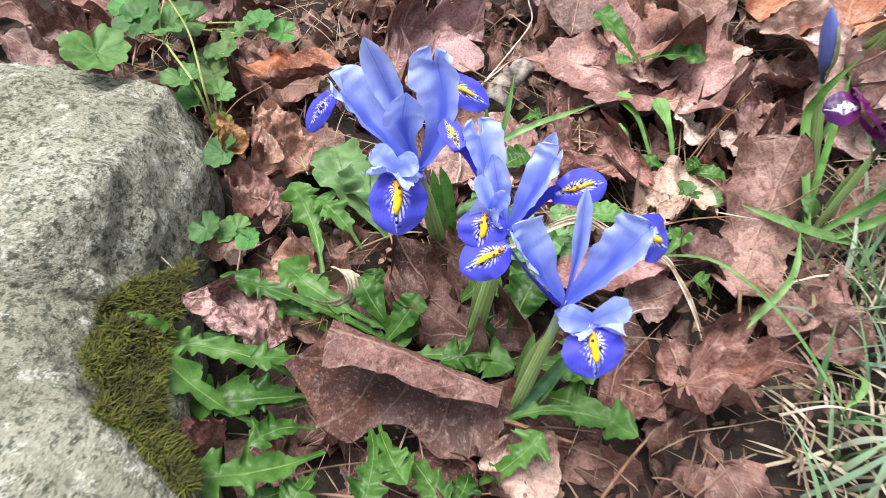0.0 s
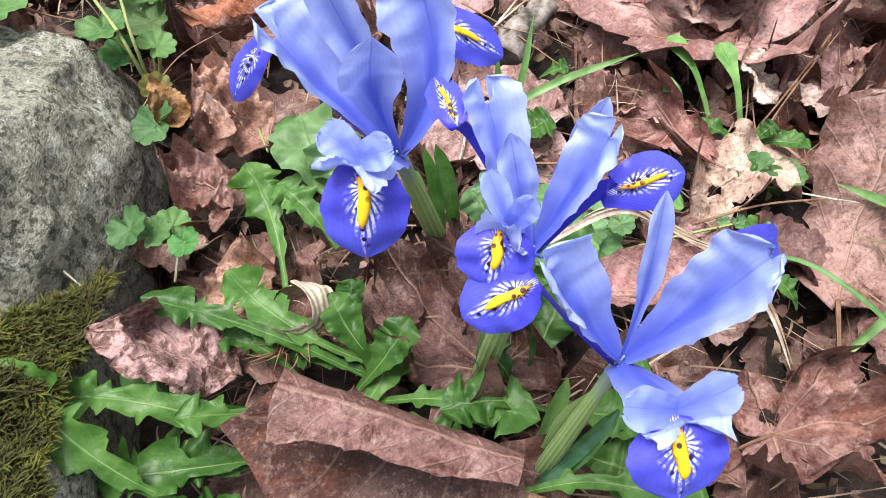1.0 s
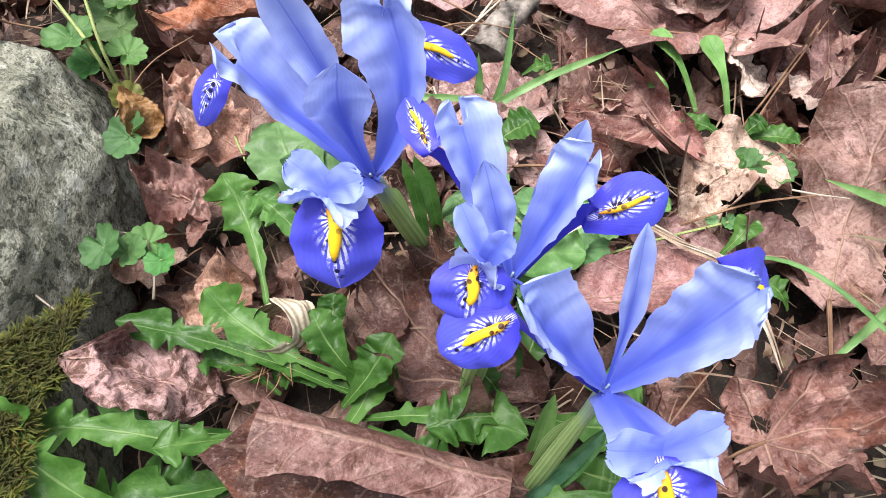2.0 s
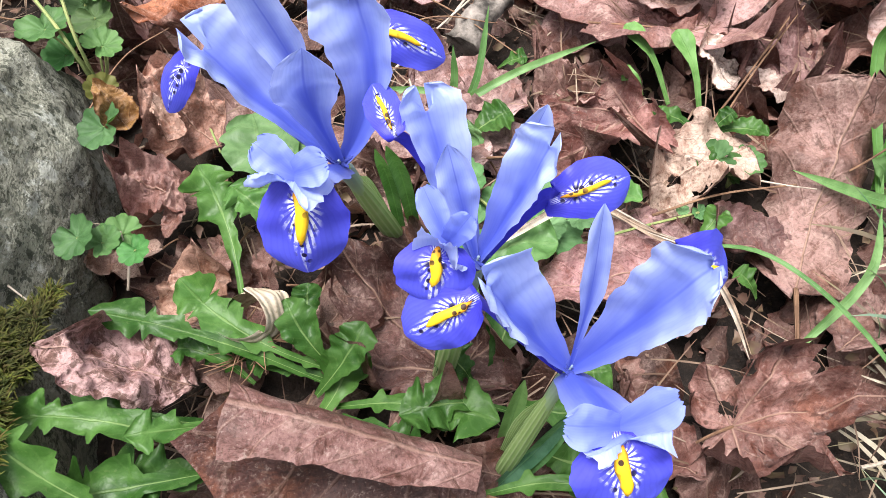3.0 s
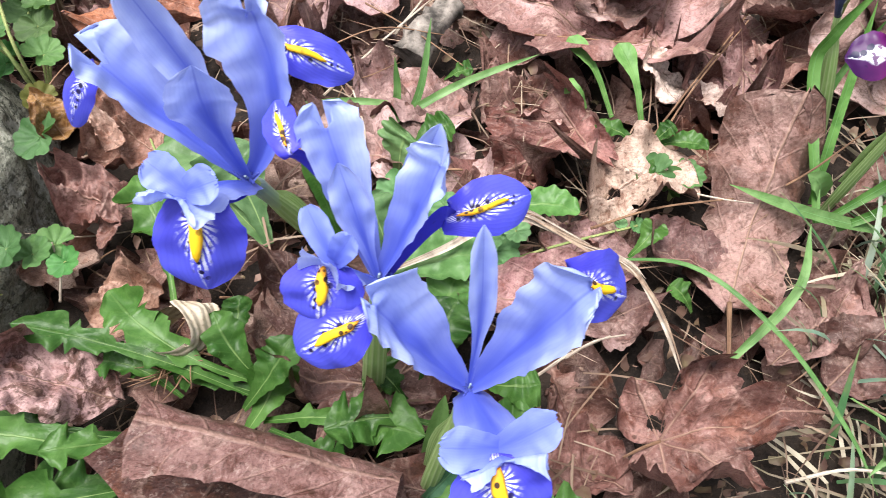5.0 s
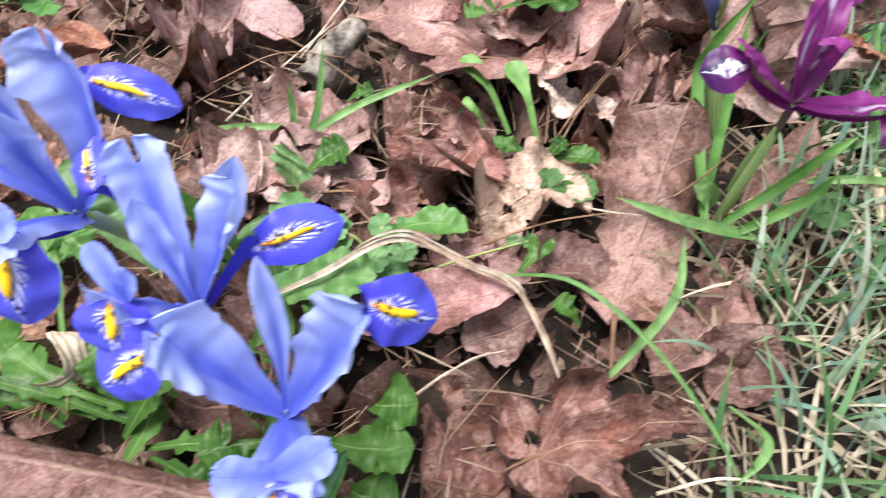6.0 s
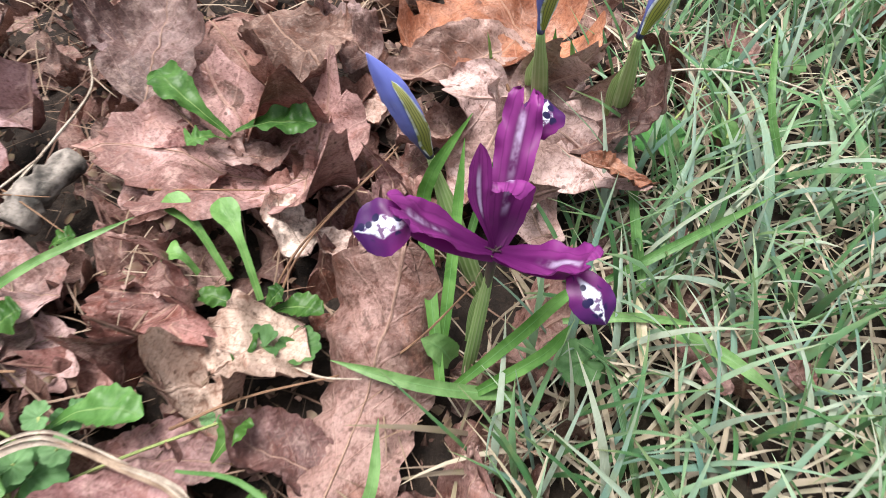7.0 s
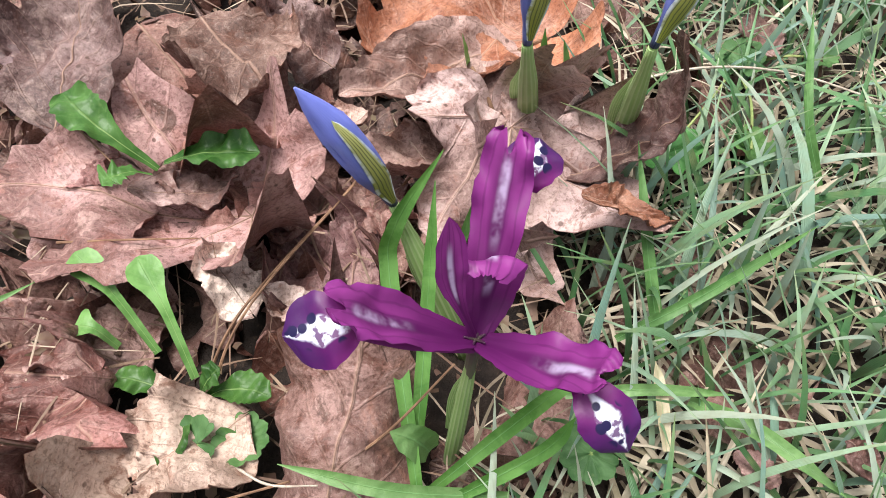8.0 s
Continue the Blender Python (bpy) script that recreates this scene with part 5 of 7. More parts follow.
fallen_leaf('broad', (0.1493, 0.3274, 0.0000), (0.1399, 0.2834, 0.0040), (0.4, 0.22, 0.18), wide=0.9, left=0.8, right=0.6, seed=67, wave=0.9, stalk=0)
fallen_leaf('oval', (0.1765, 0.3234, 0.0120), (0.1472, 0.3275, 0.0180), (0.66, 0.48, 0.4), wide=1.0, left=1.4, right=1.0, seed=34, wave=1.0, stalk=0)
fallen_leaf('broad', (0.1318, 0.1649, 0.0040), (0.1663, 0.2317, 0.0340), (0.31, 0.185, 0.155), wide=0.6, fold=-0.05, left=-3.4, right=-3.0, lift=0.2, wave=0.5, seed=12, words='tan maple leaf folded into a tall kite shape')
fallen_leaf('maple', (0.0981, 0.1199, 0.0060), (0.1476, 0.1246, 0.0120), (0.29, 0.15, 0.125), wide=0.85, lift=0.3, wave=1.62, left=0.81, right=0.81, seed=15, torn=0.06, words='large brown maple leaf with a torn hole')
fallen_leaf('broad', (0.0876, 0.1068, 0.0000), (0.0659, 0.1349, 0.0160), (0.267, 0.13, 0.107), wide=0.8, wave=1.7, left=1.2, right=1.2, roll=18, seed=16, stalk=0)
fallen_leaf('broad', (0.1421, 0.1447, 0.0000), (0.1778, 0.1752, 0.0100), (0.31, 0.18, 0.155), wide=0.7, wave=1.4, left=0.8, right=0.8, roll=-20, seed=17, stalk=0)
fallen_leaf('oval', (0.1591, 0.1368, -0.0020), (0.1834, 0.1557, 0.0060), (0.178, 0.091, 0.077), wide=1.2, wave=0.8, seed=18, words='dark damp leaf with a blackish patch')
fallen_leaf('oval', (0.1392, 0.1741, 0.0000), (0.1077, 0.1932, 0.0160), (0.317, 0.187, 0.177), wide=0.9, left=3.0, right=0.8, wave=0.6, seed=19, stalk=0, words='brown leaf rolled into a half tube')
fallen_leaf('oval', (0.0798, 0.1596, 0.0020), (0.1097, 0.1664, 0.0140), (0.356, 0.226, 0.209), wide=1.3, left=2.0, right=1.6, wave=0.8, roll=14, seed=21)
fallen_leaf('oval', (0.1070, 0.1862, -0.0020), (0.0705, 0.1941, 0.0080), (0.327, 0.192, 0.182), wide=0.8, left=2.0, right=1.6, wave=0.6, seed=63)
fallen_leaf('maple', (0.0481, 0.2278, -0.0060), (0.0225, 0.2481, 0.0040), (0.535, 0.365, 0.342), wide=0.7, seed=22, left=0.68, right=0.68, wave=0.75, stalk=0)
fallen_leaf('oval', (0.0042, 0.2289, -0.0040), (0.0425, 0.2438, 0.0060), (0.495, 0.346, 0.321), wide=1.3, seed=64, left=0.5, right=0.5, wave=0.6, stalk=0)
fallen_leaf('broad', (0.0736, 0.3319, 0.0160), (0.0869, 0.3862, 0.0360), (0.208, 0.13, 0.118), wide=0.8, fold=0.2, left=0.4, right=0.4, wave=0.6, seed=23, stalk=0)
fallen_leaf('broad', (0.0960, 0.3920, 0.0100), (0.1450, 0.3130, 0.0120), (0.4, 0.21, 0.165), wide=0.85, wave=0.9, left=0.35, right=0.3, lift=0.15, seed=24, stalk=0, words='brown maple leaf with a rust-red stain')
fallen_leaf('maple', (0.2413, 0.3489, 0.0120), (0.1782, 0.3594, 0.0220), (0.554, 0.24, 0.128), wide=0.9, wave=0.75, left=0.54, right=0.54, seed=26, stalk=0, words='orange-brown maple leaf at the edge of the lawn')
fallen_leaf('oval', (0.2325, 0.3342, 0.0200), (0.1684, 0.3094, 0.0340), (0.475, 0.317, 0.268), wide=0.8, left=0.8, right=2.6, lift=-0.5, wave=0.6, seed=27)
fallen_leaf('broad', (0.2188, 0.3043, 0.0240), (0.1714, 0.2984, 0.0120), (0.356, 0.221, 0.182), wide=0.8, left=1.0, right=1.2, wave=0.8, roll=15, seed=66)
fallen_leaf('maple', (0.2175, 0.2896, 0.0300), (0.2483, 0.2425, 0.0340), (0.594, 0.432, 0.396), wide=1.1, wave=0.75, tipcurl=1.0, lift=0.3, left=0.68, right=0.54, seed=28, stalk=0, words='pale tan maple leaf standing behind the purple iris')
fallen_leaf('maple', (0.2136, 0.2953, 0.0300), (0.2200, 0.2359, 0.0140), (0.594, 0.432, 0.396), wide=0.8, wave=0.75, left=0.68, right=0.54, seed=33)
fallen_leaf('oval', (0.2273, 0.2765, 0.0180), (0.2544, 0.2729, 0.0700), (0.218, 0.13, 0.118), roll=-10, wide=0.38, fold=0.5, left=0.4, right=0.9, lift=0.3, wave=0.7, stalk=0.0, seed=29, words='brown leaf folded in two and standing upright')
fallen_leaf('maple', (0.1619, 0.2577, 0.0040), (0.1414, 0.2940, 0.0160), (0.238, 0.125, 0.118), wide=0.85, wave=1.25, left=1.08, right=1.08, seed=30)
fallen_leaf('oval', (0.0982, 0.3044, 0.0140), (0.1333, 0.3027, 0.0140), (0.426, 0.288, 0.262), wide=0.6, left=1.5, right=1, wave=0.5, seed=31, stalk=0)
fallen_leaf('oval', (0.3278, 0.3252, 0.0080), (0.3292, 0.3502, 0.0120), (0.356, 0.24, 0.214), wide=0.9, wave=0.6, left=0.7, right=0.7, seed=72, words='small tan leaf lying on the lawn')
fallen_leaf('oval', (0.2517, 0.1906, 0.0060), (0.2569, 0.1799, 0.0100), (0.337, 0.202, 0.182), wide=1.0, wave=0.6, left=0.7, right=0.7, seed=73, stalk=0, words='small brown leaf caught in the grass')
fallen_leaf('oval', (0.2838, 0.1770, 0.0060), (0.2783, 0.1868, 0.0100), (0.337, 0.202, 0.182), wide=1.0, wave=0.6, left=0.7, right=0.7, seed=74, stalk=0, words='small brown leaf caught in the grass')
fallen_leaf('oval', (0.1255, 0.3633, 0.0300), (0.1473, 0.3220, 0.0360), (0.297, 0.182, 0.139), wide=1.3, wave=0.8, seed=25, stalk=0)
fallen_leaf('broad', (0.1675, 0.3465, 0.0140), (0.1484, 0.3747, 0.0300), (0.346, 0.24, 0.225), wide=0.8, wave=1.3, left=1.0, right=1.0, seed=65, stalk=0)
fallen_leaf('broad', (0.0651, 0.3703, 0.0100), (0.0427, 0.3994, 0.0220), (0.218, 0.139, 0.139), wide=0.8, wave=1.0, left=0.7, right=0.8, seed=109, stalk=0)
fallen_leaf('broad', (0.0757, 0.3130, 0.0100), (0.0963, 0.3162, 0.0200), (0.346, 0.163, 0.15), wide=0.6, wave=1.0, left=1.2, right=0.8, seed=110, stalk=0)
fallen_leaf('oval', (0.0988, 0.1750, 0.0120), (0.0401, 0.1667, 0.0180), (0.495, 0.278, 0.268), wide=0.6, wave=0.5, left=2.4, right=2.0, seed=114, stalk=0, words='pinkish brown leaf curled into a long half tube')
fallen_leaf('broad', (0.0329, 0.2232, 0.0080), (-0.0119, 0.2483, 0.0200), (0.614, 0.432, 0.407), wide=0.75, wave=1.0, left=0.8, right=0.8, seed=111)
fallen_leaf('broad', (0.0502, 0.2505, 0.0060), (0.0062, 0.2722, 0.0180), (0.574, 0.394, 0.374), wide=0.8, wave=1.1, left=0.8, right=0.8, seed=112, stalk=0)

# the rest of the litter: alike leaves, turned and overlapping
STOCK = []
for i, (kind, wide, left, right, lift, wave, torn) in enumerate([
        ("maple", 0.9, 0.8, 0.9, 0.4, 0.8, 0.0), ("broad", 0.8, 1.6, 1.0, -0.5, 1.2, 0.05), ("broad", 0.9, -1.2, -1.4, -0.6, 1.2, 0.0), ("broad", 0.7, 1.2, 2.4, 0.9, 1.2, 0.05),
        ("broad", 0.6, 2.6, 2.0, 0.4, 1.2, 0.0), ("broad", 1.1, -0.8, 0.9, 0.5, 1.3, 0.04), ("oval", 1.0, 1.2, 1.2, 0.6, 1.4, 0.0), ("oval", 0.8, 3.2, 1.0, 0.3, 1.4, 0.05),
        ("oak", 1.0, 1.0, 1.4, 0.5, 1.5, 0.1), ("oak", 0.9, -1.2, -1.2, 0.6, 1.5, 0.0), ("broad", 1.0, 0.5, -1.0, 0.9, 1.4, 0.06), ("broad", 0.8, 1.8, 0.4, 1.2, 1.2, 0.0)]):
    STOCK.append(fallen_leaf(kind, (0.06 * i - 0.3, 0.62 + 0.03 * (i % 3), -0.004), (0.06 * i - 0.28, 0.69 + 0.03 * (i % 3), 0.01), (0.3, 0.18, 0.13), 0, wide, 0.15, left, right, lift, wave, torn, 20.0 * (i % 5) - 40, 0.0, 0.2, 40 + i, coarse=True))
TINTS = [(0.29, 0.165, 0.138), (0.22, 0.115, 0.093), (0.34, 0.22, 0.18), (0.3, 0.18, 0.155), (0.18, 0.096, 0.077), (0.4, 0.28, 0.225), (0.26, 0.15, 0.125), (0.32, 0.2, 0.168)]
rnd = random.Random(11)


def in_litter(x, y):
    return not (x > grass_edge(y) and rnd.random() < 0.93 or x < -0.09 and 0.0 < y < 0.17 or x < -0.118 and 0.0 < y < 0.29)


def under_rosette(x, y):
    """Litter left out under the large dandelion: dark soil stands for its shaded gaps."""
    return ((x + 0.066) / 0.036) ** 2 + ((y - 0.1) / 0.038) ** 2 < 1


for i in range(330):
    x, y = rnd.uniform(-0.34, 0.44), rnd.uniform(-0.03, 0.58)
    if not in_litter(x, y) or under_rosette(x, y) or 0.045 < x < 0.19 and 0.1 < y < 0.32:
        continue
    size = rnd.uniform(0.25, 0.62)
    m = pose(x, y, soil_height(x, y) + rnd.uniform(0.008, 0.014), rnd.uniform(-24, 24), rnd.uniform(-24, 24), rnd.uniform(0, 360))
    ob = copy_thing(STOCK[rnd.choice((1, 2, 4, 7, 8, 10))], m)
    ob.scale = (size, size, size)
    k = rnd.uniform(0.75, 1.2)
    ob.color = (*(c * k for c in TINTS[rnd.randrange(len(TINTS))]), 1)


def carpet(name, count, spot, size, lift, slope, tint, label):
    """A layer of alike leaves, turned and overlapping, as one mesh."""
    verts, faces, uvs = [], [], []
    for _ in range(count):
        at = spot()
        if at is None:
            continue
        x, y = at
        big = rnd.uniform(*size)
        m = pose(x, y, soil_height(x, y) + rnd.uniform(*lift), rnd.uniform(-slope, slope), rnd.uniform(-slope, slope), rnd.uniform(0, 360))
        src = STOCK[rnd.randrange(len(STOCK))].data
        k = len(verts)
        verts += [m @ (v.co * big) for v in src.vertices]
        faces += [[k + i for i in p.vertices] for p in src.polygons]
        uvs += [c for d in src.uv_layers[0].data for c in d.uv]
    me = bpy.data.meshes.new(name)
    me.from_pydata(verts, [], faces)
    me.uv_layers.new(name="UVMap").data.foreach_set("uv", uvs)
    me.polygons.foreach_set("use_smooth", [True] * len(faces))
    me.materials.append(DRY_MIXED)
    ob = tagged(new(name, me), label, "leaf litter", kind="stuff")
    ob.color = (*tint, 1)


def near_spot():
    x, y = rnd.uniform(-0.24, 0.4), rnd.uniform(0.0, 0.48)
    return (x, y) if in_litter(x, y) and not under_rosette(x, y) else None


def far_spot():
    x, y = rnd.uniform(-1.1, 1.0), rnd.uniform(-0.8, 1.4)
    near = -0.24 < x < 0.4 and 0.0 < y < 0.48
    return None if near or x > grass_edge(y) and rnd.random() < 0.9 else (x, y)


# the lower layer's darker tint adds shade to the gaps between loose leaves
carpet("leaf_litter", 430, near_spot, (0.4, 0.9), (-0.006, 0.002), 16, (0.25, 0.14, 0.115), "packed layer of brown leaves under the loose ones, tinted darker as if shaded")
carpet("far_litter", 620, far_spot, (0.9, 1.7), (0.004, 0.014), 15, (0.32, 0.19, 0.15), "carpet of dry brown leaves away from the flowers")

def leaf_crumbs():
    """Small ragged bits of leaf between the whole ones, as one mesh."""
    verts, faces, uvs = [], [], []
    for i in range(4200):
        x, y = rnd.uniform(-0.2, 0.42), rnd.uniform(-0.03, 0.5)
        if x > grass_edge(y) and rnd.random() < 0.8 or x < -0.09 and 0.0 < y < 0.25 or under_rosette(x, y):
            continue
        size = rnd.uniform(0.0012, 0.0042) * rnd.uniform(0.5, 1.0)
        m = pose(x, y, soil_height(x, y) + rnd.uniform(0.002, 0.015), rnd.uniform(-45, 45), rnd.uniform(-45, 45), rnd.uniform(0, 360))
        curl, k, n, long = rnd.uniform(-0.5, 0.9), len(verts), 7, rnd.uniform(0.35, 1.0)
        verts.append(m @ V((0, 0, 0)))
        for ring in (0.55, 1.0):
            for j in range(n):
                r = size * ring * (0.45 + 0.85 * rnd.random())
                u, v = math.cos(j * 2 * math.pi / n) * r, math.sin(j * 2 * math.pi / n) * r * long
                verts.append(m @ V((u, v, curl * u * u / size + rnd.uniform(-0.16, 0.16) * size)))
        for j in range(n):
            a, b = k + 1 + j, k + 1 + (j + 1) % n
            faces += [(k, a, b), (a, a + n, b + n, b)]
            uvs += [0.3, 0.5] * 7
    me = bpy.data.meshes.new("leaf_crumbs")
    me.from_pydata(verts, [], faces)
    me.uv_layers.new(name="UVMap").data.foreach_set("uv", uvs)
    me.polygons.foreach_set("use_smooth", [True] * len(faces))
    me.materials.append(CRUMBS)
    tagged(new("leaf_crumbs", me), "small broken bits of dry brown leaf in the litter", "leaf litter", kind="stuff")


leaf_crumbs()

# the darkest green, on low leaves, stands in for shade inside the rosettes
weed = thing('dandelion', (-0.0218, 0.1392, 0.0000), 'flat rosette of toothed green dandelion leaves between irises', 'dandelion', 'dandelion rosettes')
dandelion_leaf(weed, (-0.0191, 0.1370, 0.0060), (-0.0910, 0.1564, 0.0300), 0.0068, 0.004, 4, (0.042, 0.112, 0.022), 0, False)
dandelion_leaf(weed, (-0.0172, 0.1408, 0.0080), (-0.0700, 0.1713, 0.0200), 0.0088, 0.006, 2, (0.066, 0.155, 0.034), 0, False)
dandelion_leaf(weed, (-0.0534, 0.1710, 0.0060), (-0.0730, 0.2212, 0.0140), 0.0105, 0.002, 3, (0.066, 0.155, 0.034), 0, False)
dandelion_leaf(weed, (-0.0189, 0.1408, 0.0080), (-0.0346, 0.1604, 0.0240), 0.0062, 0.003, 5, (0.042, 0.112, 0.022), 0, True)
dandelion_leaf(weed, (-0.0265, 0.1348, 0.0080), (-0.0096, 0.1504, 0.0260), 0.0066, 0.003, 6, (0.042, 0.112, 0.022), 0, True)
dandelion_leaf(weed, (-0.0257, 0.1284, 0.0060), (-0.0152, 0.1494, 0.0120), 0.0080, 0.002, 9, (0.066, 0.155, 0.034), 0, True)
dandelion_leaf(weed, (-0.0192, 0.1388, 0.0060), (-0.0482, 0.1453, 0.0120), 0.0060, 0.002, 11, (0.027, 0.08, 0.016), 0, False)
dandelion_leaf(weed, (-0.0325, 0.1547, 0.0060), (-0.0297, 0.1699, 0.0160), 0.0050, 0.002, 12, (0.027, 0.08, 0.016), 0, True)
dandelion_leaf(weed, (-0.0206, 0.1317, 0.0060), (0.0283, 0.1220, 0.0160), 0.0110, 0.003, 7, (0.066, 0.155, 0.034), 0, False)
dandelion_leaf(weed, (-0.0191, 0.1296, 0.0040), (0.0053, 0.1110, 0.0160), 0.0080, 0.002, 8, (0.027, 0.08, 0.016), 0, False)
dandelion_leaf(weed, (-0.0428, 0.1474, 0.0060), (-0.0713, 0.1530, 0.0140), 0.0060, 0.003, 10, (0.027, 0.08, 0.016), 0, False)
weed = thing('dandelion', (-0.0547, 0.1034, 0.0000), 'large dandelion rosette with jagged leaves beside mossy stone', 'dandelion', 'dandelion rosettes')
dandelion_leaf(weed, (-0.0613, 0.0969, 0.0080), (-0.1155, 0.1300, 0.0460), 0.0090, 0.004, 2, (0.066, 0.155, 0.034), 0, False)
dandelion_leaf(weed, (-0.0501, 0.1157, 0.0100), (-0.1099, 0.1247, 0.0300), 0.0085, 0.006, 3, (0.066, 0.155, 0.034), 0, False)
dandelion_leaf(weed, (-0.0442, 0.0907, 0.0100), (-0.0866, 0.0748, 0.0300), 0.0110, 0.003, 5, (0.066, 0.155, 0.034), 0, False)
dandelion_leaf(weed, (-0.0449, 0.1261, 0.0140), (-0.0713, 0.1174, 0.0340), 0.0072, 0.003, 7, (0.066, 0.155, 0.034), 0, False)
dandelion_leaf(weed, (-0.0472, 0.1151, 0.0060), (-0.0968, 0.1052, 0.0180), 0.0100, 0.006, 8, (0.042, 0.112, 0.022), 0, False)
dandelion_leaf(weed, (-0.0482, 0.1112, 0.0040), (-0.0834, 0.1107, 0.0160), 0.0100, 0.003, 4, (0.027, 0.08, 0.016), 0, False)
dandelion_leaf(weed, (-0.0495, 0.1018, 0.0040), (-0.0714, 0.0907, 0.0160), 0.0075, 0.003, 9, (0.042, 0.112, 0.022), 0, False)
dandelion_leaf(weed, (-0.0458, 0.1396, 0.0080), (-0.0712, 0.1486, 0.0180), 0.0068, 0.003, 6, (0.042, 0.112, 0.022), 0, False)
dandelion_leaf(weed, (-0.0519, 0.1276, 0.0060), (-0.0960, 0.1356, 0.0200), 0.0060, 0.004, 10, (0.027, 0.08, 0.016), 0, False)
dandelion_leaf(weed, (-0.0471, 0.0800, 0.0040), (-0.0703, 0.0690, 0.0140), 0.0090, 0.003, 11, (0.027, 0.08, 0.016), 0, False)
dandelion_leaf(weed, (-0.0474, 0.0856, 0.0060), (-0.0559, 0.0685, 0.0160), 0.0085, 0.003, 13, (0.042, 0.112, 0.022), 0, False)
weed = thing('dandelion', (-0.0209, 0.0988, 0.0000), 'dandelion leaves pushing up below the rolled leaf', 'dandelion', 'dandelion rosettes')
dandelion_leaf(weed, (-0.0291, 0.1029, 0.0100), (-0.0279, 0.0674, 0.0200), 0.0085, 0.004, 2, (0.042, 0.112, 0.022), 0, False)
dandelion_leaf(weed, (-0.0246, 0.1021, 0.0120), (-0.0124, 0.0742, 0.0240), 0.0080, 0.004, 3, (0.066, 0.155, 0.034), 0, False)
dandelion_leaf(weed, (-0.0136, 0.0914, 0.0080), (0.0012, 0.0685, 0.0160), 0.0080, 0.004, 4, (0.042, 0.112, 0.022), 0, False)
dandelion_leaf(weed, (0.0117, 0.0794, 0.0060), (0.0361, 0.0937, 0.0220), 0.0095, 0.003, 6, (0.066, 0.155, 0.034), 0, False)
dandelion_leaf(weed, (0.0098, 0.0863, 0.0040), (0.0032, 0.0690, 0.0140), 0.0080, 0.003, 5, (0.027, 0.08, 0.016), 0, False)
weed = thing('dandelion', (0.0268, 0.1178, 0.0000), 'dandelion with broad lobed leaves round the iris stem', 'dandelion', 'dandelion rosettes')
dandelion_leaf(weed, (0.0209, 0.1029, 0.0100), (0.0713, 0.0930, 0.0200), 0.0105, 0.004, 2, (0.066, 0.155, 0.034), 0, False)
dandelion_leaf(weed, (0.0336, 0.1266, 0.0080), (-0.0009, 0.1251, 0.0160), 0.0100, 0.004, 3, (0.042, 0.112, 0.022), 0, False)
dandelion_leaf(weed, (0.0340, 0.1301, 0.0060), (0.0620, 0.1236, 0.0140), 0.0080, 0.003, 6, (0.066, 0.155, 0.034), 0, True)
dandelion_leaf(weed, (0.0277, 0.1390, 0.0040), (0.0401, 0.1641, 0.0180), 0.0090, 0.003, 7, (0.027, 0.08, 0.016), 0, True)
dandelion_leaf(weed, (0.0228, 0.1364, 0.0040), (0.0108, 0.1458, 0.0160), 0.0085, 0.003, 4, (0.027, 0.08, 0.016), 0, False)
dandelion_leaf(weed, (0.0401, 0.1160, 0.0040), (0.0564, 0.1086, 0.0100), 0.0100, 0.003, 9, (0.042, 0.112, 0.022), 0, True)
weed = thing('dandelion', (-0.0339, 0.2057, 0.0000), 'broad pale green weed leaves under the flower', 'dandelion', 'dandelion rosettes')
dandelion_leaf(weed, (-0.0251, 0.1966, 0.0030), (-0.0540, 0.2410, 0.0180), 0.0130, 0.006, 2, (0.12, 0.21, 0.09), 0, True)
dandelion_leaf(weed, (-0.0251, 0.1966, 0.0030), (-0.0444, 0.2278, 0.0200), 0.0120, 0.004, 3, (0.1, 0.18, 0.085), 0, True)
dandelion_leaf(weed, (-0.0380, 0.1900, 0.0030), (-0.0593, 0.2100, 0.0160), 0.0092, 0.004, 4, (0.075, 0.175, 0.045), 0, False)
dandelion_leaf(weed, (0.0213, 0.2247, 0.0030), (0.0262, 0.2315, 0.0200), 0.0100, 0.004, 5, (0.12, 0.21, 0.09), 0, True)
dandelion_leaf(weed, (0.0173, 0.1867, 0.0030), (0.0093, 0.2032, 0.0200), 0.0080, 0.004, 6, (0.1, 0.18, 0.085), 0, True)
seedling = thing("seedling", (0.1073, 0.2534, 0.0000), "thin light green seedlings with small oval leaf tips", "weed")
for foot, tip, half in (((0.1065, 0.2493, 0.0040), (0.0897, 0.2738, 0.0240), 0.0046), ((0.1169, 0.2393, 0.0040), (0.1079, 0.2673, 0.0260), 0.0048), ((0.0962, 0.2522, 0.0060), (0.0873, 0.2566, 0.0140), 0.0050)):
    line = smooth_line((foot, V(foot).lerp(V(tip), 0.5) + V((0.001, 0, 0.004)), tip), 24)
    ob = part("leaf", ribbon(bmesh.new(), line, lambda u: half * SPATULA(u), (V(tip) - V(foot)).cross(V((0, 0, 1))), 0.3, 0.2, 6), DANDELION, seedling)
    ob.color = (0.15, 0.3, 0.09, 1)

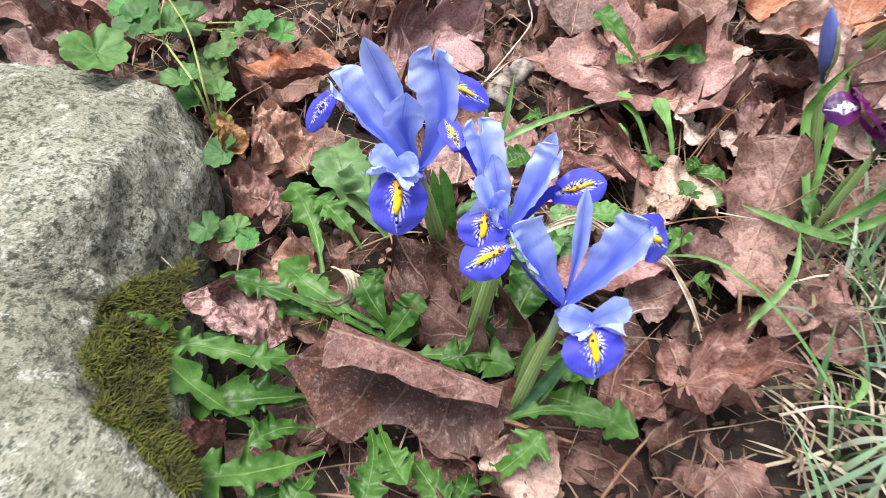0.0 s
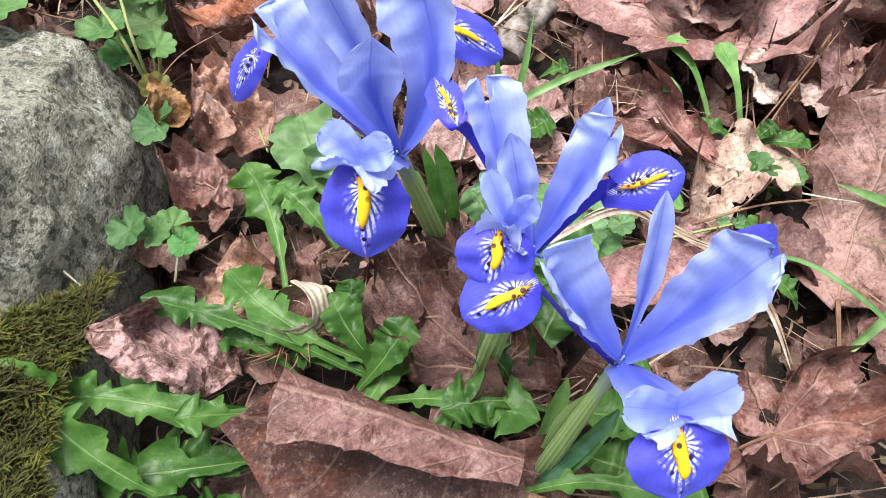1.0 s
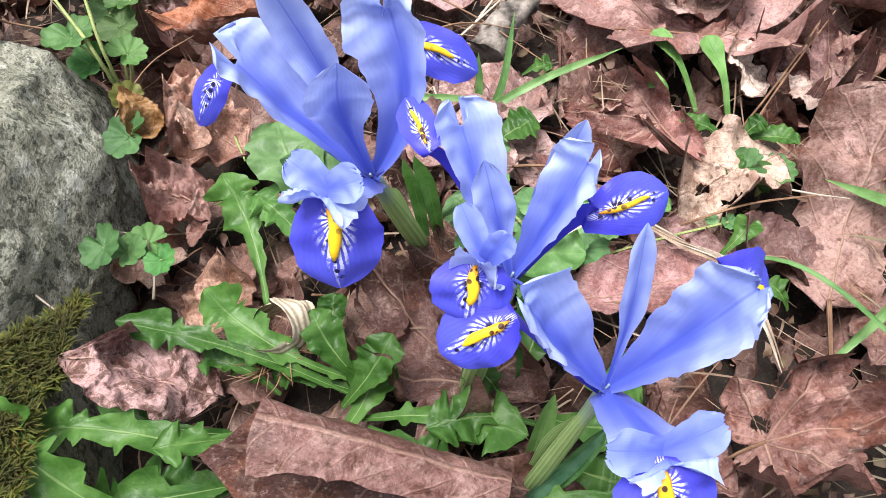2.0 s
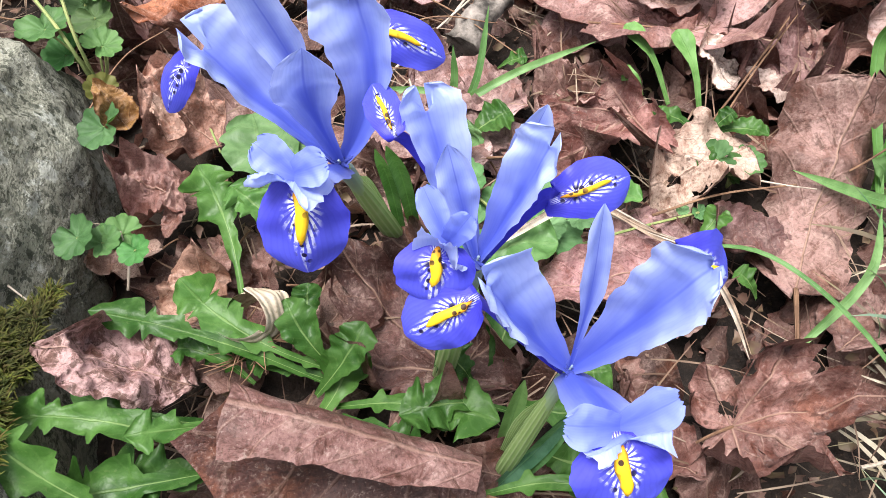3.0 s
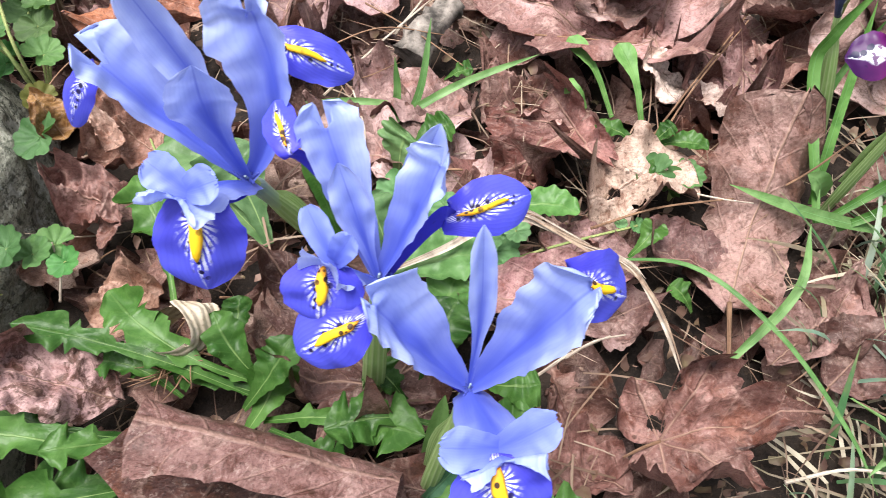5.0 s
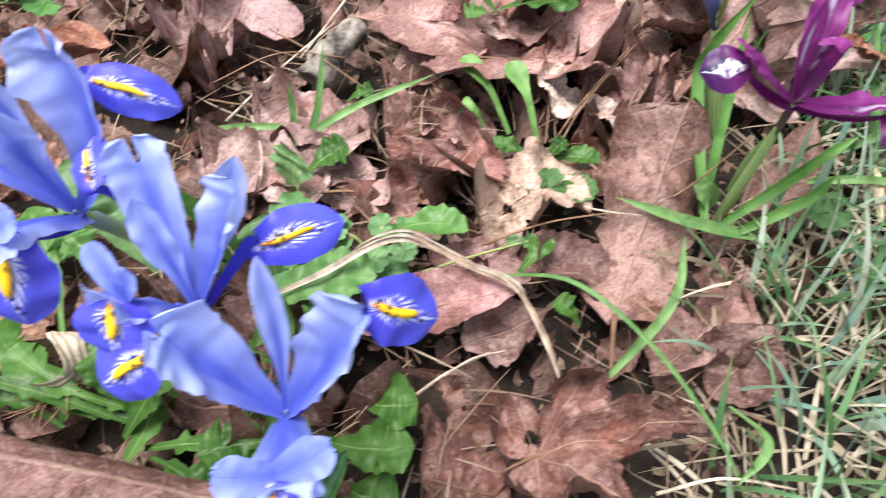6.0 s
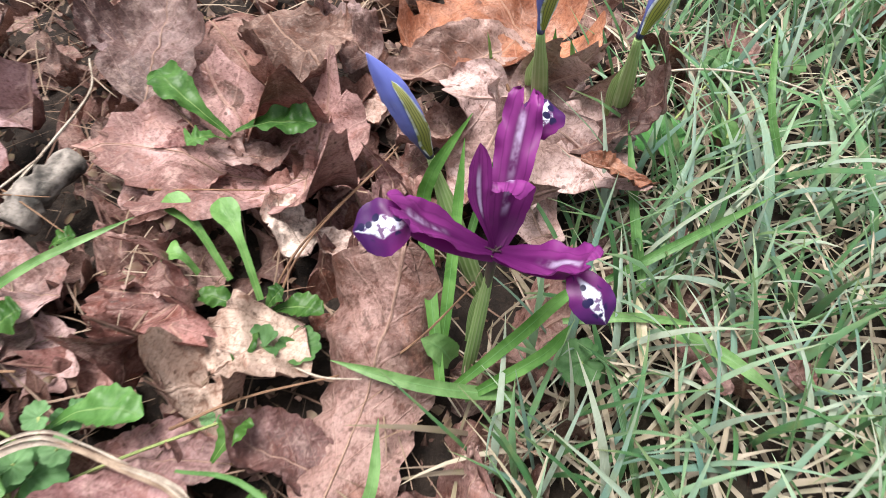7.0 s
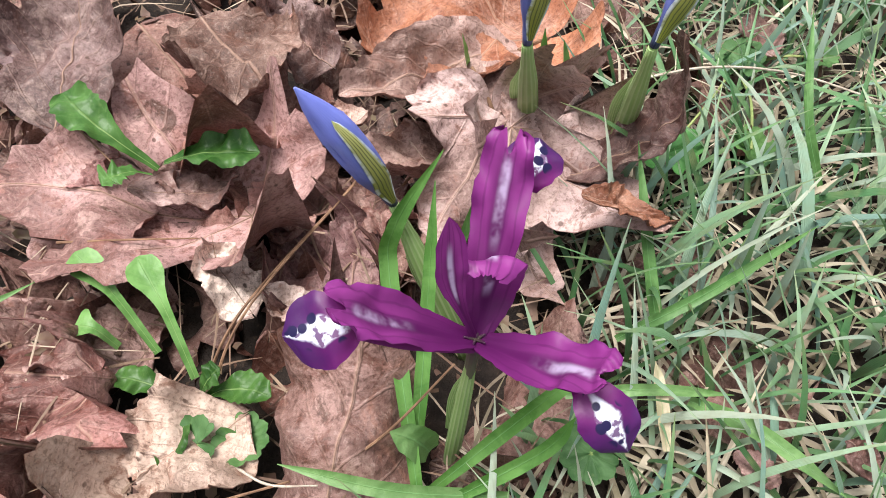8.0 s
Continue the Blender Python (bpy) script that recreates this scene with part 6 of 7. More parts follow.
weed = thing('dandelion', (0.0999, 0.3324, 0.0000), 'small dandelion sprouting in the litter', 'dandelion', 'dandelion rosettes')
dandelion_leaf(weed, (0.1080, 0.3091, 0.0150), (0.0843, 0.3299, 0.0330), 0.0070, 0.005, 2, (0.055, 0.14, 0.032), 0, True)
dandelion_leaf(weed, (0.1096, 0.3112, 0.0150), (0.1416, 0.3018, 0.0230), 0.0070, 0.004, 3, (0.04, 0.11, 0.026), 0, True)
dandelion_leaf(weed, (0.1063, 0.3070, 0.0150), (0.0937, 0.2998, 0.0210), 0.0060, 0.003, 4, (0.075, 0.175, 0.045), 0, False)
weed = thing('dandelion', (0.1178, 0.2372, 0.0000), 'small dark green weed leaves between dry leaves', 'dandelion', 'dandelion rosettes')
dandelion_leaf(weed, (0.1171, 0.2320, 0.0040), (0.1383, 0.2269, 0.0100), 0.0048, 0.002, 2, (0.042, 0.112, 0.022), 0, True)
dandelion_leaf(weed, (0.1154, 0.2310, 0.0040), (0.0972, 0.2410, 0.0100), 0.0040, 0.002, 3, (0.042, 0.112, 0.022), 0, True)
dandelion_leaf(weed, (0.1180, 0.2330, 0.0040), (0.1263, 0.2358, 0.0140), 0.0040, 0.002, 4, (0.027, 0.08, 0.016), 0, True)
dandelion_leaf(weed, (0.1161, 0.2320, 0.0040), (0.1099, 0.2138, 0.0080), 0.0035, 0.002, 5, (0.027, 0.08, 0.016), 0, True)
weed = thing('dandelion', (0.0555, 0.2062, 0.0000), 'scattered oval green weed leaves', 'dandelion', 'dandelion rosettes')
dandelion_leaf(weed, (0.0532, 0.2029, 0.0040), (0.0850, 0.1991, 0.0120), 0.0066, 0.003, 2, (0.11, 0.24, 0.07), 0, True)
dandelion_leaf(weed, (0.0090, 0.1706, 0.0060), (0.0525, 0.1806, 0.0160), 0.0105, 0.004, 5, (0.12, 0.24, 0.085), 0, True)
dandelion_leaf(weed, (0.0264, 0.1556, 0.0060), (0.0400, 0.1745, 0.0140), 0.0090, 0.003, 6, (0.1, 0.21, 0.065), 0, True)
dandelion_leaf(weed, (0.0258, 0.2363, 0.0040), (0.0427, 0.2425, 0.0120), 0.0080, 0.002, 4, (0.042, 0.112, 0.022), 0, True)
dandelion_leaf(weed, (0.1022, 0.1861, 0.0020), (0.1130, 0.1968, 0.0080), 0.0048, 0.003, 6, (0.066, 0.155, 0.034), 0, True)
dandelion_leaf(weed, (0.1209, 0.1653, -0.0020), (0.1127, 0.1725, 0.0060), 0.0045, 0.003, 7, (0.066, 0.155, 0.034), 0, True)
dandelion_leaf(weed, (0.0080, 0.1609, 0.0040), (0.0256, 0.1632, 0.0140), 0.0110, 0.003, 8, (0.066, 0.155, 0.034), 0, True)
dandelion_leaf(weed, (0.0477, 0.1404, 0.0060), (0.0638, 0.1373, 0.0120), 0.0090, 0.002, 9, (0.066, 0.155, 0.034), 0, True)
dandelion_leaf(weed, (0.0410, 0.2748, 0.0020), (0.0529, 0.2745, 0.0080), 0.0040, 0.002, 3, (0.042, 0.112, 0.022), 0, True)
ivy = thing("ground_ivy", (0.0500, 0.1960, 0.0000), "small round pale green leaves beside the bent stalk", "weed")
for n, (at, size) in enumerate([((0.0545, 0.2041, 0.0110), 0.0042), ((0.0622, 0.1925, 0.0120), 0.0042), ((0.0505, 0.1899, 0.0120), 0.0055), ((0.0380, 0.2044, 0.0110), 0.0050), ((0.1012, 0.1991, 0.0040), 0.0022)]):
    round_leaf(ivy, at, size, (0.1 * (n % 3 - 1), -0.2, 1.0), n + 3, (0.15, 0.28, 0.13), (0.0500, 0.1960, 0.0010) if n < 4 else None)
ivy = thing('ground_ivy', (-0.1217, 0.2713, 0.0000), 'ground ivy with round scalloped leaves by the stone', 'weed', 'ground ivy')
round_leaf(ivy, (-0.1067, 0.2353, 0.0200), 0.0085, (-0.30, -0.25, 1.0), 0, (0.068, 0.150, .06), (-0.1217, 0.2713, 0.0000))
round_leaf(ivy, (-0.1336, 0.2771, 0.0300), 0.009, (0.00, 0.05, 1.0), 1, (0.080, 0.170, .06), (-0.1217, 0.2713, 0.0000))
round_leaf(ivy, (-0.1162, 0.2779, 0.0200), 0.007, (0.30, -0.05, 1.0), 2, (0.092, 0.190, .06), (-0.1217, 0.2713, 0.0000))
round_leaf(ivy, (-0.1310, 0.2758, 0.0180), 0.008, (-0.15, -0.15, 1.0), 3, (0.068, 0.210, .06), (-0.1217, 0.2713, 0.0000))
round_leaf(ivy, (-0.1286, 0.3028, 0.0200), 0.008, (0.15, -0.25, 1.0), 4, (0.080, 0.150, .06), (-0.1217, 0.2713, 0.0000))
round_leaf(ivy, (-0.1182, 0.3036, 0.0250), 0.009, (-0.30, 0.05, 1.0), 5, (0.092, 0.170, .06), (-0.1217, 0.2713, 0.0000))
ivy = thing('ground_ivy', (-0.1841, 0.3542, 0.0000), 'bright green round-leaved weed behind the stone', 'weed', 'ground ivy')
round_leaf(ivy, (-0.1586, 0.3100, 0.0400), 0.013, (-0.30, -0.25, 1.0), 5, (0.068, 0.150, .06), (-0.1841, 0.3542, 0.0000))
round_leaf(ivy, (-0.1432, 0.3076, 0.0400), 0.012, (0.00, 0.05, 1.0), 6, (0.080, 0.170, .06), (-0.1841, 0.3542, 0.0000))
round_leaf(ivy, (-0.1671, 0.2719, 0.0500), 0.014, (0.30, -0.05, 1.0), 7, (0.092, 0.190, .06), (-0.1841, 0.3542, 0.0000))
round_leaf(ivy, (-0.1648, 0.3223, 0.0400), 0.012, (-0.15, -0.15, 1.0), 8, (0.068, 0.210, .06), (-0.1841, 0.3542, 0.0000))
round_leaf(ivy, (-0.1409, 0.3238, 0.0300), 0.012, (0.15, -0.25, 1.0), 9, (0.080, 0.150, .06), (-0.1841, 0.3542, 0.0000))
round_leaf(ivy, (-0.1160, 0.3273, 0.0200), 0.008, (-0.30, 0.05, 1.0), 10, (0.092, 0.170, .06), (-0.1841, 0.3542, 0.0000))
round_leaf(ivy, (-0.1048, 0.3377, 0.0200), 0.008, (0.00, -0.05, 1.0), 11, (0.068, 0.190, .06), (-0.1841, 0.3542, 0.0000))
round_leaf(ivy, (-0.0923, 0.3340, 0.0150), 0.008, (0.30, -0.15, 1.0), 12, (0.080, 0.210, .06), (-0.1841, 0.3542, 0.0000))
round_leaf(ivy, (-0.1221, 0.2935, 0.0200), 0.008, (-0.15, -0.25, 1.0), 13, (0.092, 0.150, .06), (-0.1841, 0.3542, 0.0000))
ivy = thing('ground_ivy', (-0.1031, 0.1955, 0.0000), 'small ground ivy shoots at the foot of the stone', 'weed', 'ground ivy')
round_leaf(ivy, (-0.1047, 0.1870, 0.0220), 0.007, (-0.30, -0.25, 1.0), 1, (0.068, 0.150, .06), (-0.1031, 0.1955, 0.0000))
round_leaf(ivy, (-0.0982, 0.1869, 0.0180), 0.006, (0.00, 0.05, 1.0), 2, (0.080, 0.170, .06), (-0.1031, 0.1955, 0.0000))
round_leaf(ivy, (-0.0932, 0.1916, 0.0160), 0.006, (0.30, -0.05, 1.0), 3, (0.092, 0.190, .06), (-0.1031, 0.1955, 0.0000))
round_leaf(ivy, (-0.0856, 0.1822, 0.0200), 0.005, (-0.15, -0.15, 1.0), 4, (0.068, 0.210, .06), (-0.1031, 0.1955, 0.0000))
ivy = thing('ground_ivy', (0.1256, 0.2165, -0.0080), 'grey-green crinkled seedling leaves', 'weed', 'ground ivy')
round_leaf(ivy, (0.1181, 0.2195, 0.0060), 0.0066, (-0.3, -0.25, 1.0), 3, (0.068, 0.15, 0.06), (0.1256, 0.2165, -0.0080))
round_leaf(ivy, (0.1291, 0.2188, 0.0040), 0.0066, (0, 0.05, 1.0), 4, (0.08, 0.17, 0.06), (0.1256, 0.2165, -0.0080))
round_leaf(ivy, (0.1232, 0.2168, 0.0000), 0.0050, (0.3, -0.05, 1.0), 5, (0.092, 0.19, 0.06), (0.1256, 0.2165, -0.0080))
ivy = thing('ground_ivy', (0.0435, 0.1850, -0.0040), 'pale green round-leaved seedlings', 'weed', 'ground ivy')
round_leaf(ivy, (0.0374, 0.2035, 0.0060), 0.0080, (-0.3, -0.25, 1.0), 3, (0.12, 0.25, 0.11), (0.0435, 0.1850, -0.0040))
round_leaf(ivy, (0.0607, 0.2058, 0.0040), 0.0052, (0, 0.05, 1.0), 4, (0.13, 0.27, 0.12), (0.0435, 0.1850, -0.0040))
round_leaf(ivy, (0.0532, 0.1885, 0.0060), 0.0090, (0.3, -0.05, 1.0), 5, (0.11, 0.24, 0.1), (0.0435, 0.1850, -0.0040))
round_leaf(ivy, (0.0216, 0.1908, 0.0080), 0.0100, (-0.15, -0.15, 1.0), 6, (0.12, 0.25, 0.11), (0.0435, 0.1850, -0.0040))
round_leaf(ivy, (0.1070, 0.1978, 0.0040), 0.0028, (0.15, -0.25, 1.0), 7, (0.13, 0.27, 0.12), (0.0435, 0.1850, -0.0040))
round_leaf(ivy, (0.0223, 0.2110, 0.0100), 0.0085, (-0.3, -0.25, 1.0), 8, (0.11, 0.24, 0.1), (0.0435, 0.1850, -0.0040))
ivy = thing('ground_ivy', (0.2160, 0.1941, 0.0000), 'round clover-like leaf shaded by the grass', 'weed', 'ground ivy')
round_leaf(ivy, (0.2145, 0.1956, 0.0120), 0.0065, (-0.30, -0.25, 1.0), 6, (0.068, 0.150, .06), (0.2160, 0.1941, 0.0000))
ivy = thing('ground_ivy', (0.3175, 0.3307, 0.0000), 'dull green round leaves in the lawn', 'weed', 'ground ivy')
round_leaf(ivy, (0.3173, 0.3292, 0.0040), 0.008, (-0.30, -0.25, 1.0), 5, (0.068, 0.150, .06), (0.3175, 0.3307, 0.0000))
round_leaf(ivy, (0.3471, 0.3243, 0.0040), 0.006, (0.00, 0.05, 1.0), 6, (0.080, 0.170, .06), (0.3175, 0.3307, 0.0000))
round_leaf(ivy, (0.3023, 0.2869, 0.0040), 0.008, (0.30, -0.05, 1.0), 7, (0.092, 0.190, .06), (0.3175, 0.3307, 0.0000))
round_leaf(ivy, (0.2739, 0.2916, 0.0040), 0.01, (-0.15, -0.15, 1.0), 8, (0.068, 0.210, .06), (0.3175, 0.3307, 0.0000))
twig([(-0.1213, 0.2672, 0.0040), (-0.1255, 0.2728, 0.0300), (-0.1459, 0.3005, 0.0400), (-0.1447, 0.3152, 0.0500)], 0.00086, GREEN_STALK, 'pale green arching weed stalk by the stone', 'stalk', 0.25, 3, 'plant stalk')
twig([(-0.1209, 0.2681, 0.0040), (-0.1212, 0.2728, 0.0300), (-0.1284, 0.2938, 0.0450), (-0.1385, 0.3078, 0.0550)], 0.00079, GREEN_STALK, 'pale green weed stalk by the stone', 'stalk', 0.25, 4, 'plant stalk')
twig([(-0.1229, 0.2334, 0.0100), (-0.1168, 0.2519, 0.0150), (-0.1062, 0.2714, 0.0200), (-0.0902, 0.2844, 0.0220)], 0.00043, TWIG, 'thin reddish dry stem on leaves', 'twig', 0.25, 5, 'twig')
twig([(0.0209, 0.3008, 0.0040), (0.0375, 0.3227, 0.0100), (0.0513, 0.3432, 0.0160), (0.0504, 0.3593, 0.0200)], 0.00065, STALK, 'long pale curved dry stalk', 'dry_stalk', 0.25, 6, 'stalk')
twig([(0.1191, 0.2366, 0.0040), (0.1340, 0.2505, 0.0180), (0.1656, 0.2900, 0.0120), (0.1798, 0.3069, 0.0120)], 0.00050, TWIG, 'straight thin brown twig on the leaves', 'twig', 0.25, 7, 'twig')
split_stalk([(0.0102, 0.1765, 0.0120), (0.0345, 0.1815, 0.0200), (0.0520, 0.1890, 0.0240), (0.0630, 0.1915, 0.0230), (0.0725, 0.1880, 0.0200), (0.0835, 0.1825, 0.0170), (0.0950, 0.1760, 0.0170), (0.1010, 0.1700, 0.0150), (0.1060, 0.1580, 0.0120), (0.1108, 0.1430, 0.0040)], 0.0019, 'bent flattened dry stalk splitting into pale fibres')
twig([(0.0634, 0.1408, 0.0100), (0.0744, 0.1468, 0.0120), (0.0876, 0.1521, 0.0120)], 0.00058, STALK, 'short pale straw on the litter', 'dry_stalk', 0.25, 0, 'stalk')
twig([(0.0789, 0.2867, 0.0140), (0.1004, 0.2833, 0.0140), (0.1203, 0.2797, 0.0140)], 0.00043, TWIG, 'brown leaf stalk lying flat', 'twig', 0.25, 1, 'twig')
twig([(0.1472, 0.2050, 0.0040), (0.1660, 0.2091, 0.0150), (0.1853, 0.2172, 0.0300)], 0.00050, TWIG, 'thin brown stem crossing a folded leaf', 'twig', 0.25, 2, 'twig')
twig([(0.0823, 0.3267, 0.0280), (0.0930, 0.3131, 0.0220), (0.1007, 0.3032, 0.0180)], 0.00036, TWIG, 'brown stalk of a dry leaf', 'twig', 0.25, 3, 'twig')
twig([(-0.0934, 0.1765, 0.0040), (-0.0914, 0.1834, 0.0120), (-0.0932, 0.1916, 0.0180)], 0.00050, STALK, 'short pale straw on the litter', 'dry_stalk', 0.25, 4, 'stalk')
twig([(0.0572, 0.0738, 0.0040), (0.0672, 0.0851, 0.0140), (0.0792, 0.0971, 0.0160)], 0.00079, TWIG, 'brown twig at the foot of the leaf', 'twig', 0.25, 5, 'twig')
twig([(0.1272, 0.2123, 0.0040), (0.1365, 0.2042, 0.0100), (0.1482, 0.2016, 0.0100)], 0.00043, STALK, 'curled pale rootlet on dry leaves', 'dry_stalk', 0.25, 6, 'stalk')
twig([(0.0900, 0.1975, 0.0040), (0.1129, 0.2011, 0.0100), (0.1416, 0.2040, 0.0100)], 0.00058, TWIG, 'brown twig under the grass', 'twig', 0.25, 7, 'twig')
twig([(-0.1634, 0.2761, 0.0450), (-0.1591, 0.2868, 0.0300), (-0.1372, 0.2806, 0.0300)], 0.00058, TWIG, 'reddish weed runner over the stone', 'twig', 0.25, 8, 'twig')
twig([(0.2594, 0.3108, 0.0200), (0.2920, 0.3123, 0.0200), (0.3184, 0.3037, 0.0200), (0.3404, 0.2851, 0.0200)], 0.00058, STALK, 'tan dry grass stem in the lawn', 'dry_stalk', 0.25, 0, 'stalk')
twig([(0.0057, 0.2229, 0.0040), (0.0089, 0.2413, 0.0080), (0.0044, 0.2611, 0.0120)], 0.00065, STALK, 'upright straw-coloured dry stalk', 'dry_stalk', 0.25, 1, 'stalk')
twig([(-0.0085, 0.2664, 0.0040), (0.0139, 0.2857, 0.0120), (0.0378, 0.3112, 0.0140)], 0.00065, STALK, 'long pale straw over a dark gap', 'dry_stalk', 0.25, 2, 'stalk')
twig([(-0.0153, 0.2872, 0.0060), (0.0140, 0.2935, 0.0140), (0.0419, 0.2929, 0.0100)], 0.00043, TWIG, 'thin brown twig over a dark gap', 'twig', 0.25, 3, 'twig')
twig([(0.0089, 0.3094, 0.0140), (0.0279, 0.2949, 0.0120), (0.0506, 0.2747, 0.0080)], 0.00043, TWIG, 'thin brown twig across the bark', 'twig', 0.25, 4, 'twig')
twig([(-0.0175, 0.2796, 0.0040), (0.0049, 0.2691, 0.0100), (0.0230, 0.2775, 0.0100)], 0.00036, TWIG, 'thin rootlet in the dark gap', 'twig', 0.25, 5, 'twig')
twig([(0.1312, 0.1060, 0.0080), (0.1498, 0.1078, 0.0120), (0.1707, 0.1036, 0.0100)], 0.00065, STALK, 'pale straw lying in the grass', 'dry_stalk', 0.25, 6, 'stalk')
twig([(0.0724, 0.1454, 0.0120), (0.0821, 0.1497, 0.0140), (0.0926, 0.1523, 0.0120)], 0.00050, STALK, 'short pale straw behind the flower', 'dry_stalk', 0.25, 7, 'stalk')
twig([(-0.0842, 0.2673, 0.0100), (-0.0752, 0.2489, 0.0140), (-0.0665, 0.2296, 0.0100)], 0.00065, GREEN_STALK, 'pale green leaf stalk on rusty leaf', 'stalk', 0.25, 8, 'plant stalk')
twig([(-0.1170, 0.1660, 0.0300), (-0.1115, 0.1622, 0.0260), (-0.1068, 0.1595, 0.0240)], 0.00036, STALK, 'bit of straw on the moss', 'dry_stalk', 0.25, 0, 'stalk')
twig([(0.1188, 0.2310, 0.0000), (0.1343, 0.2489, 0.0180), (0.1684, 0.2891, 0.0160)], 0.00050, TWIG, 'thin brown twig on the litter', 'twig', 0.25, 1, 'twig')
part("chunk", tube(bmesh.new(), smooth_line([(0.0271, 0.2867, 0.0040), (0.0348, 0.2990, 0.0080), (0.0475, 0.3143, 0.0080)], 16), lambda u: 0.008 * (1 - 0.3 * u), 14, 0.8, 5, 0.5), BARK, thing("bark_chunk", (0.0271, 0.2867, 0.0040), "rotten grey-black bark chunk in the litter", "bark"))
round_leaf(thing('weed_leaf', (-0.1099, 0.2519, 0.0220), 'yellowing curled weed leaf beside the stone', 'weed'), (-0.1099, 0.2519, 0.0220), 0.0058, (0.4, -0.2, 0.8), 3, (0.13, 0.12, 0.03))

def fibres(at):
    """A tuft of dead leaf bases and rootlets, as one mesh."""
    bm, r = bmesh.new(), random.Random(21)
    for _ in range(34):
        a, n = r.uniform(0, 6.28), r.uniform(0.006, 0.016)
        p = V(at) + V((r.uniform(-0.007, 0.007), r.uniform(-0.005, 0.005), 0))
        q = p + V((math.cos(a) * n, math.sin(a) * n, r.uniform(0.001, 0.006)))
        tube(bm, smooth_line((p, p.lerp(q, 0.5) + V((r.uniform(-1, 1), r.uniform(-1, 1), 1)) * 0.002, q), 6), lambda u: 0.00028 * (1.3 - u), 5)
    part("fibre", bm, TWIG, thing("root_fibres", at, "tangle of pale dry leaf fibres in the rosette", "plant fibres", kind="stuff"))


fibres((-0.0454, 0.1490, 0.0140))

flat_blade([(0.0183, 0.2481, 0.0060), (0.0455, 0.2578, 0.0160), (0.0782, 0.2691, 0.0200)], 0.0016, 'arching grass blade on the litter', BLADE, (0.15, 0.27, 0.1), seed=3)
flat_blade([(-0.0150, 0.2585, 0.0080), (0.0058, 0.2551, 0.0120), (0.0251, 0.2561, 0.0080)], 0.0015, 'flat green grass blade on leaves', BLADE, (0.15, 0.27, 0.1), seed=4)
flat_blade([(0.0178, 0.2487, 0.0020), (0.0218, 0.2552, 0.0140), (0.0218, 0.2619, 0.0280)], 0.0016, 'upright green grass blade in litter', BLADE, (0.1, 0.21, 0.07), seed=5)
flat_blade([(0.0234, 0.2483, 0.0020), (0.0313, 0.2586, 0.0160), (0.0361, 0.2757, 0.0340)], 0.0015, 'upright blue-green grass blade', BLADE, (0.1, 0.21, 0.07), seed=6)
flat_blade([(0.1258, 0.1441, 0.0040), (0.1466, 0.1611, 0.0200), (0.1527, 0.1796, 0.0300)], 0.0017, 'bent green grass blade over leaves', BLADE, (0.15, 0.27, 0.1), seed=0)
flat_blade([(0.0932, 0.1836, 0.0060), (0.1165, 0.1710, 0.0200), (0.1371, 0.1462, 0.0200), (0.1523, 0.1184, 0.0120), (0.1566, 0.1012, 0.0080)], 0.0008, 'long arching green grass stem', BLADE, (0.1, 0.21, 0.07), seed=1)
flat_blade([(0.1935, 0.1915, 0.0040), (0.1665, 0.1966, 0.0100), (0.1396, 0.2074, 0.0140)], 0.0022, 'broad grass blade lying on leaves', BLADE, (0.15, 0.27, 0.1), seed=2)
flat_blade([(0.1716, 0.1959, 0.0040), (0.1737, 0.2428, 0.0300), (0.1772, 0.2490, 0.0450), (0.1907, 0.2555, 0.0620)], 0.0024, 'bright green upright iris leaf', BLADE, (0.1, 0.23, 0.055), seed=3)
flat_blade([(0.1723, 0.2043, 0.0040), (0.1811, 0.2312, 0.0300), (0.1880, 0.2527, 0.0550)], 0.0019, 'slender upright green leaf', BLADE, (0.1, 0.23, 0.055), seed=4)
flat_blade([(0.1867, 0.2448, 0.0040), (0.1938, 0.2545, 0.0200), (0.2001, 0.2569, 0.0450)], 0.0014, 'green leaf behind the purple flower', BLADE, (0.1, 0.21, 0.07), seed=5)
flat_blade([(0.1746, 0.1967, 0.0040), (0.1953, 0.2028, 0.0200), (0.2064, 0.2042, 0.0350), (0.2156, 0.2069, 0.0400)], 0.002, 'bright green grass blade by the iris', BLADE, (0.1, 0.23, 0.055), seed=6)
flat_blade([(0.1782, 0.1932, 0.0040), (0.2017, 0.1959, 0.0200), (0.2094, 0.1989, 0.0300)], 0.002, 'bright green grass blade by the iris', BLADE, (0.1, 0.23, 0.055), seed=0)
flat_blade([(0.2440, 0.2211, 0.0060), (0.2439, 0.2383, 0.0200), (0.2470, 0.2677, 0.0400)], 0.0019, 'blue-green upright lawn grass blade', BLADE, (0.1, 0.21, 0.07), seed=1)
flat_blade([(0.2350, 0.1940, 0.0060), (0.2376, 0.2072, 0.0100), (0.2389, 0.2157, 0.0120)], 0.0017, 'bleached curled blade of dead grass', BLADE, (0.6, 0.47, 0.36), seed=2)
flat_blade([(0.2323, 0.2259, 0.0080), (0.2560, 0.2285, 0.0200), (0.2962, 0.2431, 0.0200)], 0.0017, 'blue-green blade lying in the lawn', BLADE, (0.1, 0.21, 0.07), seed=3)
flat_blade([(0.2459, 0.2056, 0.0060), (0.2575, 0.1917, 0.0120), (0.2699, 0.1737, 0.0120)], 0.0022, 'pale green bent lawn grass blade', BLADE, (0.15, 0.27, 0.1), seed=4)
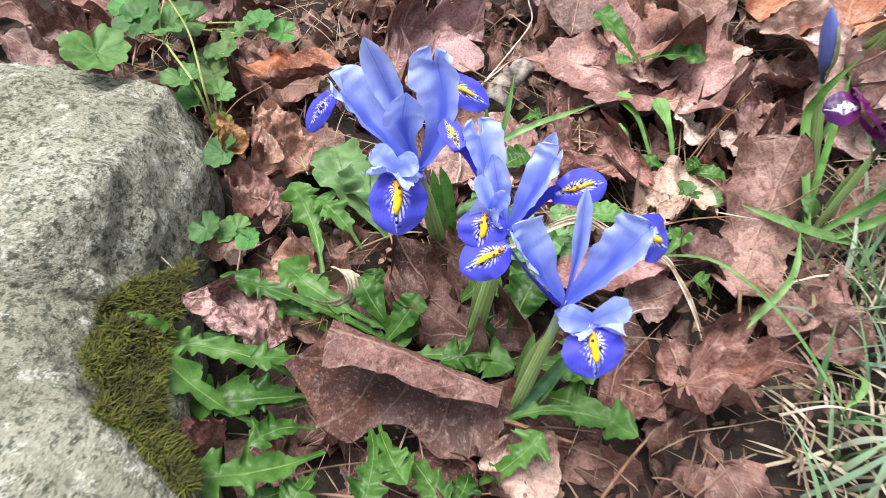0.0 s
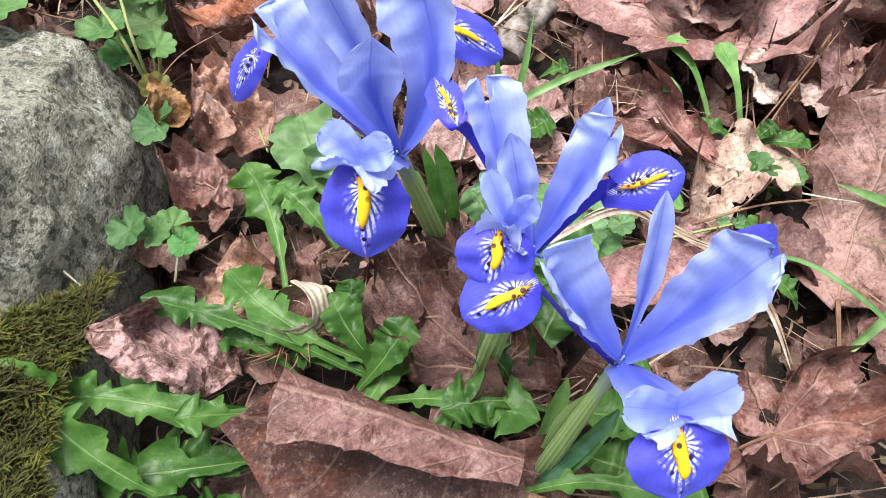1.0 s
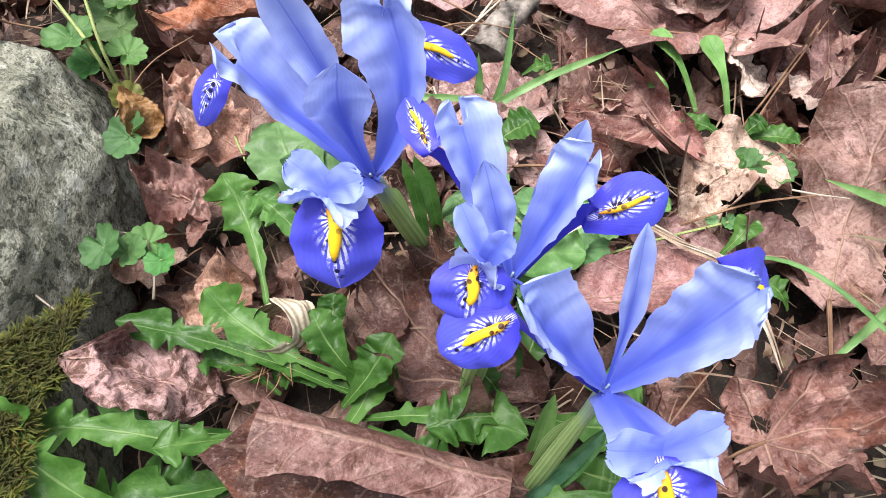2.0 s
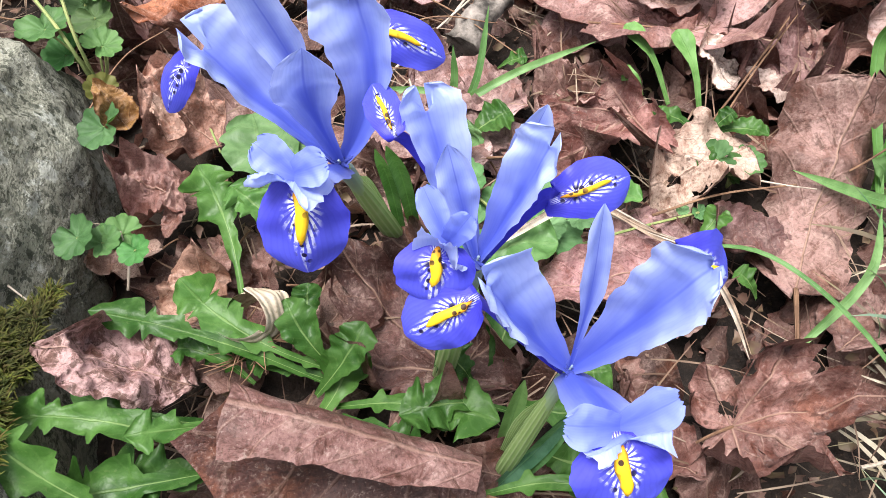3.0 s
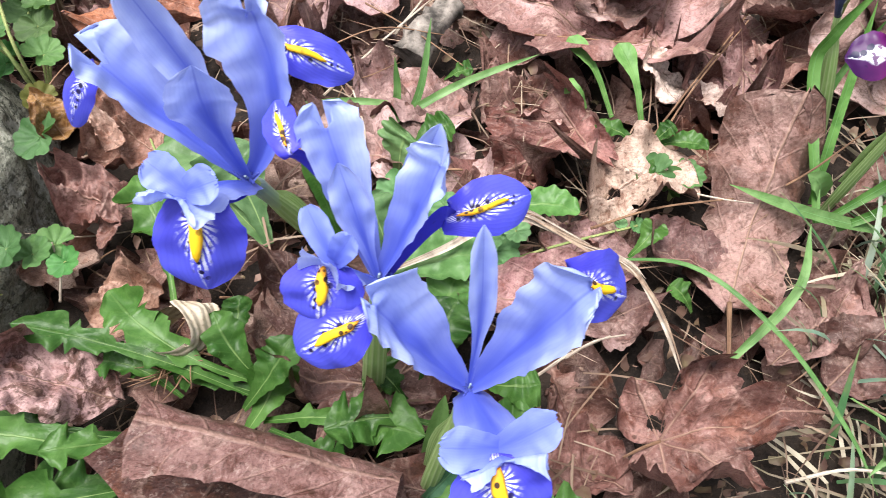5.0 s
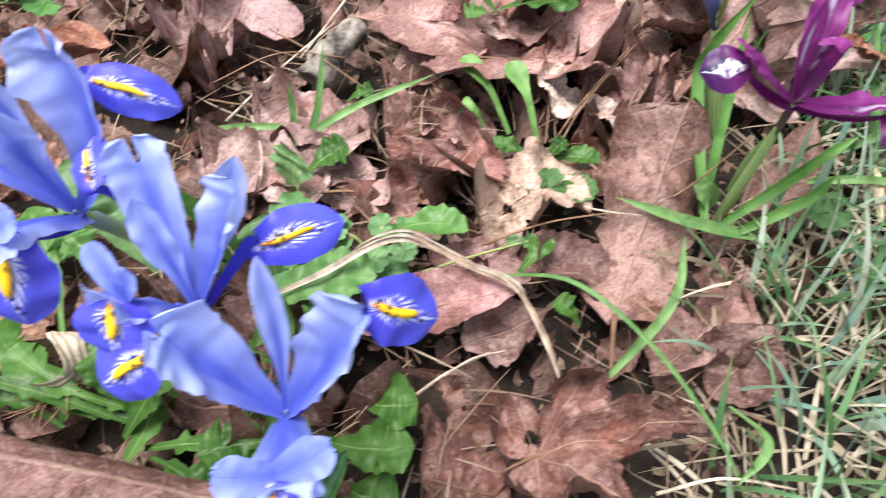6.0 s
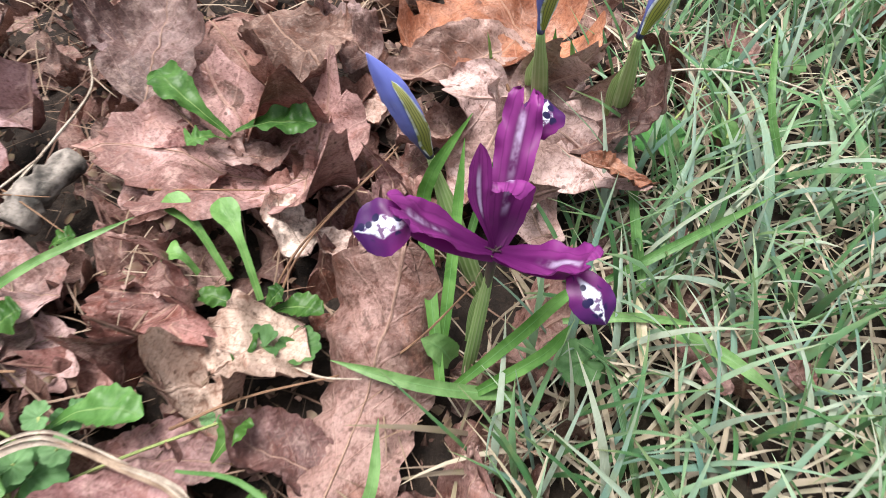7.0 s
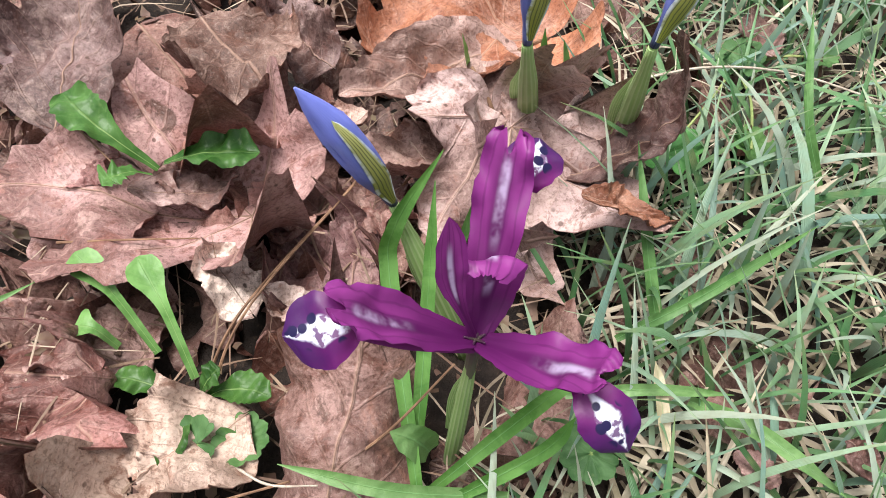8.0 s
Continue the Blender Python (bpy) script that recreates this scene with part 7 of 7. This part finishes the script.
flat_blade([(0.2139, 0.2128, 0.0080), (0.2346, 0.2085, 0.0120), (0.2561, 0.2034, 0.0100)], 0.0016, 'flat pale green lawn blade', BLADE, (0.15, 0.27, 0.1), seed=5)
flat_blade([(0.2160, 0.3361, 0.0060), (0.2104, 0.3209, 0.0300), (0.2080, 0.3163, 0.0450)], 0.002, 'young green shoot among dry leaves', BLADE, (0.15, 0.27, 0.1), seed=6)
flat_blade([(0.2456, 0.3207, 0.0060), (0.2399, 0.3090, 0.0300), (0.2371, 0.3072, 0.0450)], 0.0022, 'young green shoot among dry leaves', BLADE, (0.15, 0.27, 0.1), seed=0)
flat_blade([(0.2372, 0.3167, 0.0060), (0.2321, 0.3107, 0.0300), (0.2308, 0.3073, 0.0500)], 0.0024, 'sheath leaf by the bud', BLADE, (0.1, 0.21, 0.07), seed=1)
flat_blade([(0.2553, 0.2911, 0.0060), (0.2531, 0.2880, 0.0300), (0.2504, 0.2832, 0.0500)], 0.0024, 'sheath leaf by the bud', BLADE, (0.15, 0.27, 0.1), seed=2)
flat_blade([(0.3117, 0.2633, 0.0100), (0.3059, 0.2767, 0.0300), (0.3153, 0.3037, 0.0450)], 0.0016, 'upright blue-green lawn grass blade', BLADE, (0.1, 0.21, 0.07), seed=3)
flat_blade([(0.1764, 0.2065, 0.0040), (0.1732, 0.2073, 0.0120), (0.1675, 0.2092, 0.0160)], 0.0045, 'short broad leaf at the foot of the iris', BLADE, (0.15, 0.27, 0.1), seed=4)
flat_blade([(0.1611, 0.1311, 0.0040), (0.1643, 0.1158, 0.0150), (0.1534, 0.1055, 0.0120)], 0.0018, 'grass blade at the litter edge', BLADE, (0.15, 0.27, 0.1), seed=5)

def litter_spot(rnd):
    x, y = rnd.uniform(-0.2, 0.36), rnd.uniform(-0.02, 0.5)
    if x > grass_edge(y) + 0.02 or x < -0.09 and 0.0 < y < 0.28:
        return None
    return (x, y, soil_height(x, y) + rnd.uniform(0.006, 0.018))


blade_field("litter_fibres", 2600, litter_spot, (0.008, 0.04), (0.00012, 0.0004), (-0.15, 0.35), FIBRES, "fine brown stalks and rootlets strewn through the litter", 12, "leaf litter", (-0.4, 0.6))


def far_lawn_spot(rnd):
    x, y = rnd.uniform(0.1, 1.3), rnd.uniform(-0.8, 1.5)
    if x < grass_edge(y) or (x < 0.56 and -0.02 < y < 0.6):
        return None
    return (x, y, soil_height(x, y) + 0.002)


blade_field("far_lawn", 9000, far_lawn_spot, (0.03, 0.08), (0.001, 0.0022), (0.3, 1.3), GRASS, "short green lawn grass beyond the litter", 7)
blade_field("lawn_thatch", 6800, lawn_spot, (0.02, 0.055), (0.0003, 0.001), (0.0, 0.9), STRAW, "tangled straw-coloured dead grass in the lawn", 5)
blade_field("coarse_grass", 420, lawn_spot, (0.045, 0.085), (0.0011, 0.0018), (0.8, 1.5), GRASS, "long broad grass blades standing over the short lawn", 9, "grass", (0.4, 1.6))
blade_field("lawn_grass", 6000, lawn_spot, (0.025, 0.062), (0.0005, 0.0014), (0.9, 1.55), GRASS, "short green lawn grass in an untidy tangle", 6, "grass", (0.2, 1.3))


def moss_spot(rnd):
    u, v = rnd.random(), rnd.random()
    inner, outer = smooth_line([(-0.1168, 0.1429, 0.0460), (-0.1289, 0.1116, 0.0600), (-0.1052, 0.0821, 0.0580), (-0.0795, 0.0645, 0.0460)], 12), smooth_line([(-0.1081, 0.1714, 0.0160), (-0.1016, 0.1364, 0.0320), (-0.0979, 0.1042, 0.0400), (-0.0821, 0.0726, 0.0340)], 12)
    p = inner[int(u * 12)].lerp(inner[min(int(u * 12) + 1, 12)], u * 12 % 1).lerp(outer[int(u * 12)].lerp(outer[min(int(u * 12) + 1, 12)], u * 12 % 1), v)
    ragged = noise.noise(p * 70)
    if v < 0.16 + 0.3 * ragged or v > 0.97 + 0.2 * ragged:
        return None
    p.z += 0.005 * noise.noise(p * 60) + 0.007 * abs(noise.noise(p * 120)) - 0.003
    return tuple(p)


blade_field("moss", 26000, moss_spot, (0.0015, 0.006), (0.00013, 0.00034), (0.4, 1.7), MOSS, "olive-brown moss cushion on the foot of the stone", 8, "moss")
